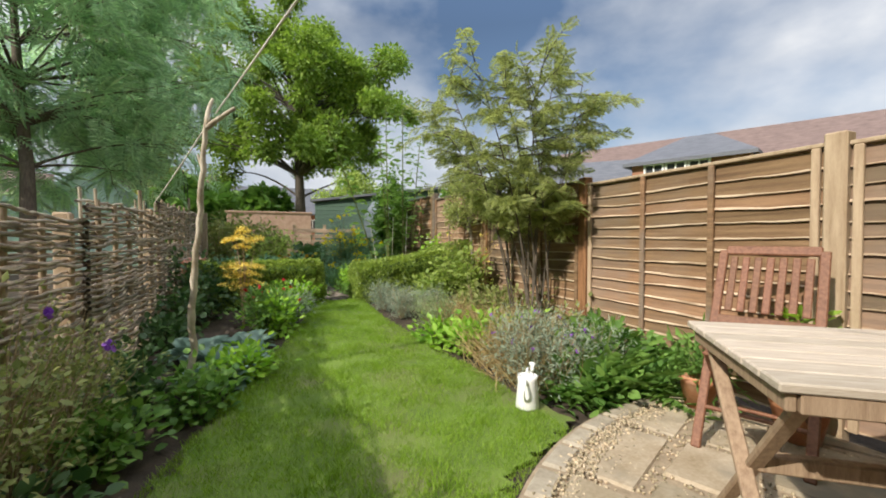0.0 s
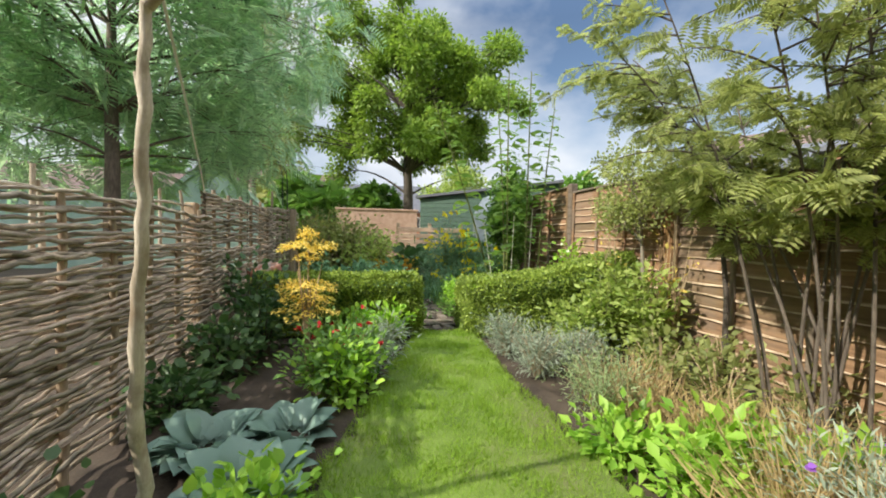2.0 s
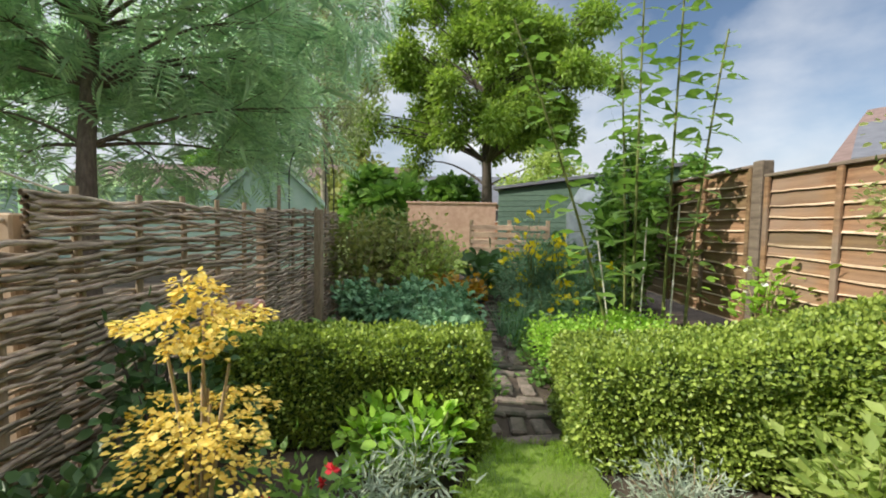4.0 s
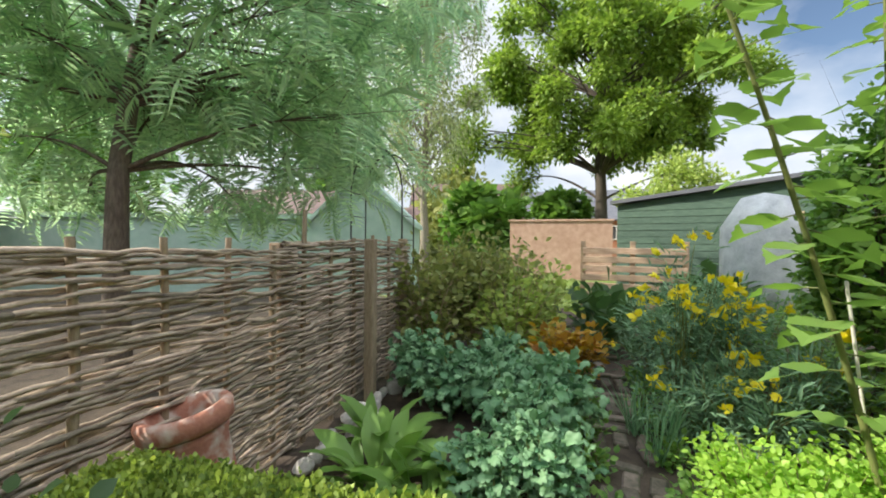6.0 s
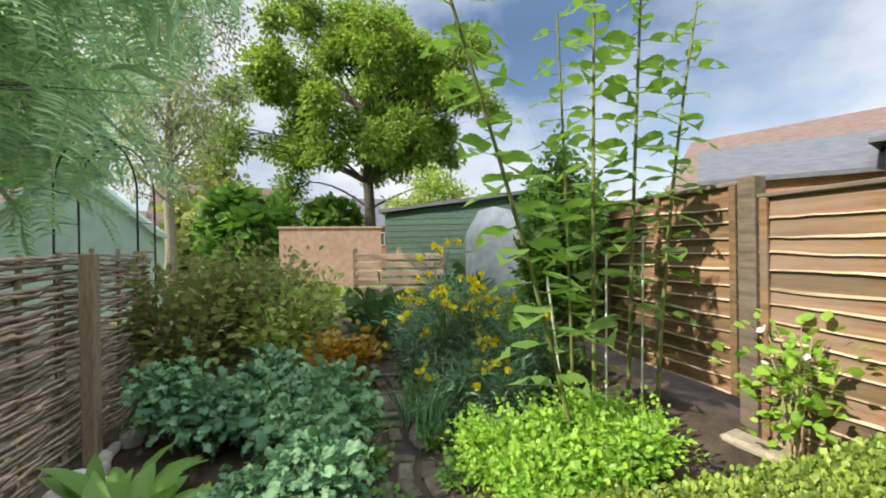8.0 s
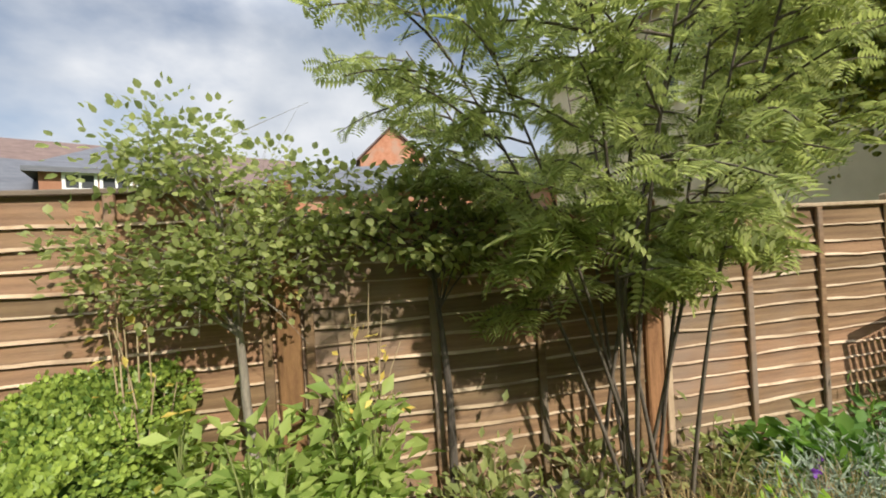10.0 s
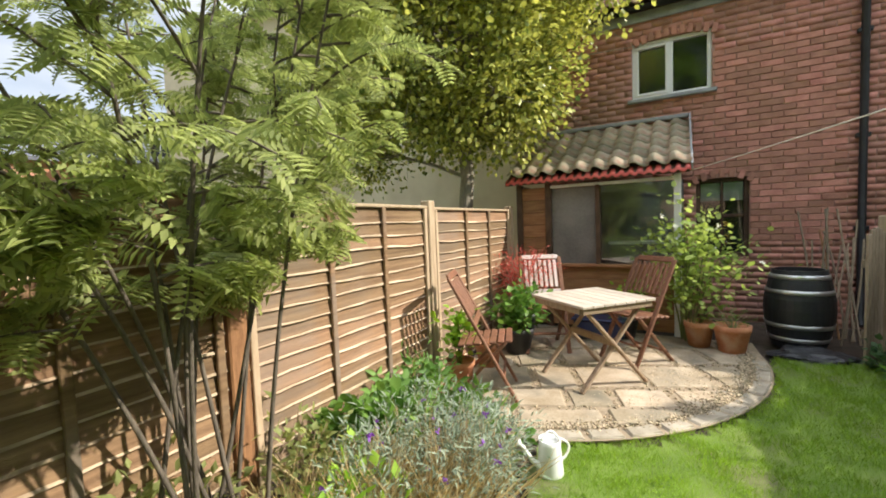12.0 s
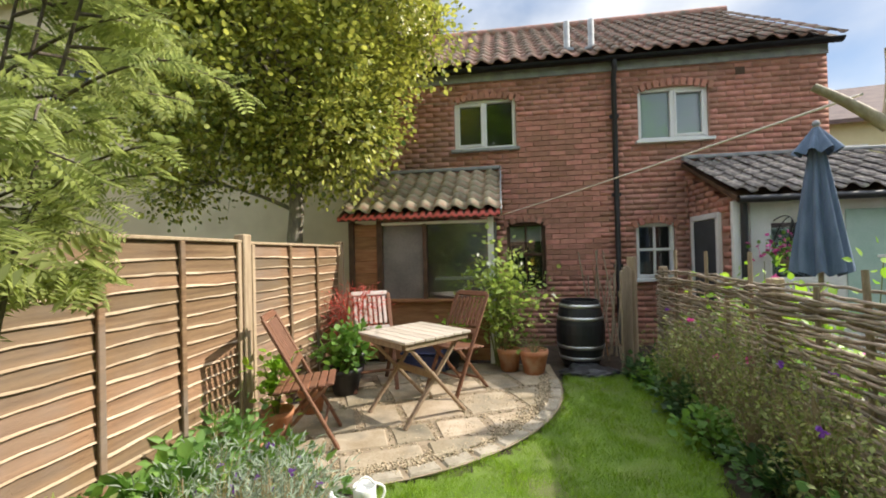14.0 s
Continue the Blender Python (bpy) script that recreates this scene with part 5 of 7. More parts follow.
def crown_tree(name, at, label, category, mat, bark, centre, radii, clumps, per, size, template, seed, trunk_r, fork, spread=0.20, droop=0.0, group="", keep=None, limb=0.3, trunk_lean=(0, 0), twigs=0, flat=1.0):
    """A tree: a tapered trunk, limbs that reach to the clumps of the crown, leaves in uneven clumps with gaps between."""
    r = rng_of(4000 + seed)
    z0 = gz(at[0], at[1]) - 0.1
    tr = thing(name, (at[0], at[1], z0), label, category, group)
    C = []
    tries = 0
    gap = 0.62 * (np.prod(radii) / clumps) ** (1 / 3)
    while len(C) < clumps and tries < 8000:
        tries += 1
        d = r.normal(size=3)
        d /= np.linalg.norm(d)
        q = d * r.uniform(0.25, 1.0) ** 0.45 * np.array(radii) * r.uniform(0.78, 1.14)
        c = np.array(centre) + q
        if keep is not None and not keep(c):
            continue
        if all(np.linalg.norm((c - k)) > gap for k in C):
            C.append(c)
    base = np.array([at[0], at[1], z0])
    top = np.array([at[0] + trunk_lean[0], at[1] + trunk_lean[1], fork])
    apex = np.array([centre[0], centre[1], centre[2] + radii[2] * 0.6])
    tp = np.concatenate([curve(base, (base + top) / 2 + r.normal(0, 0.02 * fork, 3) * (1, 1, 0), top, 8), curve(top, (top + apex) / 2 + r.normal(0, 0.08, 3) * fork * (0.3, 0.3, 0), apex, 8)[1:]])
    rad = np.concatenate([np.linspace(trunk_r * 1.25, trunk_r * 0.85, 8), np.linspace(trunk_r * 0.8, trunk_r * 0.12, 7)])
    part("trunk", tube_mesh("trunk", [(tp - base, rad)], 10), bark, tr)
    limbs, P, D = [], [], []
    for c in C:
        f = np.clip((c[2] - fork) / (apex[2] - fork + 1e-6), 0, 1) * 0.75
        k = 7 + int(f * 7)
        s = tp[min(k, len(tp) - 1)]
        mid = (s + c) / 2 + np.array([0, 0, 0.14 * np.linalg.norm(c - s)]) + r.normal(0, 0.05 * np.linalg.norm(c - s), 3)
        L = curve(s, mid, c, 8)
        r0 = trunk_r * limb * r.uniform(0.7, 1.2) * (1 - 0.5 * f)
        limbs.append((L - base, np.linspace(r0, r0 * 0.18, 8)))
        cs = spread * np.array(radii) * r.uniform(0.75, 1.25) * np.array([1, 1, flat])
        for w in range(5):
            e = c + r.normal(0, 1, 3) * cs * 1.1
            limbs.append((np.array([L[5], (L[5] + e) / 2 + r.normal(0, .05, 3) * cs, e]) - base, np.array([r0 * 0.25, r0 * 0.15, r0 * 0.06])))
        n = int(per * r.uniform(0.7, 1.3))
        o = r.normal(0, 1, (n, 3))
        o *= np.clip(np.abs(r.normal(0.85, 0.35, (n, 1))), 0, 1.35) / (np.linalg.norm(o, axis=1, keepdims=True) + 1e-6)
        P.append(c + o * cs * 1.25)
        D.append(o + r.normal(0, 0.5, (n, 3)) + np.array([0, 0, -droop]))
        for q in P[-1][:twigs]:
            limbs.append((np.array([c, (c + q) / 2 + (0, 0, 0.02), q]) - base, np.array([r0 * 0.16, r0 * 0.10, r0 * 0.06])))
    part("branchwork", tube_mesh("branchwork", limbs, 5), bark, tr)
    P, D = np.concatenate(P) - base, np.concatenate(D)
    n = len(P)
    U = np.column_stack([r.normal(0, 0.5, n), r.normal(0, 0.5, n), np.ones(n)])
    V, F = scatter(template, P, D, U, size * r.uniform(0.65, 1.2, n))
    part("crown", fast_mesh("crown", V, F), mat, tr)
    return tr


def arching_shrub(name, at, label, category, mat, bark, centre, radii, seed, stems=13, branches=20, leaves=16):
    """Several stems fan from one base; thin side branches arch out of them and carry pinnate leaves, larger low down."""
    r = rng_of(4500 + seed)
    base = np.array([at[0], at[1], gz(*at) - 0.05])
    sh = thing(name, tuple(base), label, category)
    wood, P, D, S = [], [], [], []
    for i in range(stems):
        a = 2 * PI * (i + r.uniform(-0.3, 0.3)) / stems
        e = r.uniform(0.25, 1.08)
        tip = np.array(centre) + np.array(radii) * (math.cos(a) * math.sin(e), math.sin(a) * math.sin(e), math.cos(e)) * r.uniform(0.85, 1.08)
        root = base + (*r.normal(0, 0.09, 2), 0)
        mid = root + (tip - root) * (0.30, 0.30, 0.58) + r.normal(0, 0.10, 3)
        C = curve(root, mid, tip, 16)
        wood.append((C - base, np.linspace(0.0105, 0.003, 16)))
        for k in range(branches):
            t = 0.36 + 0.64 * (k + r.uniform(0, 1)) / branches
            o = np.array([np.interp(t, np.linspace(0, 1, 16), C[:, m]) for m in range(3)])
            b = a + r.normal(0, 1.0)
            reach = r.uniform(0.20, 0.46) * (1.15 if t > 0.6 else 0.85)
            d = np.array([math.cos(b), math.sin(b), r.uniform(-0.15, 0.65)])
            end = o + d * reach + (0, 0, -0.10 * reach)
            B = curve(o, o + d * reach * 0.55 + (0, 0, 0.10 * reach), end, 8)
            if any((q[0] > 2.72 and q[2] < 1.60) or q[2] < 0.92 + 0.5 * max(0.0, 2.5 - q[0]) for q in B) or (B[-1][2] < 1.35 and r.random() < 0.5):
                continue
            wood.append((B - base, np.linspace(0.0055, 0.002, 8)))
            for m in range(leaves):
                u = 0.12 + 0.88 * (m + 0.5) / leaves
                q = np.array([np.interp(u, np.linspace(0, 1, 8), B[:, c]) for c in range(3)])
                side = np.cross(d, (0, 0, 1.0)) * (1 if m % 2 else -1)
                P.append(q)
                D.append(0.55 * d + 0.8 * side + (0, 0, -0.25) + r.normal(0, 0.38, 3))
                S.append(r.uniform(0.060, 0.098) * (1.55 if q[2] < 1.4 else 1.0))
    part("branchwork", tube_mesh("branchwork", wood, 5), bark, sh)
    P, D, S = np.array(P) - base, np.array(D), np.array(S)
    n = len(P)
    U = np.column_stack([r.normal(0, 0.8, n), r.normal(0, 0.8, n), np.ones(n)])
    V, F = scatter(T_ROWAN, P, D, U, S)
    part("crown", fast_mesh("crown", V, F), mat, sh)
    return sh


def hedge(name, x0, x1, y0, y1, h0, h1, label, seed, skew=0.0):
    """A clipped box hedge: short twigs inside round a dark box painted as inner shade, small leaves thick on its faces,
    rounded shoulders.
    """
    r = rng_of(5000 + seed)
    g = 0.19
    p = thing(name, (0, 0, 0), label, "hedge", "clipped box hedges")
    n = int(34000 * (x1 - x0))
    u = r.uniform(0, 1, (n, 3))
    s = r.integers(0, 10, n)
    hx = h0 + (h1 - h0) * u[:, 0] ** 1.6
    yf, yb = y0 - skew * u[:, 0], y1 - skew * u[:, 0]
    x, y, z = x0 + (x1 - x0) * u[:, 0], yf + (yb - yf) * u[:, 1], g + hx * u[:, 2]
    N = np.zeros((n, 3))
    top, front, back, ea, eb = s < 4, (s >= 4) & (s < 7), s == 7, s == 8, s == 9
    z = np.where(top, g + hx, z)
    y = np.where(front, yf, np.where(back, yb, y))
    x = np.where(ea, x0, np.where(eb, x1, x))
    y, z = np.where(ea, y0 + (y1 - y0) * u[:, 1], np.where(eb, y + skew * (u[:, 0] - 1), y)), np.where(ea, g + h0 * u[:, 2], np.where(eb, g + h1 * u[:, 2], z))
    N[top, 2], N[front, 1], N[back, 1], N[ea, 0], N[eb, 0] = 1, -1, 1, -1, 1
    lump = np.array([noise.noise(Vector((a * 7, b * 7, c * 7))) for a, b, c in zip(x, y, z)])[:, None] * 0.035
    q = np.column_stack([x, y, z]) + N * (lump + r.normal(0, 0.014, (n, 1)))
    cz = np.clip((q[:, 2] - (g + hx - 0.07)) / 0.07, 0, 1)
    cy = (yf + yb) / 2
    q[:, 1] = cy + (q[:, 1] - cy) * (1 - 0.12 * cz)
    D = N + unit(r, n) * 0.8 + (0, 0, 0.25)
    V, F = scatter(LEAF_ROUND, q, D, unit(r, n) + N, r.uniform(0.013, 0.025, n))
    part("leaves", fast_mesh("leaves", V, F), LEAF["box"], p)
    tw = []
    for k in range(int(150 * (x1 - x0))):
        bx, by = r.uniform(x0 + .05, x1 - .05), r.uniform(y0 + .08, y1 - .08)
        by -= skew * (bx - x0) / (x1 - x0)
        t = np.array([bx + r.normal(0, .06), by + r.normal(0, .06), g + h0 * r.uniform(0.5, 0.92)])
        tw.append((np.array([(bx, by, g - 0.02), (bx, by, g + 0.2), t]), np.array([0.008, 0.006, 0.003])))
    part("inner_growth", tube_mesh("inner_growth", tw, 4), M["bark"], p)
    # added solid box, its dark leaf colour stands in for shade between the leaves
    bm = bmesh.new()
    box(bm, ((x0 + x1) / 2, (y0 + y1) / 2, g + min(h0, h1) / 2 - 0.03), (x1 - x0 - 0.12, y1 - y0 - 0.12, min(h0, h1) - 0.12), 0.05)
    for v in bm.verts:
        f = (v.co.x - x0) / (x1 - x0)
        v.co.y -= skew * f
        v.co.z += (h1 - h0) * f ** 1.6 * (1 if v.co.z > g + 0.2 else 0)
    part("shade_core", bm, LEAF["dark"], p)


# ---------------------------------------------------------------- trees and large shrubs
crown_tree("tree", (2.48, 28.0), "tall round-crowned broadleaf tree beyond the shed, full leaf", "tree", LEAF["walnut"], M["bark"], (2.3, 28.0, 9.4), (7.5, 5.4, 6.1), 118, 620, 0.28, LEAF_SIMPLE, 1, 0.34, 3.6, 0.088, 0.2, keep=lambda c: c[2] > 4.9 and noise.noise(Vector(c) * 0.30) > -0.10 and not (abs(c[0] - 6.2) < 1.2 and c[2] > 12.0))
crown_tree("mimosa_tree", (-2.52, 7.0), "feathery blue-green mimosa tree leaning over the wattle fence", "tree", LEAF["acacia"], M["bark_mid"], (-3.1, 8.2, 4.3), (2.7, 3.0, 2.7), 84, 62, 0.34, T_MIMOSA, 2, 0.085, 1.9, 0.165, 0.3, keep=lambda c: c[2] > 1.62 and not (c[0] > -1.1 and c[1] < 6.4), limb=0.34, twigs=7, flat=0.55)
crown_tree("birch_tree", (-4.6, 20.0), "tall weeping silver birch with thin grey-green foliage", "tree", LEAF["birch"], M["bark_pale"], (-4.5, 20.0, 8.0), (2.2, 2.2, 5.0), 60, 240, 0.16, LEAF_SIMPLE, 4, 0.16, 3.0, 0.20, 1.6)
crown_tree("holly_tree", (3.42, -0.85), "variegated yellow-green holly tree behind the fence corner", "tree", LEAF["holly"], M["bark_pale"], (3.70, -0.80, 3.75), (1.90, 1.45, 1.85), 92, 860, 0.064, LEAF_ROUND, 5, 0.10, 1.9, 0.19, 0.1, keep=lambda c: not (c[0] < 2.45 and c[2] < 2.75) and c[2] > 2.25, limb=0.42)
arching_shrub("rowan_bush", (2.56, 3.20), "large arching rowan shrub with feathery leaves against the fence", "shrub", LEAF["rowan"], M["bark_mid"], (2.34, 3.22, 1.72), (1.0, 1.14, 0.86), 6)
crown_tree("tree", (5.4, -7.5), "leafy tree top showing above the cottage roof", "tree", LEAF["olive"], M["bark"], (-4.6, -11.0, 6.6), (2.0, 1.6, 1.6), 26, 300, 0.22, LEAF_ROUND, 7, 0.2, 3.0, 0.22)
crown_tree("yellow_shrub", (3.4, 15.6), "yellowing shrub behind the green shed", "shrub", LEAF["lime"], M["bark"], (3.2, 15.6, 2.5), (1.1, 0.8, 0.8), 22, 160, 0.14, LEAF_SIMPLE, 8, 0.05, 1.0, 0.25)
crown_tree("laurel_bush", (2.46, 7.50), "dark glossy evergreen bush by the back fence", "shrub", LEAF["green"], M["bark"], (2.44, 7.52, 1.42), (0.32, 0.38, 0.72), 46, 140, 0.05, LEAF_ROUND, 9, 0.03, 0.8, 0.22)
crown_tree("climbing_rose", (2.70, 4.75), "climbing rose sprawling over the fence, yellowing leaves", "rose", LEAF["rowan"], M["bark_pale"], (2.61, 4.82, 1.50), (0.20, 0.46, 0.36), 30, 130, 0.030, LEAF_ROUND, 10, 0.020, 0.8, 0.26, limb=0.5)
crown_tree("ivy_mass", (2.74, 3.95), "dark ivy and rose foliage hanging over the fence", "climber", LEAF["olive"], M["bark"], (2.68, 4.05, 1.46), (0.16, 0.50, 0.22), 24, 80, 0.042, LEAF_ROUND, 11, 0.02, 0.7, 0.26, limb=0.4)
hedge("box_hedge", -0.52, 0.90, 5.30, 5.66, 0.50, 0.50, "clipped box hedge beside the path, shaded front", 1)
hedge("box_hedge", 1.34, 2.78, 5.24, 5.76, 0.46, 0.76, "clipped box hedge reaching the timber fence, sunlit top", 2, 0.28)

# ---------------------------------------------------------------- left border
k = 0
for x, y, s in ((0.02, 3.25, 1.0), (-0.22, 3.55, 0.9), (0.12, 3.62, 0.8), (-0.05, 2.95, 0.8)):
    rosette("hosta", (x, y), "blue-green hosta clump with wide ribbed leaves", "hosta", LEAF["hosta"], 54, 0.195 * s, 10 + k, T_BROAD, 0.55, "hostas in the shaded border", split=True)
    k += 1
for x, y, h, m in ((-0.10, 2.55, 0.24, "green"), (0.10, 3.02, 0.22, "lush"), (-0.42, 2.15, 0.30, "green"), (-0.50, 1.55, 0.28, "dark"), (-0.45, 1.0, 0.26, "green"), (0.32, 4.02, 0.34, "lush"), (-0.40, 2.75, 0.34, "dark"), (-0.5, 0.45, 0.3, "dark"), (-0.52, -0.1, 0.28, "green"), (-0.5, -0.5, 0.25, "dark")):
    shrub("border_plant", (x, y), "low leafy green perennial spreading onto the lawn edge", "perennial", LEAF[m], M["stem"], 12, h, 0.20, 420, 0.055, LEAF_ROUND, 20 + k, "perennials in the shaded border", 0.1, 0.07)
    k += 1
for x, y, h, fl in ((-0.55, 1.25, 0.95, "bloom_pink"), (-0.56, 1.75, 0.85, "bloom_purple"), (-0.55, 0.75, 1.0, "bloom_pink"), (-0.56, 0.15, 0.75, "bloom_purple"), (-0.58, 2.25, 0.70, "bloom_purple")):
    shrub("wispy_shrub", (x, y), "thin dry-stemmed shrub with a few flowers against the wattle", "shrub", LEAF["olive"], M["dry_stem"], 60, h * 1.05, 0.28, 1800, 0.03, LEAF_SIMPLE, 40 + k, "wispy plants along the wattle", 0.2, 0.06, (fl, 2, 0.028, 7), 0.003)
    k += 1
for x, y, h, r_ in ((-0.98, 0.6, 1.25, 0.25), (-1.0, 1.3, 1.35, 0.3), (-1.05, -0.3, 1.25, 0.3), (-1.0, 2.0, 1.2, 0.25)):
    shrub("sweet_pea", (x, y), "tall pink-flowered plant behind the wattle fence", "plant", LEAF["lush"], M["stem"], 14, h, r_, 420, 0.06, LEAF_ROUND, 60 + k, "flowers beyond the wattle", 0.4, 0.07, ("bloom_pink", 3, 0.035, 6))
    k += 1
# the yellow tiered plant
yl = thing("yellow_shrub", (0.05, 4.50, gz(.05, 4.50) - 0.02), "golden tiered shrub in flat layers beside the hedge", "shrub")
r = rng_of(70)
paths, P = [], []
for i in range(10):
    a, q, h = r.uniform(0, 2 * PI), r.uniform(0.02, 0.13), r.uniform(0.55, 0.95)
    paths.append((curve((0, 0, 0), (q * .3 * math.cos(a), q * .3 * math.sin(a), h * .6), (q * math.cos(a), q * math.sin(a), h), 8), np.linspace(0.008, 0.004, 8)))
for z, rad, n in ((0.95, 0.07, 170), (0.865, 0.19, 820), (0.79, 0.10, 180), (0.60, 0.20, 620), (0.52, 0.17, 420), (0.43, 0.22, 420)):
    a, q = r.uniform(0, 2 * PI, n), rad * np.sqrt(r.uniform(0, 1, n))
    P.append(np.column_stack([q * np.cos(a), q * np.sin(a), z + 0.018 * np.sin(3 * a + z * 9) + 0.012 * np.sin(7 * a) - 0.03 * (q / rad) ** 2 + r.normal(0, 0.005, n)]))
P = np.concatenate(P)
part("stem_growth", tube_mesh("stem_growth", paths, 5), M["dry_stem"], yl)
V, F = scatter(LEAF_ROUND, P, np.column_stack([P[:, 0], P[:, 1], np.full(len(P), -0.03)]) + r.normal(0, .06, (len(P), 3)), np.tile([0, 0, 1.0], (len(P), 1)) + r.normal(0, .2, (len(P), 3)), r.uniform(0.012, 0.024, len(P)))
part("leaves", fast_mesh("leaves", V, F), LEAF["yellow"], yl)
for x, y, h in ((0.24, 4.05, 0.46), (0.40, 4.22, 0.36), (0.30, 4.58, 0.38)):
    shrub("dahlia", (x, y), "bushy dahlia with dark red flowers", "dahlia", LEAF["green"], M["stem"], 16, h, 0.17, 620, 0.052, LEAF_SIMPLE, 80 + k, "dahlias in the border", 0.15, 0.07, ("bloom_red", 6, 0.026, 8))
    k += 1
for x, y in ((0.50, 4.72), (0.58, 4.98), (0.42, 4.42)):
    shrub("silver_plant", (x, y), "grey-leaved edging plant along the lawn", "perennial", LEAF["grey"], M["stem"], 14, 0.24, 0.16, 420, 0.07, LEAF_NARROW, 90 + k, "grey edging plants", 0.1, 0.06)
    k += 1
for x, y in ((0.66, 5.16), (0.45, 5.14)):
    shrub("ivy_clump", (x, y), "fresh green trailing plant at the foot of the hedge", "perennial", LEAF["lush"], M["stem"], 12, 0.30, 0.16, 340, 0.06, LEAF_ROUND, 100 + k, "", 0.1, 0.06)
    k += 1
for x, y, h in ((-0.5, 5.1, 0.75), (-0.52, 3.9, 0.26), (-0.46, 4.45, 0.34), (-0.3, 4.85, 0.5)):
    shrub("dark_shrub", (x, y), "dark evergreen shrub in the shade of the wattle", "shrub", LEAF["dark"], M["bark"], 12, h, 0.18, 420, 0.06, LEAF_ROUND, 105 + k, "", 0.1, 0.09)
    k += 1

# ---------------------------------------------------------------- right border
for x, y, s in ((2.12, 1.98, 0.85), (2.36, 2.30, 1.0), (2.55, 2.25, 1.1)):
    shrub("border_plant", (x, y), "leafy green perennial at the edge of the patio", "perennial", LEAF["green"], M["stem"], 16, 0.32 * s, 0.22, 480, 0.08, LEAF_ROUND, 120 + k, "perennials by the patio", 0.1, 0.08)
    k += 1
for x, y in ((2.42, 1.98), (2.62, 2.05), (2.25, 2.05)):
    rosette("fern", (x, y), "arching green fern by the patio edge", "fern", LEAF["green"], 34, 0.42, 130 + k, T_FROND, 0.75, "ferns by the patio")
    k += 1
for x, y, n in ((1.98, 2.36, 260), (2.05, 2.72, 320), (1.92, 2.62, 260), (2.2, 2.95, 240)):
    grass_tuft("dry_grass", (x, y), "tangled straw-coloured seed heads leaning over the lawn", "grasses", LEAF["straw"], int(1.7 * n), 0.42, 140 + k, 0.12, 0.65, "dry grasses in the border")
    k += 1
for x, y in ((1.92, 2.48), (2.12, 2.75), (2.22, 2.45), (2.28, 2.15), (1.96, 2.14), (1.84, 2.34)):
    shrub("lavender", (x, y), "grey-green lavender gone over, few purple heads", "lavender", LEAF["grey"], M["dry_stem"], 34, 0.44, 0.24, 1300, 0.05, LEAF_NARROW, 150 + k, "lavenders in the border", 0.1, 0.07, ("bloom_purple", 5, 0.022, 4), 0.003)
    k += 1
for x, y, h in ((1.78, 3.00, 0.26), (2.00, 3.12, 0.30), (1.62, 3.32, 0.20), (2.18, 2.86, 0.30)):
    shrub("leafy_clump", (x, y), "fresh yellow-green leafy clump at the lawn edge", "perennial", LEAF["lush"], M["stem"], 14, h, 0.18, 360, 0.075, LEAF_SIMPLE, 160 + k, "leafy clumps at the lawn edge", 0.1, 0.06)
    k += 1
for x, y, h, sp in ((1.76, 3.74, 0.40, 0.27), (1.60, 4.28, 0.38, 0.20), (1.52, 4.72, 0.36, 0.19), (1.95, 4.35, 0.30, 0.20)):
    shrub("santolina", (x, y), "rounded silver-grey cotton lavender bush" if k % 2 else "rounded pale green feathery bush", "shrub", LEAF["grey"] if h < 0.39 else LEAF["pale"], M["dry_stem"], 44, h, sp, 2200, 0.038, LEAF_NARROW, 170 + k, "silver bushes in the border", 0.1, 0.05, None, 0.003)
    k += 1
for x, y, h in ((2.30, 4.62, 0.72), (2.48, 4.32, 0.85), (2.52, 4.92, 0.66), (2.12, 4.70, 0.42)):
    shrub("tall_perennial", (x, y), "upright yellow-green leafy perennial stems", "perennial", LEAF["lime"], M["stem"], 24, h, 0.17, 760, 0.075, LEAF_SIMPLE, 180 + k, "tall perennials before the hedge", 0.1, 0.06, None)
    k += 1
for x, y in ((2.35, 3.55), (2.6, 3.3), (2.3, 3.95), (2.6, 2.7), (2.62, 3.8)):
    shrub("understorey_plant", (x, y), "low straggling greenery under the rowan", "perennial", LEAF["rowan"], M["dry_stem"], 14, 0.42, 0.22, 300, 0.06, LEAF_SIMPLE, 190 + k, "greenery under the rowan", 0.15, 0.07)
    k += 1
for x, y in ((2.05, 3.3), (2.0, 3.75), (2.3, 3.15)):
    grass_tuft("dry_grass", (x, y), "short dry grass stems on bare soil", "grasses", LEAF["straw"], 420, 0.34, 200 + k, 0.10, 0.5, "dry grasses in the border")
    k += 1

# ---------------------------------------------------------------- vegetable plot beyond the hedge
for x, y, s in ((0.60, 6.95, 1.0), (0.45, 7.35, 1.0), (0.72, 7.25, 1.0), (0.28, 7.7, 1.0), (0.05, 7.45, 0.9), (-0.25, 7.65, 1.0), (0.72, 6.52, 0.8), (0.50, 6.42, 0.7)):
    shrub("kale", (x, y), "blue-green curly kale plant with frilled leaves", "kale", LEAF["kale"], M["stem"], 16, 0.50 * s, 0.22 * s, 420, 0.080 * s, T_KALE, 210 + k, "kale plants in the plot", 0.35, 0.06, None, 0.009)
    k += 1
for x, y, s in ((-0.08, 6.45, 1.0), (0.18, 6.36, 0.9), (-0.18, 6.80, 0.9), (0.30, 6.62, 0.8)):
    rosette("chard", (x, y), "bright green chard with long paddle leaves", "chard", LEAF["green"], 26, 0.34 * s, 230 + k, T_LONG, 0.8, "chard plants in the plot", split=True)
    k += 1
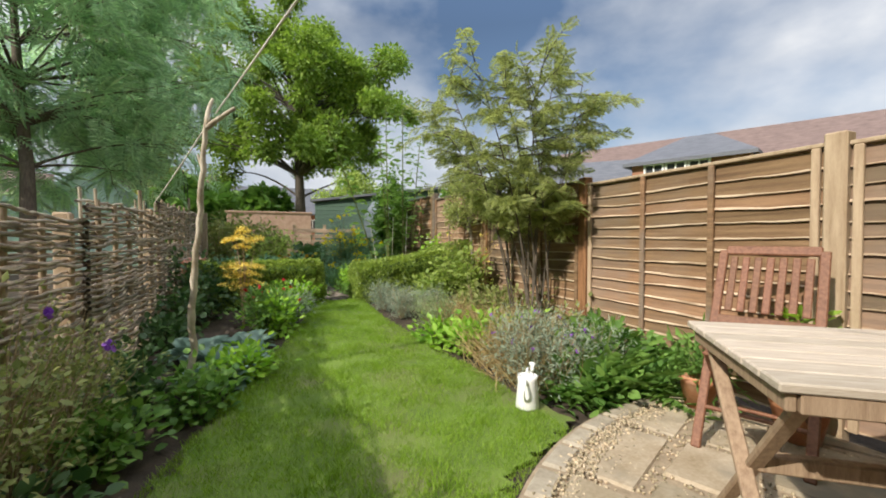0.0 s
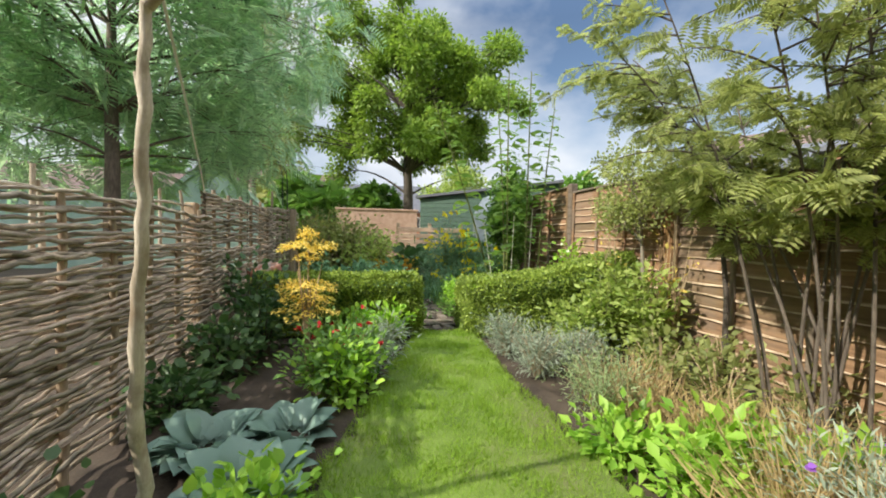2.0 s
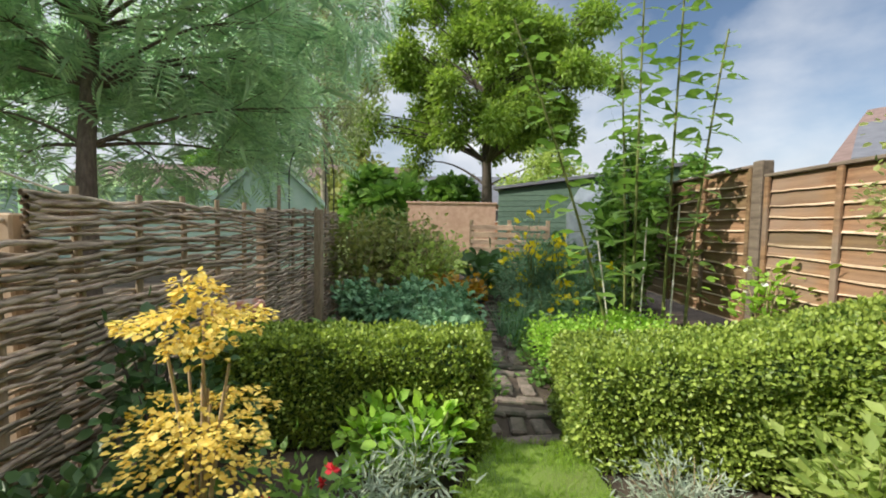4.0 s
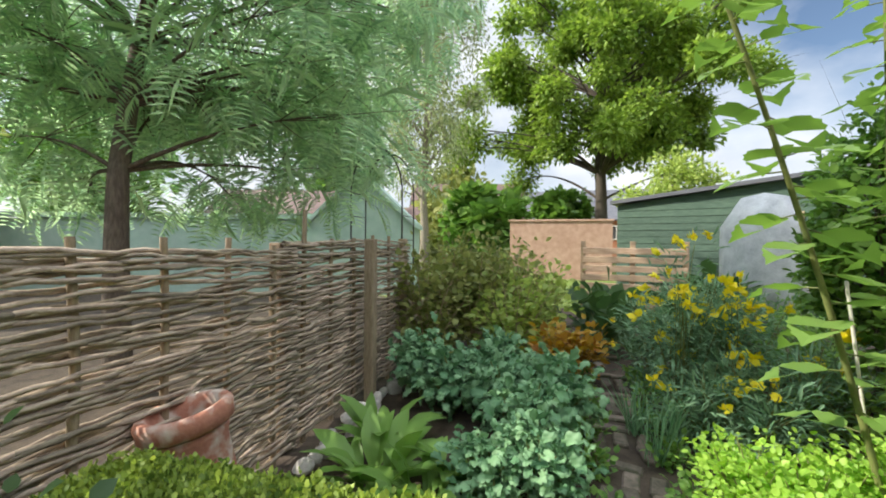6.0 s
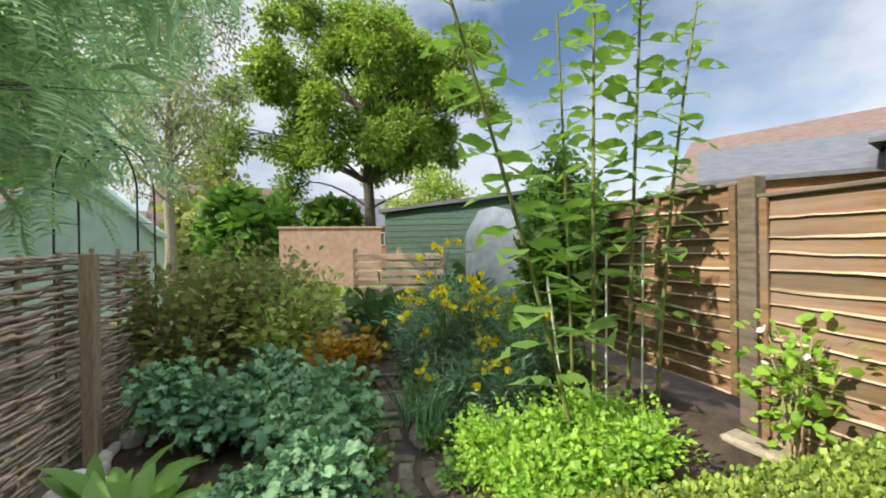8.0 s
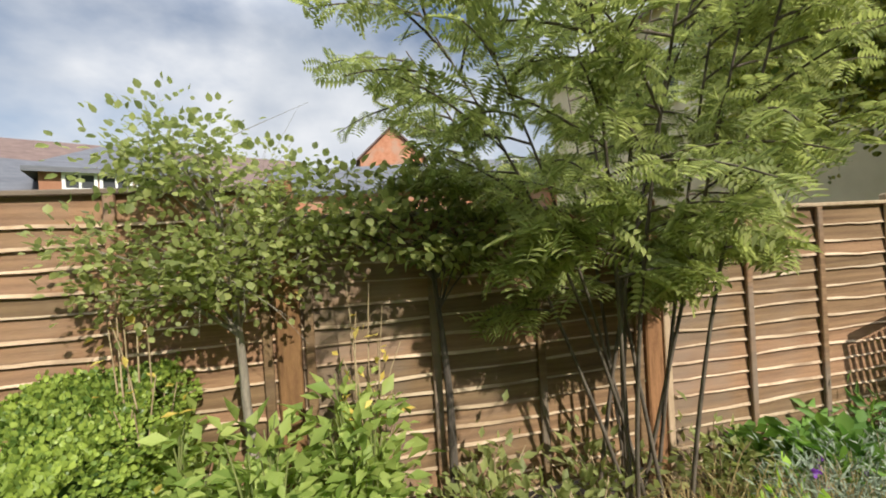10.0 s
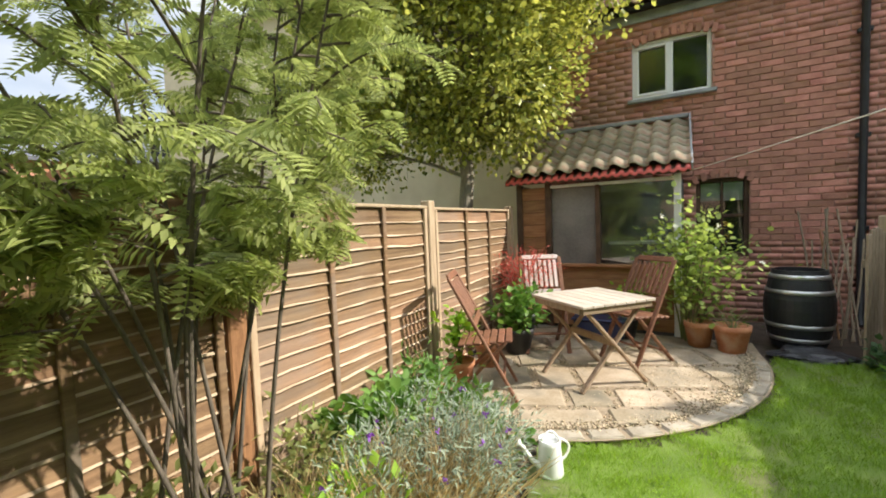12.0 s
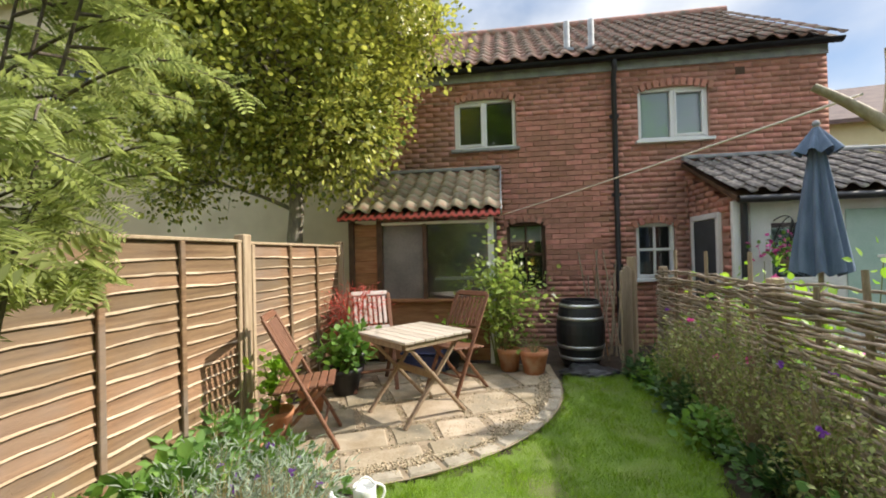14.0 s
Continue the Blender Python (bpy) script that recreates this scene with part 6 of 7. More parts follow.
for x, y in ((1.66, 6.42), (1.88, 6.26), (2.10, 6.34), (1.82, 6.60), (1.52, 6.60), (2.04, 6.58), (1.60, 6.22)):
    shrub("parsley", (x, y), "bright green bushy parsley in full leaf", "parsley", LEAF["lush"], M["stem"], 30, 0.42, 0.20, 2000, 0.030, LEAF_ROUND, 240 + k, "parsley plants in the plot", 0.25, 0.05)
    k += 1
for x, y in ((1.30, 7.15), (1.42, 7.35), (1.22, 7.5)):
    grass_tuft("leek", (x, y), "thin blue-green onion leaves", "onion", LEAF["kale"], 46, 0.42, 250 + k, 0.03, 0.25, "onions in the plot")
    k += 1
for x, y, h in ((-0.10, 8.9, 1.25), (0.25, 9.1, 1.15), (-0.40, 9.0, 1.35), (0.0, 9.7, 1.3), (0.55, 9.3, 1.0), (-0.45, 8.35, 1.15), (0.35, 8.55, 0.95)):
    shrub("raspberry_cane", (x, y), "dense raspberry canes with yellowing leaves", "raspberry", LEAF["lime"] if h < 1.1 else LEAF["olive"], M["dry_stem"], 26, h * 1.05, 0.40, 980, 0.072, LEAF_ROUND, 260 + k, "raspberry canes", 0.1, 0.10)
    k += 1
for x, y in ((0.88, 8.45), (0.7, 8.35)):
    shrub("autumn_bush", (x, y), "small bush turning orange and yellow", "shrub", LEAF["autumn"], M["dry_stem"], 14, 0.55, 0.18, 340, 0.08, LEAF_ROUND, 270 + k, "", 0.1, 0.07)
    k += 1
for x, y, h in ((1.55, 7.80, 1.20), (1.68, 8.05, 0.95), (1.88, 7.75, 1.02), (1.50, 8.5, 0.80), (2.1, 8.7, 0.9), (1.78, 7.30, 0.55), (2.08, 7.45, 0.6), (1.62, 7.45, 0.5)):
    shrub("evening_primrose", (x, y), "tall blue-green leafy plant with yellow flowers", "flowers", LEAF["primrose"], M["stem"], 20, h, 0.30, 1100, 0.085, LEAF_NARROW, 280 + k, "yellow flowering plants", 0.1, 0.08, ("bloom_yellow", 26 if h > 0.9 else 8, 0.055, 6))
    k += 1
for x, y in ((2.45, 7.9), (2.62, 8.5), (2.3, 8.35), (2.75, 9.3), (2.95, 8.8), (3.1, 9.9), (2.25, 7.35)):
    shrub("plot_weed", (x, y), "low green growth on bare soil in the plot", "weed", LEAF["green"], M["stem"], 12, 0.34, 0.24, 320, 0.06, LEAF_SIMPLE, 310 + k, "weeds in the plot", 0.1, 0.08)
    k += 1
for x, y in ((2.0, 9.9), (2.45, 10.2), (1.2, 9.6), (1.3, 10.3)):
    shrub("brassica", (x, y), "broad dark green brassica leaves", "vegetable", LEAF["dark"], M["stem"], 12, 0.6, 0.3, 140, 0.20, LEAF_ROUND, 300 + k, "brassicas at the back", 0.2, 0.12)
    k += 1


def artichoke(at, tip, label, seed, n=30, size=0.17):
    """A tall single stem with big toothed leaves in pairs all the way up."""
    r = rng_of(6000 + seed)
    z0 = gz(*at)
    p = thing("tall_sunflower", (at[0], at[1], z0 - 0.02), label, "tall plant", "tall leafy stems by the fence")
    top = np.array([tip[0] - at[0], tip[1] - at[1], tip[2] - z0])
    P = curve((0, 0, 0), top * (0.35, 0.35, 0.5) + r.normal(0, 0.02, 3), top, 14)
    part("stem", tube_mesh("stem", [(P, np.linspace(0.013, 0.006, 14))], 7), M["stem"], p)
    t = 0.16 + 0.825 * np.linspace(0, 1, n) ** 0.72
    S = np.stack([np.interp(t, np.linspace(0, 1, 14), P[:, j]) for j in range(3)], 1)
    a = np.arange(n) * 2.4 + r.normal(0, 0.3, n)
    D = np.column_stack([np.cos(a), np.sin(a), r.uniform(-0.30, 0.15, n)])
    sz = size * (0.55 + 0.75 * np.sin(PI * np.clip(t * 0.88 + 0.10, 0, 1))) * r.uniform(0.8, 1.15, n)
    petiole = 0.05
    V, F = scatter(T_SERRATE, S + D * petiole, D + (0, 0, -0.12), np.tile([0, 0, 1.0], (n, 1)) + r.normal(0, .15, (n, 3)), sz)
    leaf_parts(V, F, n, len(T_SERRATE[0]), len(T_SERRATE[1]), LEAF["toothed"], p)
    pet = [(np.array([s, s + d * petiole * 1.1]), 0.003) for s, d in zip(S, D)]
    part("stalk_growth", tube_mesh("stalk_growth", pet, 4), M["stem"], p)
    return p


artichoke((1.98, 6.55), (1.08, 6.02, 2.55), "leaning tall stem with large toothed leaves", 1, 40, 0.160)
artichoke((2.16, 6.70), (2.04, 6.45, 3.10), "tall upright stem with large toothed leaves", 2, 40, 0.160)
artichoke((2.42, 6.76), (2.32, 6.45, 3.10), "tall upright stem with large toothed leaves", 3, 40, 0.160)
artichoke((2.24, 7.05), (2.02, 6.80, 2.75), "slender upright stem with large toothed leaves", 4, 32, 0.150)
artichoke((2.54, 6.66), (2.62, 6.43, 2.68), "slender upright stem with toothed leaves by the post", 5, 34, 0.135)
for a, b in (((2.04, 6.74), (1.80, 6.55, 1.25)), ((2.16, 6.60), (2.22, 6.66, 1.35)), ((2.40, 6.62), (2.46, 6.66, 1.45))):
    cn = tube_mesh("cane", [(np.array([(a[0], a[1], gz(*a) - 0.1), b]), 0.006)], 6)
    tagged(part("bamboo_cane", cn, M["rope"]), "thin pale bamboo cane pushed into the soil", "cane", "canes in the plot")
shrub("wall_climber", (2.66, 6.02, 0.30), "small yellow-green climber trained on the fence", "climber", LEAF["lush"], M["dry_stem"], 9, 0.90, 0.11, 240, 0.055, LEAF_ROUND, 320, "", 0.35, 0.07, ("bloom_white", 3, 0.03, 6))
for i, (x, y) in enumerate(((2.62, 4.30), (2.60, 5.05))):
    shrub("bamboo_clump", (x, y), "upright thin brown stems against the fence", "canes", LEAF["yellow"], M["dry_stem"], 14, 1.15, 0.16, 60, 0.045, LEAF_SIMPLE, 330 + i, "brown stems by the fence", 0.3, 0.05, None, 0.005)


def make_path():
    p = thing("brick_path", (0, 0, 0), "narrow mossy brick path through the vegetable plot", "path", "", "structure")
    r = random.Random(15)
    me = bpy.data.meshes.new("brick")
    b = one_box((0, 0, 0), (0.17, 0.085, 0.05), 0.010)
    b.to_mesh(me)
    b.free()
    me.materials.append(M["path_brick"])
    y = 5.45
    while y < 10.5:
        cx = 1.11 + 0.02 * math.sin(y)
        for i in (-1, 0, 1):
            if r.random() < 0.75:
                part("brick", me, None, p, m=pose(cx + i * 0.13 + r.uniform(-.01, .01), y, gz(cx, y) + r.uniform(-0.030, -0.012), r.uniform(-3, 3), r.uniform(-3, 3), (0 if int(y * 9) % 2 else 90) + r.uniform(-16, 16)))
        y += 0.16


make_path()
for i in range(12):
    shrub("path_weed", (1.16 + (0.18 if i % 2 else -0.18) + 0.04 * math.sin(i * 3), 6.05 + i * 0.22), "small green weed spilling over the brick path", "weed", LEAF["green"], M["stem"], 8, 0.13, 0.10, 130, 0.04, LEAF_ROUND, 340 + i, "weeds along the path", 0.05, 0.04)

# chimney pot beside the hedge
cp = thing("chimney_pot", (-0.50, 5.90, 0.25), "old terracotta chimney pot, lime-stained rim, standing by the wattle", "chimney pot")
lean = pose(0, 0, 0.02, 6, -9, 0) @ Matrix.Scale(0.88, 4)
part("body", lathe([(0.17, 0.0), (0.165, 0.06), (0.15, 0.10), (0.145, 0.40), (0.155, 0.43), (0.155, 0.458), (0.130, 0.458), (0.12, 0.1)], 32), M["chimney"], cp, m=lean)
part("rim", lathe([(0.128, 0.462), (0.160, 0.462), (0.185, 0.48), (0.190, 0.54), (0.175, 0.56), (0.145, 0.555), (0.128, 0.50), (0.128, 0.462)], 32), M["chimney"], cp, "lime-stained rolled rim", m=lean)
rr = random.Random(9)
for i in range(16):
    bm = bmesh.new()
    bmesh.ops.create_icosphere(bm, subdivisions=2, radius=0.07)
    for v in bm.verts:
        v.co *= 1 + 0.35 * noise.noise(v.co * 9 + Vector((i, 0, 0)))
    s = rr.uniform(0.6, 1.2)
    tagged(part("stone", bm, M["stone"], m=pose(-0.50 + rr.uniform(-.08, .10), 6.5 + i * 0.085, 0.20, rr.uniform(0, 90), 0, rr.uniform(0, 360)) @ Matrix.Diagonal((s, s, 0.6 * s, 1))), "rough grey stone at the foot of the wattle", "stone", "stones edging the plot")


bm = one_box((0, 0, 0), (0.13, 0.26, 0.05), 0.018)
for v in bm.verts:
    v.co += Vector((noise.noise(v.co * 7), noise.noise(v.co * 7 + Vector((4, 0, 0))), 0)) * 0.02
tagged(part("broken_stone", bm, M["edging"], m=pose(2.70, 6.22, gz(2.70, 6.22) - 0.005, 3, -2, 14)), "pale broken stone slab lying at the foot of the fence", "stone")


# ---------------------------------------------------------------- patio furniture
def chair_at(x, y, rz, back, label):
    """Folding slatted chair: crossing legs, slatted seat and back, stretcher."""
    c = thing("folding_chair", (x, y, 0.03), label, "chair", "folding garden chairs", rz=rz)
    w = 0.40
    for s in (-1, 1):
        bm = bmesh.new()
        bar(bm, (s * w / 2, -0.27, 0.0), (s * w / 2, 0.20, 0.90), 0.022, 0.040, 0.005, (1, 0, 0))
        part("back_post", bm, M["teak"], c)
        bm = bmesh.new()
        bar(bm, (s * (w / 2 - 0.03), 0.20, 0.0), (s * (w / 2 - 0.03), -0.20, 0.43), 0.022, 0.038, 0.005, (1, 0, 0))
        part("leg", bm, M["teak"], c)
    for i in range(7):
        part("seat_slat", one_box((0, -0.22 + i * 0.058, 0.435 - 0.006 * i), (w - 0.03, 0.048, 0.018), 0.005), M["teak"], c)
    f = (Vector((0, 0.20, 0.90)) - Vector((0, -0.27, 0))).normalized()
    mid = Vector((0, 0.115, 0.735))
    tilt = math.degrees(math.atan2(0.47, 0.90))
    for i in range(7):
        part("back_slat", one_box((-0.15 + i * 0.05, 0, 0), (0.032, 0.012, 0.30), 0.004), back, c, m=pose(mid.x, mid.y, mid.z, -tilt, 0, 0))
    for z in (0.90, 0.56):
        y_ = -0.27 + z * 0.47 / 0.90
        part("back_rail", one_box((0, 0, 0), (w - 0.02, 0.020, 0.05), 0.006), back, c, m=pose(0, y_, z, -tilt, 0, 0))
    part("stretcher", tube_mesh("stretcher", [(np.array([(-w / 2, 0.11, 0.10), (0, 0.11, 0.10), (w / 2, 0.11, 0.10)]), 0.010)], 8), M["teak"], c)
    part("stretcher", tube_mesh("stretcher", [(np.array([(-w / 2, -0.18, 0.17), (0, -0.18, 0.17), (w / 2, -0.18, 0.17)]), 0.010)], 8), M["teak"], c)
    return c


chair_at(2.37, 1.17, -70, M["teak"], "reddish-brown slatted folding chair beside the fence")
chair_at(2.26, -0.14, 205, M["pale_wood"], "folding chair with a pale slatted back")
chair_at(1.36, -0.08, 142, M["teak"], "dark reddish-brown folding chair by the rose")


def make_table():
    t = thing("folding_table", (1.67, 0.54, 0.03), "square weathered folding hardwood table with crossed legs", "table", rz=50)
    w, d, h = 0.69, 0.66, 0.665
    n = 7
    for i in range(n):
        part("top_slat", one_box((-w / 2 + (i + 0.5) * w / n, 0, h - 0.011), (w / n - 0.004, d, 0.022), 0.004), M["grey_teak"], t)
    for s in (-1, 1):
        part("apron", one_box((0, s * (d / 2 - 0.03), h - 0.045), (w - 0.04, 0.022, 0.045), 0.004), M["leg_wood"], t)
        part("apron", one_box((s * (w / 2 - 0.02), 0, h - 0.045), (0.022, d - 0.085, 0.045), 0.004), M["leg_wood"], t)
    for s in (-1, 1):
        for k in (-1, 1):
            bm = bmesh.new()
            yy = s * (d / 2 - 0.06 - (0.024 if k > 0 else 0))
            bar(bm, (k * 0.30, yy, 0.0), (-k * 0.27, yy, h - 0.05), 0.022, 0.042, 0.005, (0, 1, 0))
            part("leg", bm, M["leg_wood"], t)
    part("stretcher", one_box((0, 0, 0.34), (0.04, d - 0.18, 0.05), 0.005), M["leg_wood"], t)


make_table()


def pot(name, x, y, r, h, label, z=0.03, mat=None):
    p = thing(name, (x, y, z), label, "plant pot", "terracotta pots")
    part("body", lathe([(0.0, 0.0), (r * 0.70, 0.0), (r * 0.96, h * 0.78), (r, h * 0.79), (r * 1.03, h), (r * 0.90, h), (r * 0.86, h * 0.86), (0.0, h * 0.85)], 28), mat or M["terracotta"], p)
    return p


pot("flower_pot", 0.62, -0.62, 0.15, 0.25, "large orange terracotta pot by the barrel")
pot("flower_pot", 0.88, -0.72, 0.13, 0.24, "orange terracotta pot under the rose")
pot("flower_pot", 2.52, 1.58, 0.10, 0.18, "terracotta pot leaning by the fence")
pot("flower_pot", 2.58, 1.12, 0.12, 0.20, "small terracotta pot by the fence post")
pot("flower_pot", 2.55, 0.62, 0.12, 0.22, "small terracotta pot beside the chair")
pot("flower_pot", 2.44, 0.14, 0.16, 0.24, "dark planter holding a green shrub", mat=M["black"])
pot("flower_pot", 2.56, -0.34, 0.16, 0.28, "planter holding a red-leaved maple", mat=M["black"])
pot("flower_pot", 1.55, -0.78, 0.13, 0.24, "planter with bright yellow-green leaves", mat=M["black"])
tb = thing("blue_tub", (1.80, -0.66, 0.03), "dark blue plastic tub on the patio", "tub")
part("body", one_box((0, 0, 0.11), (0.50, 0.28, 0.22), 0.03, None, 2), M["blue_tub"], tb)
part("rim", one_box((0, 0, 0.215), (0.54, 0.32, 0.025), 0.010), M["blue_tub"], tb)
shrub("potted_shrub", (2.44, 0.14, 0.24), "leafy green shrub in a planter", "shrub", LEAF["green"], M["stem"], 14, 0.42, 0.22, 420, 0.075, LEAF_ROUND, 400, "", 0.2, 0.08)
shrub("red_maple", (2.52, -0.30, 0.28), "small red-leaved maple in a planter", "maple", LEAF["red"], M["dry_stem"], 22, 0.80, 0.34, 1700, 0.06, LEAF_NARROW, 401, "", 0.3, 0.07)
shrub("potted_plant", (1.55, -0.78, 0.24), "bright yellow-green plant in a planter", "plant", LEAF["lush"], M["stem"], 12, 0.36, 0.14, 240, 0.06, LEAF_ROUND, 402, "", 0.2, 0.06)
shrub("potted_plant", (2.58, 1.12, 0.18), "yellow-green leafy stems against the fence", "plant", LEAF["lush"], M["stem"], 8, 0.50, 0.12, 150, 0.07, LEAF_ROUND, 403, "", 0.2, 0.05)
shrub("potted_plant", (2.60, 1.62), "spreading grey-green plant by the fence", "plant", LEAF["green"], M["stem"], 14, 0.45, 0.20, 260, 0.08, LEAF_NARROW, 404, "", 0.1, 0.07)
shrub("potted_plant", (2.52, 1.58, 0.16), "small trailing plant in a terracotta pot", "plant", LEAF["green"], M["stem"], 8, 0.20, 0.10, 110, 0.05, LEAF_ROUND, 405, "", 0.2, 0.05)
shrub("potted_plant", (0.62, -0.62, 0.22), "low green plant in a terracotta pot", "plant", LEAF["green"], M["dry_stem"], 12, 0.24, 0.14, 150, 0.05, LEAF_NARROW, 406, "", 0.2, 0.05)
shrub("rose_bush", (0.98, -0.82, 0.05), "loose pale-green rose bush growing by the lean-to", "rose", LEAF["lime"], M["stem"], 24, 1.42, 0.50, 1300, 0.062, LEAF_ROUND, 407, "", 0.25, 0.10, ("bloom_white", 6, 0.035, 6), 0.006, (-0.08, 0.1))


def make_barrel():
    b = thing("barrel", (0.05, -1.10, 0.02), "black oak water barrel with pale metal hoops", "barrel")
    prof = [(0.0, 0.0), (0.205, 0.0), (0.240, 0.12), (0.268, 0.27), (0.274, 0.37), (0.268, 0.47), (0.240, 0.62), (0.210, 0.74), (0.193, 0.74), (0.195, 0.70), (0.0, 0.70)]
    staves = lathe(prof, 30)
    for f in staves.faces:
        f.smooth = False
    part("body", staves, M["black"], b)
    for z in (0.07, 0.20, 0.52, 0.66):
        r0 = float(np.interp(z, [p[1] for p in prof[1:8]], [p[0] for p in prof[1:8]]))
        r1 = float(np.interp(z + 0.04, [p[1] for p in prof[1:8]], [p[0] for p in prof[1:8]]))
        part("hoop", lathe([(r0 + 0.001, z), (r0 + 0.006, z), (r1 + 0.006, z + 0.04), (r1 + 0.001, z + 0.04)], 30), M["steel"], b)


make_barrel()


def make_heap():
    """A low black heap of wet bark at the foot of the barrel."""
    bm = bmesh.new()
    bmesh.ops.create_icosphere(bm, subdivisions=4, radius=1.0)
    for v in bm.verts:
        k = 1 + 0.25 * noise.noise(v.co * 2.2) + 0.10 * noise.noise(v.co * 9)
        v.co = Vector((v.co.x * 0.30 * k, v.co.y * 0.20 * k, max(v.co.z, -0.1) * 0.085 * k))
    ob = part("mulch_mound", bm, M["black"], m=pose(0.02, -0.72, 0.01))
    tagged(ob, "low mound of black wet mulch on the ground before the barrel", "mound")


make_heap()


def make_can():
    c = thing("watering_can", (1.62, 1.98, gz(1.62, 1.98) + 0.012), "small white enamel watering can on the lawn edge", "watering can", rz=45)
    part("body", lathe([(0.0, 0.0), (0.066, 0.0), (0.068, 0.01), (0.055, 0.16), (0.057, 0.185), (0.052, 0.185), (0.050, 0.16), (0.0, 0.15)], 24), M["enamel"], c)
    part("spout", tube_mesh("spout", [(np.array([(0.055, 0, 0.05), (0.10, 0, 0.09), (0.15, 0, 0.17), (0.17, 0, 0.19)]), np.array([0.017, 0.013, 0.010, 0.012]))], 10), M["enamel"], c)
    part("rose", lathe([(0.012, 0.0), (0.024, 0.018), (0.0, 0.020)], 14), M["enamel"], c, m=pose(0.168, 0, 0.187, 0, 45, 0))
    part("handle", tube_mesh("handle", [(curve((-0.055, 0, 0.05), (-0.17, 0, 0.13), (-0.05, 0, 0.18), 12), 0.0065)], 8), M["enamel"], c)
    part("top_handle", tube_mesh("top_handle", [(curve((-0.05, 0, 0.18), (0.0, 0, 0.27), (0.05, 0, 0.18), 12), 0.0055)], 8), M["enamel"], c)


make_can()


def make_gate():
    g = thing("garden_gate", (-0.52, -1.10, 0.0), "weathered vertical-board garden gate standing beside the wattle", "gate", rz=62)
    for i in range(5):
        h = 1.10 + 0.05 * math.sin(i / 4 * PI)
        part("board", one_box((i * 0.10, 0, h / 2), (0.092, 0.02, h), 0.005), M["stake"], g)
    for z in (0.25, 0.85):
        part("ledge", one_box((0.20, -0.02, z), (0.48, 0.022, 0.07), 0.005), M["stake"], g)
    part("post", one_box((-0.10, 0, 0.62), (0.09, 0.09, 1.25), 0.008), M["post"], g)
    st = thing("stick_bundle", (-0.36, -1.62, 0.0), "bundle of sticks and a spade leaning on the wall", "sticks")
    r = rng_of(81)
    for i in range(16):
        a = np.array([r.uniform(-.15, .2), r.uniform(0, .35), 0])
        e = a + (r.uniform(-.25, .1), -0.35 - r.uniform(0, .15), r.uniform(0.9, 1.35))
        part("stick", tube_mesh("stick", [(curve(a, (a + e) / 2 + r.normal(0, .03, 3), e, 6), 0.010)], 5), M["stake"] if i else M["larch"], st)


make_gate()


def make_parasol():
    p = thing("parasol", (-1.78, -0.05, 0.0), "closed blue-grey canvas parasol standing beyond the wattle", "parasol")
    part("pole", tube_mesh("pole", [(np.array([(0, 0, 0), (0, 0, 1.2), (0, 0, 2.36)]), 0.019)], 10), M["grey_teak"], p)
    part("base", lathe([(0.0, 0.0), (0.24, 0.0), (0.24, 0.05), (0.05, 0.09), (0.03, 0.25), (0.0, 0.25)], 24), M["stone"], p)
    V, F = [], []
    nseg, nz = 48, 16
    for i in range(nz):
        t = i / (nz - 1)
        z = 2.28 - t * 1.22
        for j in range(nseg):
            a = 2 * PI * j / nseg
            fold = 0.5 + 0.5 * math.cos(8 * a + 0.5 * math.sin(3 * t))
            rad = 0.028 + t ** 0.9 * (0.085 + 0.105 * fold)
            V.append((rad * math.cos(a + 0.25 * t), rad * math.sin(a + 0.25 * t), z + 0.05 * t * fold))
    for i in range(nz - 1):
        for j in range(nseg):
            F.append((i * nseg + j, (i + 1) * nseg + j, (i + 1) * nseg + (j + 1) % nseg, i * nseg + (j + 1) % nseg))
    canopy = part("canopy", fast_mesh("canopy", V, F, True), M["cloth"], p)
    V, F = [], []
    for i in range(5):
        t = i / 4
        for j in range(nseg):
            a = 2 * PI * j / nseg
            fold = 0.5 + 0.5 * math.cos(8 * a)
            rad = 0.025 + t * (0.10 + 0.055 * fold)
            V.append((rad * math.cos(a), rad * math.sin(a), 2.345 - 0.24 * t + 0.04 * t * fold))
    for i in range(4):
        for j in range(nseg):
            F.append((i * nseg + j, (i + 1) * nseg + j, (i + 1) * nseg + (j + 1) % nseg, i * nseg + (j + 1) % nseg))
    part("vent_cap", fast_mesh("vent_cap", V, F, True), M["cloth"], canopy)
    bm = bmesh.new()
    bmesh.ops.create_uvsphere(bm, u_segments=12, v_segments=8, radius=0.03)
    part("finial", bm, M["lead"], p, m=pose(0, 0, 2.375))


make_parasol()


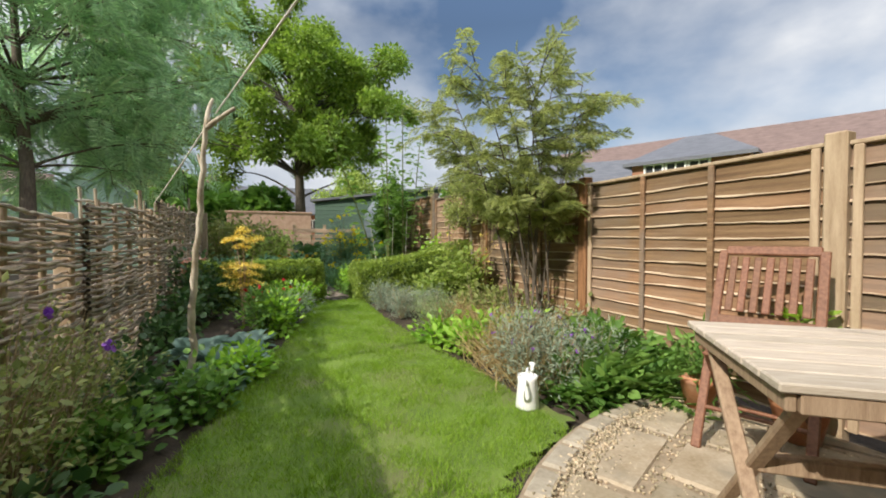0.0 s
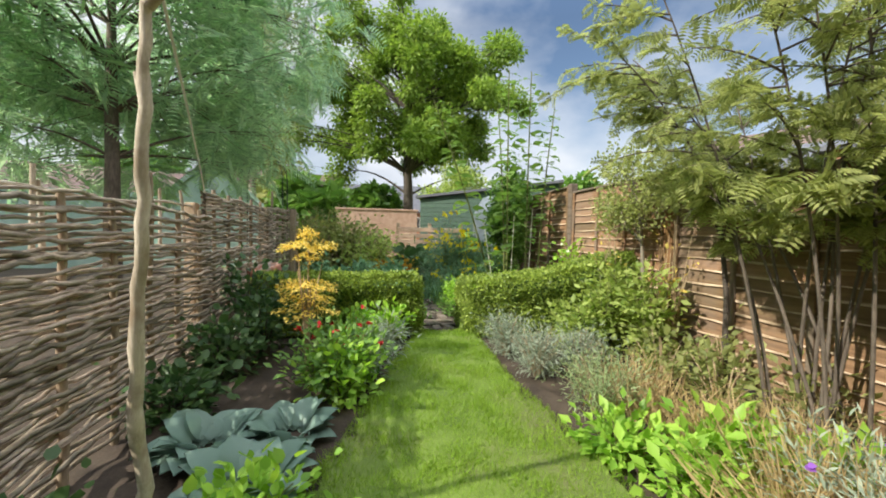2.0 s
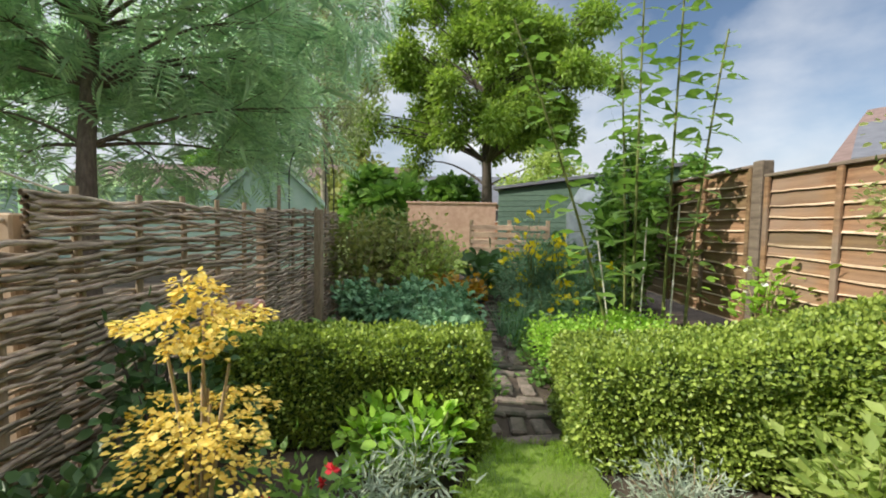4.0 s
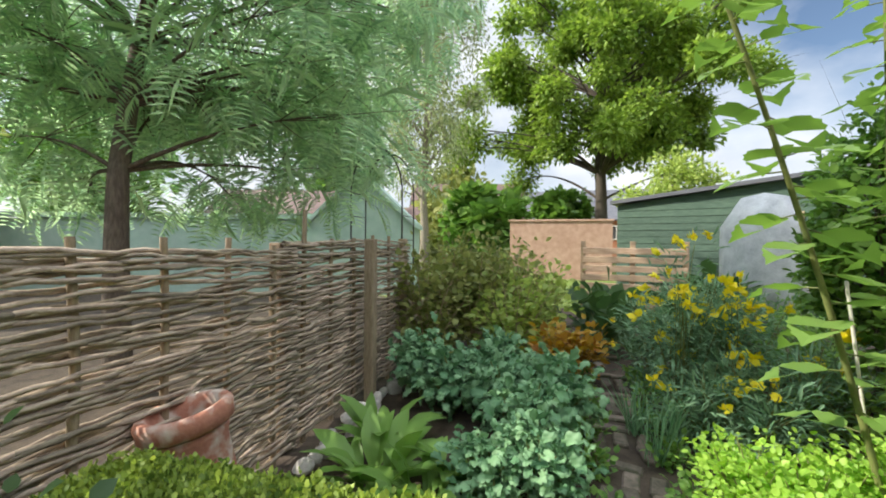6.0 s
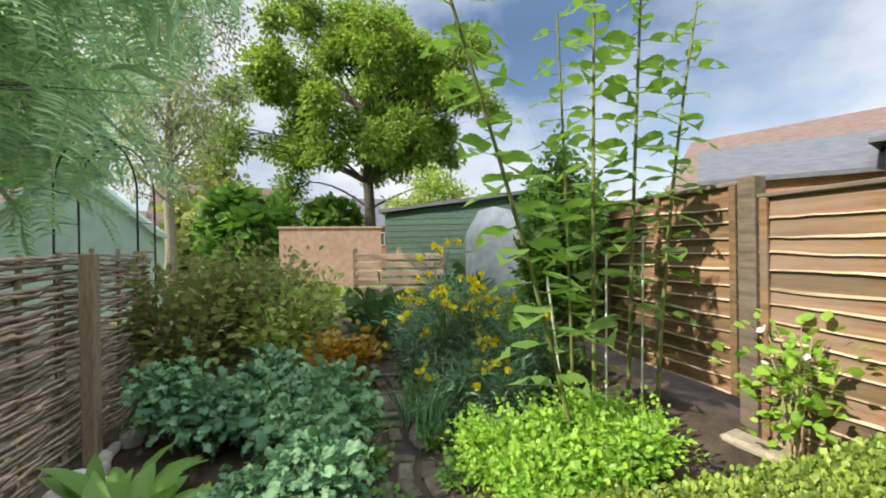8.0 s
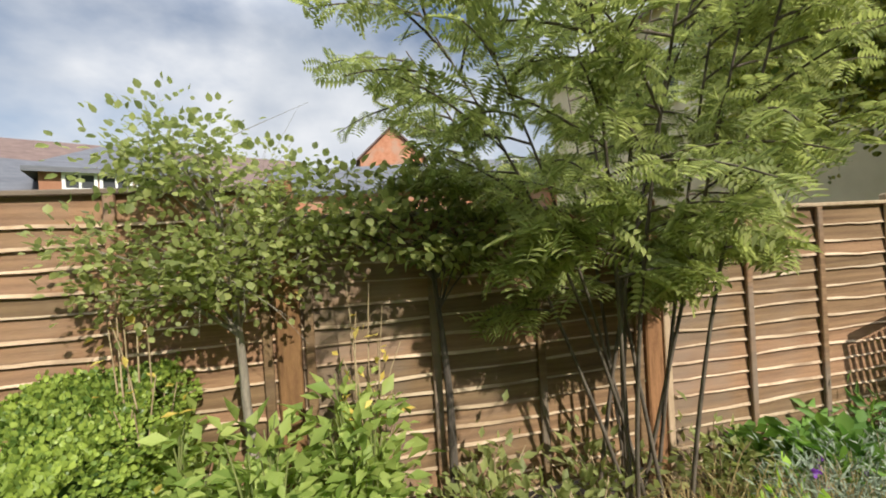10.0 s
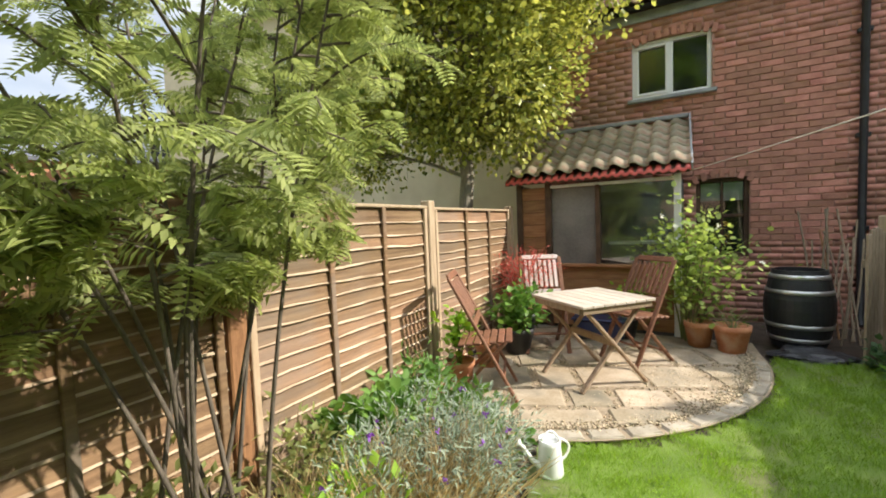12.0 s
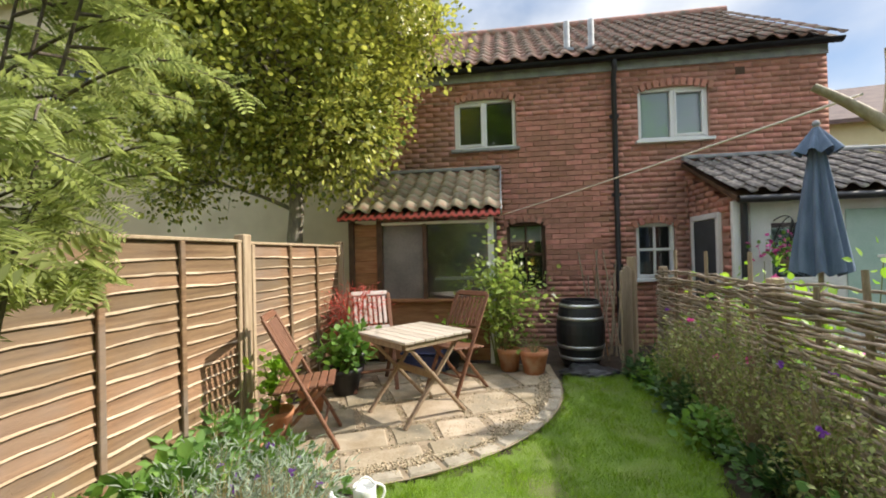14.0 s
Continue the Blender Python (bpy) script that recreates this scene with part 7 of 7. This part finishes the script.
# ---------------------------------------------------------------- back of the garden and beyond
def make_shed():
    s = thing("garden_shed", (3.95, 14.0, 0.1), "low dark green boarded shed with a felt roof", "shed", rz=-21)
    w, d, ha, hb = 3.9, 2.0, 2.05, 2.50
    n = 16
    for i in range(n):
        z = i * ha / n
        part("board", one_box((0, -d / 2 + 0.006 * (i % 2), z + ha / n / 2), (w, 0.03, ha / n - 0.008), 0.004), M["green_board"], s)
    bm = bmesh.new()
    box(bm, (0, 0.03, ha / 2), (w - 0.04, d - 0.06, ha))
    part("body", bm, M["green_board"], s)
    bm = bmesh.new()
    pts = [(-w / 2 - .12, -d / 2 - .12, ha + .02), (w / 2 + .12, -d / 2 - .12, hb), (w / 2 + .12, d / 2 + .12, hb), (-w / 2 - .12, d / 2 + .12, ha + .02)]
    vs = [bm.verts.new(p) for p in pts]
    vt = [bm.verts.new((p[0], p[1], p[2] + 0.07)) for p in pts]
    bm.faces.new(vs[::-1])
    bm.faces.new(vt)
    for i in range(4):
        bm.faces.new((vs[i], vs[(i + 1) % 4], vt[(i + 1) % 4], vt[i]))
    part("roof", bm, M["slate"], s, "grey felt roof")
    bm = bmesh.new()
    pts = [(-w / 2, -d / 2 + .01, ha), (w / 2, -d / 2 + .01, ha), (w / 2, -d / 2 + .01, hb)]
    lo = [bm.verts.new(p) for p in pts]
    hi = [bm.verts.new((p[0], p[1] + 0.03, p[2])) for p in pts]
    bm.faces.new(lo)
    bm.faces.new(hi[::-1])
    for i in range(3):
        bm.faces.new((lo[i], hi[i], hi[(i + 1) % 3], lo[(i + 1) % 3]))
    part("gable_board", bm, M["green_board"], s)
    part("door", one_box((0.55, -d / 2 - 0.02, 0.95), (0.75, 0.03, 1.75), 0.005), M["pale_timber"], s, "pale timber door")


make_shed()


def make_bays():
    b = thing("compost_bay", (1.95, 12.9, 0.15), "compost bay of rough horizontal timber boards", "compost bay", rz=-4)
    r = random.Random(17)
    for i in range(7):
        part("board", one_box((0, 0, 0.10 + i * 0.165), (1.75, 0.04, 0.115), 0.006, pose(0, 0, 0, 0, r.uniform(-.6, .6), 0)), M["pale_timber"], b)
    for x in (-0.86, 0.0, 0.86):
        part("post", one_box((x, 0.06, 0.62), (0.09, 0.08, 1.30), 0.006), M["pale_timber"], b)
    w = thing("garden_wall", (0.55, 19.2, 0.0), "pinkish old brick garden wall with a coping", "wall", "", "structure")
    part("body", one_box((0, 0, 1.05), (3.3, 0.22, 2.1)), M["pink_wall"], w)
    part("coping", one_box((0, 0, 2.13), (3.4, 0.30, 0.07), 0.01), M["pink_wall"], w)
    t = thing("bagged_tank", (3.05, 10.5, gz(3.05, 10.5)), "white sheeted water tank beside the shed", "tank")
    bm = lathe([(0.0, 0.0), (0.42, 0.0), (0.45, 0.5), (0.42, 1.2), (0.22, 1.56), (0.0, 1.62)], 22)
    for v in bm.verts:
        v.co.x += 0.05 * noise.noise(v.co * 4)
        v.co.y += 0.05 * noise.noise(v.co * 4 + Vector((3, 1, 0)))
    part("sheeting", bm, M["sack"], t)
    p = part("timber_post", one_box((0, 0, 0.62), (0.075, 0.075, 1.24), 0.008), M["stake"], m=pose(-0.60, 7.45, 0.16))
    tagged(p, "square timber post at the end of the wattle", "post")
    a = thing("garden_arch", (-1.5, 9.4, 0.1), "thin black metal garden arch", "arch")
    for y in (0, 0.4):
        pts = [(-0.35, y, 0), (-0.35, y, 1.9)] + [(-0.35 * math.cos(t_), y, 1.9 + 0.55 * math.sin(t_)) for t_ in np.linspace(0.1, PI - 0.1, 12)] + [(0.35, y, 1.9), (0.35, y, 0)]
        part("hoop", tube_mesh("hoop", [(np.array(pts), 0.010)], 6), M["black"], a)
    for z in np.arange(0.4, 2.0, 0.3):
        for x in (-0.35, 0.35):
            part("rung", tube_mesh("rung", [(np.array([(x, 0, z), (x, 0.2, z), (x, 0.4, z)]), 0.006)], 5), M["black"], a)


make_bays()


def building(name, at, rz, w, d, eave, ridge, wall, roof, label, windows=(), along="x", over=0.25, chimney=False, category="house", hip=0.0):
    """A plain gabled building: walls, pitched roof with thickness, windows let into its faces."""
    h = thing(name, (*at, 0.0), label, category, rz=rz)
    bm = bmesh.new()
    b0 = [(-w / 2, -d / 2), (w / 2, -d / 2), (w / 2, d / 2), (-w / 2, d / 2)]
    lo = [bm.verts.new((x, y, -0.3)) for x, y in b0]
    hi = [bm.verts.new((x, y, eave)) for x, y in b0]
    if along == "x":
        ra, rb = bm.verts.new((-w / 2, 0, eave if hip else ridge)), bm.verts.new((w / 2, 0, eave if hip else ridge))
        bm.faces.new((lo[0], lo[1], hi[1], hi[0]))
        bm.faces.new((lo[2], lo[3], hi[3], hi[2]))
        bm.faces.new((lo[1], lo[2], hi[2], rb, hi[1]))
        bm.faces.new((lo[3], lo[0], hi[0], ra, hi[3]))
        e = [[(-w / 2 - over, s * (d / 2 + over), eave - over * (ridge - eave) / (d / 2)), (w / 2 + over, s * (d / 2 + over), eave - over * (ridge - eave) / (d / 2)), (w / 2 + over - hip, 0, ridge), (-w / 2 - over + hip, 0, ridge)] for s in (-1, 1)]
        if hip:
            ez = eave - over * (ridge - eave) / (d / 2)
            e += [[(s * (w / 2 + over), -d / 2 - over, ez), (s * (w / 2 + over), d / 2 + over, ez), (s * (w / 2 + over - hip), 0, ridge)] for s in (-1, 1)]
    else:
        ra, rb = bm.verts.new((0, -d / 2, ridge)), bm.verts.new((0, d / 2, ridge))
        bm.faces.new((lo[1], lo[2], hi[2], hi[1]))
        bm.faces.new((lo[3], lo[0], hi[0], hi[3]))
        bm.faces.new((lo[0], lo[1], hi[1], ra, hi[0]))
        bm.faces.new((lo[2], lo[3], hi[3], rb, hi[2]))
        e = [[(s * (w / 2 + over), -d / 2 - over, eave - over * (ridge - eave) / (w / 2)), (s * (w / 2 + over), d / 2 + over, eave - over * (ridge - eave) / (w / 2)), (0, d / 2 + over, ridge), (0, -d / 2 - over, ridge)] for s in (-1, 1)]
    part("wall", bm, wall, h)
    for q in e:
        bm = bmesh.new()
        vs = [bm.verts.new((p[0], p[1], p[2] + 0.02)) for p in q]
        vt = [bm.verts.new((p[0], p[1], p[2] + 0.14)) for p in q]
        bm.faces.new(vs[::-1])
        bm.faces.new(vt)
        for i in range(len(q)):
            k = (i + 1) % len(q)
            bm.faces.new((vs[i], vs[k], vt[k], vt[i]))
        bmesh.ops.recalc_face_normals(bm, faces=bm.faces[:])
        part("roof", bm, roof, h)
    for (fx, fy, fz, ww, hh, side) in windows:
        wn = thing("window", (fx, fy, fz), rz={"s": 0, "w": -90, "n": 180, "e": 90}[side])
        wn.parent = h
        bm = bmesh.new()
        t = 0.07
        for c, s in (((-ww / 2, -0.03, 0), (t, 0.08, hh + t)), ((ww / 2, -0.03, 0), (t, 0.08, hh + t)), ((0, -0.03, hh / 2), (ww, 0.08, t)), ((0, -0.03, -hh / 2), (ww, 0.10, t)), ((0, -0.03, 0), (0.05, 0.07, hh))):
            box(bm, c, s, 0.006)
        part("frame", bm, M["upvc"], wn)
        # opaque pane, the darkness of the room is in its colour
        part("pane", one_box((0, -0.012, 0), (ww - 0.02, 0.01, hh - 0.02)), M["room"], wn)
    if chimney:
        part("chimney", one_box((w / 2 - 0.6, 0, ridge + 0.5), (0.7, 0.6, 1.5), 0.02), wall, h)
    return h


building("cream_house", (8.6, -6.2), 0, 11.6, 6.4, 6.6, 8.6, M["cream"], M["far_tile"], "tall cream-rendered house behind the holly tree", [(-3.4, -(-3.2), 4.9, 0.9, 1.2, "n"), (0.5, 3.2, 4.9, 0.9, 1.2, "n")])
building("yellow_house", (-9.6, -10.6), -10, 3.8, 4.0, 4.7, 6.0, M["yellow"], M["far_tile"], "pale yellow rendered house beyond the cottage", [(0.9, 2.0, 3.4, 0.8, 1.1, "n")])
building("long_terrace", (22.4, 14.6), -64, 17.0, 6.0, 3.9, 6.5, M["far_brick"], M["far_tile"], "long brick terrace with red-brown tiled roof beyond the fence", [(x, -3.0, 2.8, 1.0, 1.0, "s") for x in (-6, -3, 0, 3, 6)])
building("brick_bungalow", (13.1, 13.6), -47, 3.9, 2.3, 3.2, 4.1, M["orange_brick"], M["slate"], "orange brick bungalow with grey slate roof")
building("conservatory", (14.9, 10.3), -67.7, 3.5, 3.4, 3.72, 4.65, M["orange_brick"], M["slate"], "low brick extension with a hipped slate roof and white windows", [(-1.0, -1.7, 3.42, 0.6, 0.40, "s"), (-0.3, -1.7, 3.42, 0.6, 0.40, "s"), (0.4, -1.7, 3.42, 0.6, 0.40, "s")], hip=1.55)
building("brick_house", (31.5, 1.0), 0, 6.0, 4.2, 7.3, 9.3, M["far_brick"], M["far_tile"], "brick house with a gable end above the roofs", along="x")
building("slate_house", (22.6, 0.2), -12, 7.0, 15.0, 3.9, 5.6, M["far_brick"], M["slate"], "low house with a long grey slate roof beyond the fence", [(-3.5, -5.6, 4.6, 0.7, 0.8, "w"), (-3.5, -4.0, 4.6, 0.7, 0.8, "w")], along="y")
building("glasshouse", (-4.0, 14.3), 16, 2.3, 2.6, 1.75, 2.85, M["teal"], M["teal"], "pale green gabled garden building", along="y", over=0.08, category="outbuilding")
building("long_outbuilding", (-9.2, 13.2), 16, 8.4, 3.0, 1.85, 1.92, M["teal"], M["teal"], "long pale green sheet-clad outbuilding behind the wattle", over=0.06, category="outbuilding")
building("brick_cottage_far", (-9.5, 40.0), 4, 9.0, 5.0, 2.5, 4.3, M["far_brick"], M["far_tile"], "distant low brick cottages with brown roofs", [(x, -2.5, 1.9, 0.9, 0.9, "s") for x in (-3, 0, 3)])
building("brick_cottage_far", (12.0, 36.0), -6, 12.0, 5.0, 2.9, 4.6, M["far_brick"], M["slate"], "distant low houses with grey roofs", [(x, -2.5, 1.9, 0.9, 0.9, "s") for x in (-4, -1, 2)])
building("brown_barn", (-6.6, 36.0), 12, 8.0, 6.0, 2.6, 5.7, M["far_brick"], M["far_tile"], "distant barn with a steep brown tiled roof")
building("brick_cottage_far", (4.5, 42.0), -2, 16.0, 6.0, 3.3, 5.7, M["far_brick"], M["slate"], "distant terrace with grey slate roofs behind the tall tree", [(x, -3.0, 2.2, 1.0, 1.0, "s") for x in (-6, -3, 0, 3, 6)])
building("brick_cottage_far", (-14.0, 26.0), 20, 9.0, 5.0, 2.6, 4.2, M["far_brick"], M["far_tile"], "distant brick house with a red tiled roof", [(x, -2.5, 1.7, 0.9, 0.9, "s") for x in (-2, 1)])
for i, (x, y, h) in enumerate(((-16, 34, 7), (-9, 42, 8), (-2.6, 23, 3.6), (-5.2, 27, 4.4), (0.6, 32, 4.2), (9, 46, 6), (20, 40, 7), (30, 34, 6), (-22, 20, 8), (-13, 8, 6), (-12, -2, 6), (40, 14, 7))):
    crown_tree("distant_tree", (x, y), "distant leafy tree closing the view", "tree", LEAF["olive"] if i % 2 else LEAF["green"], M["bark"], (x, y, h * 0.62), (h * 0.42, h * 0.42, h * 0.40), 26, 120, 0.60, LEAF_ROUND, 50 + i, 0.2, h * 0.25, 0.24, group="distant trees")
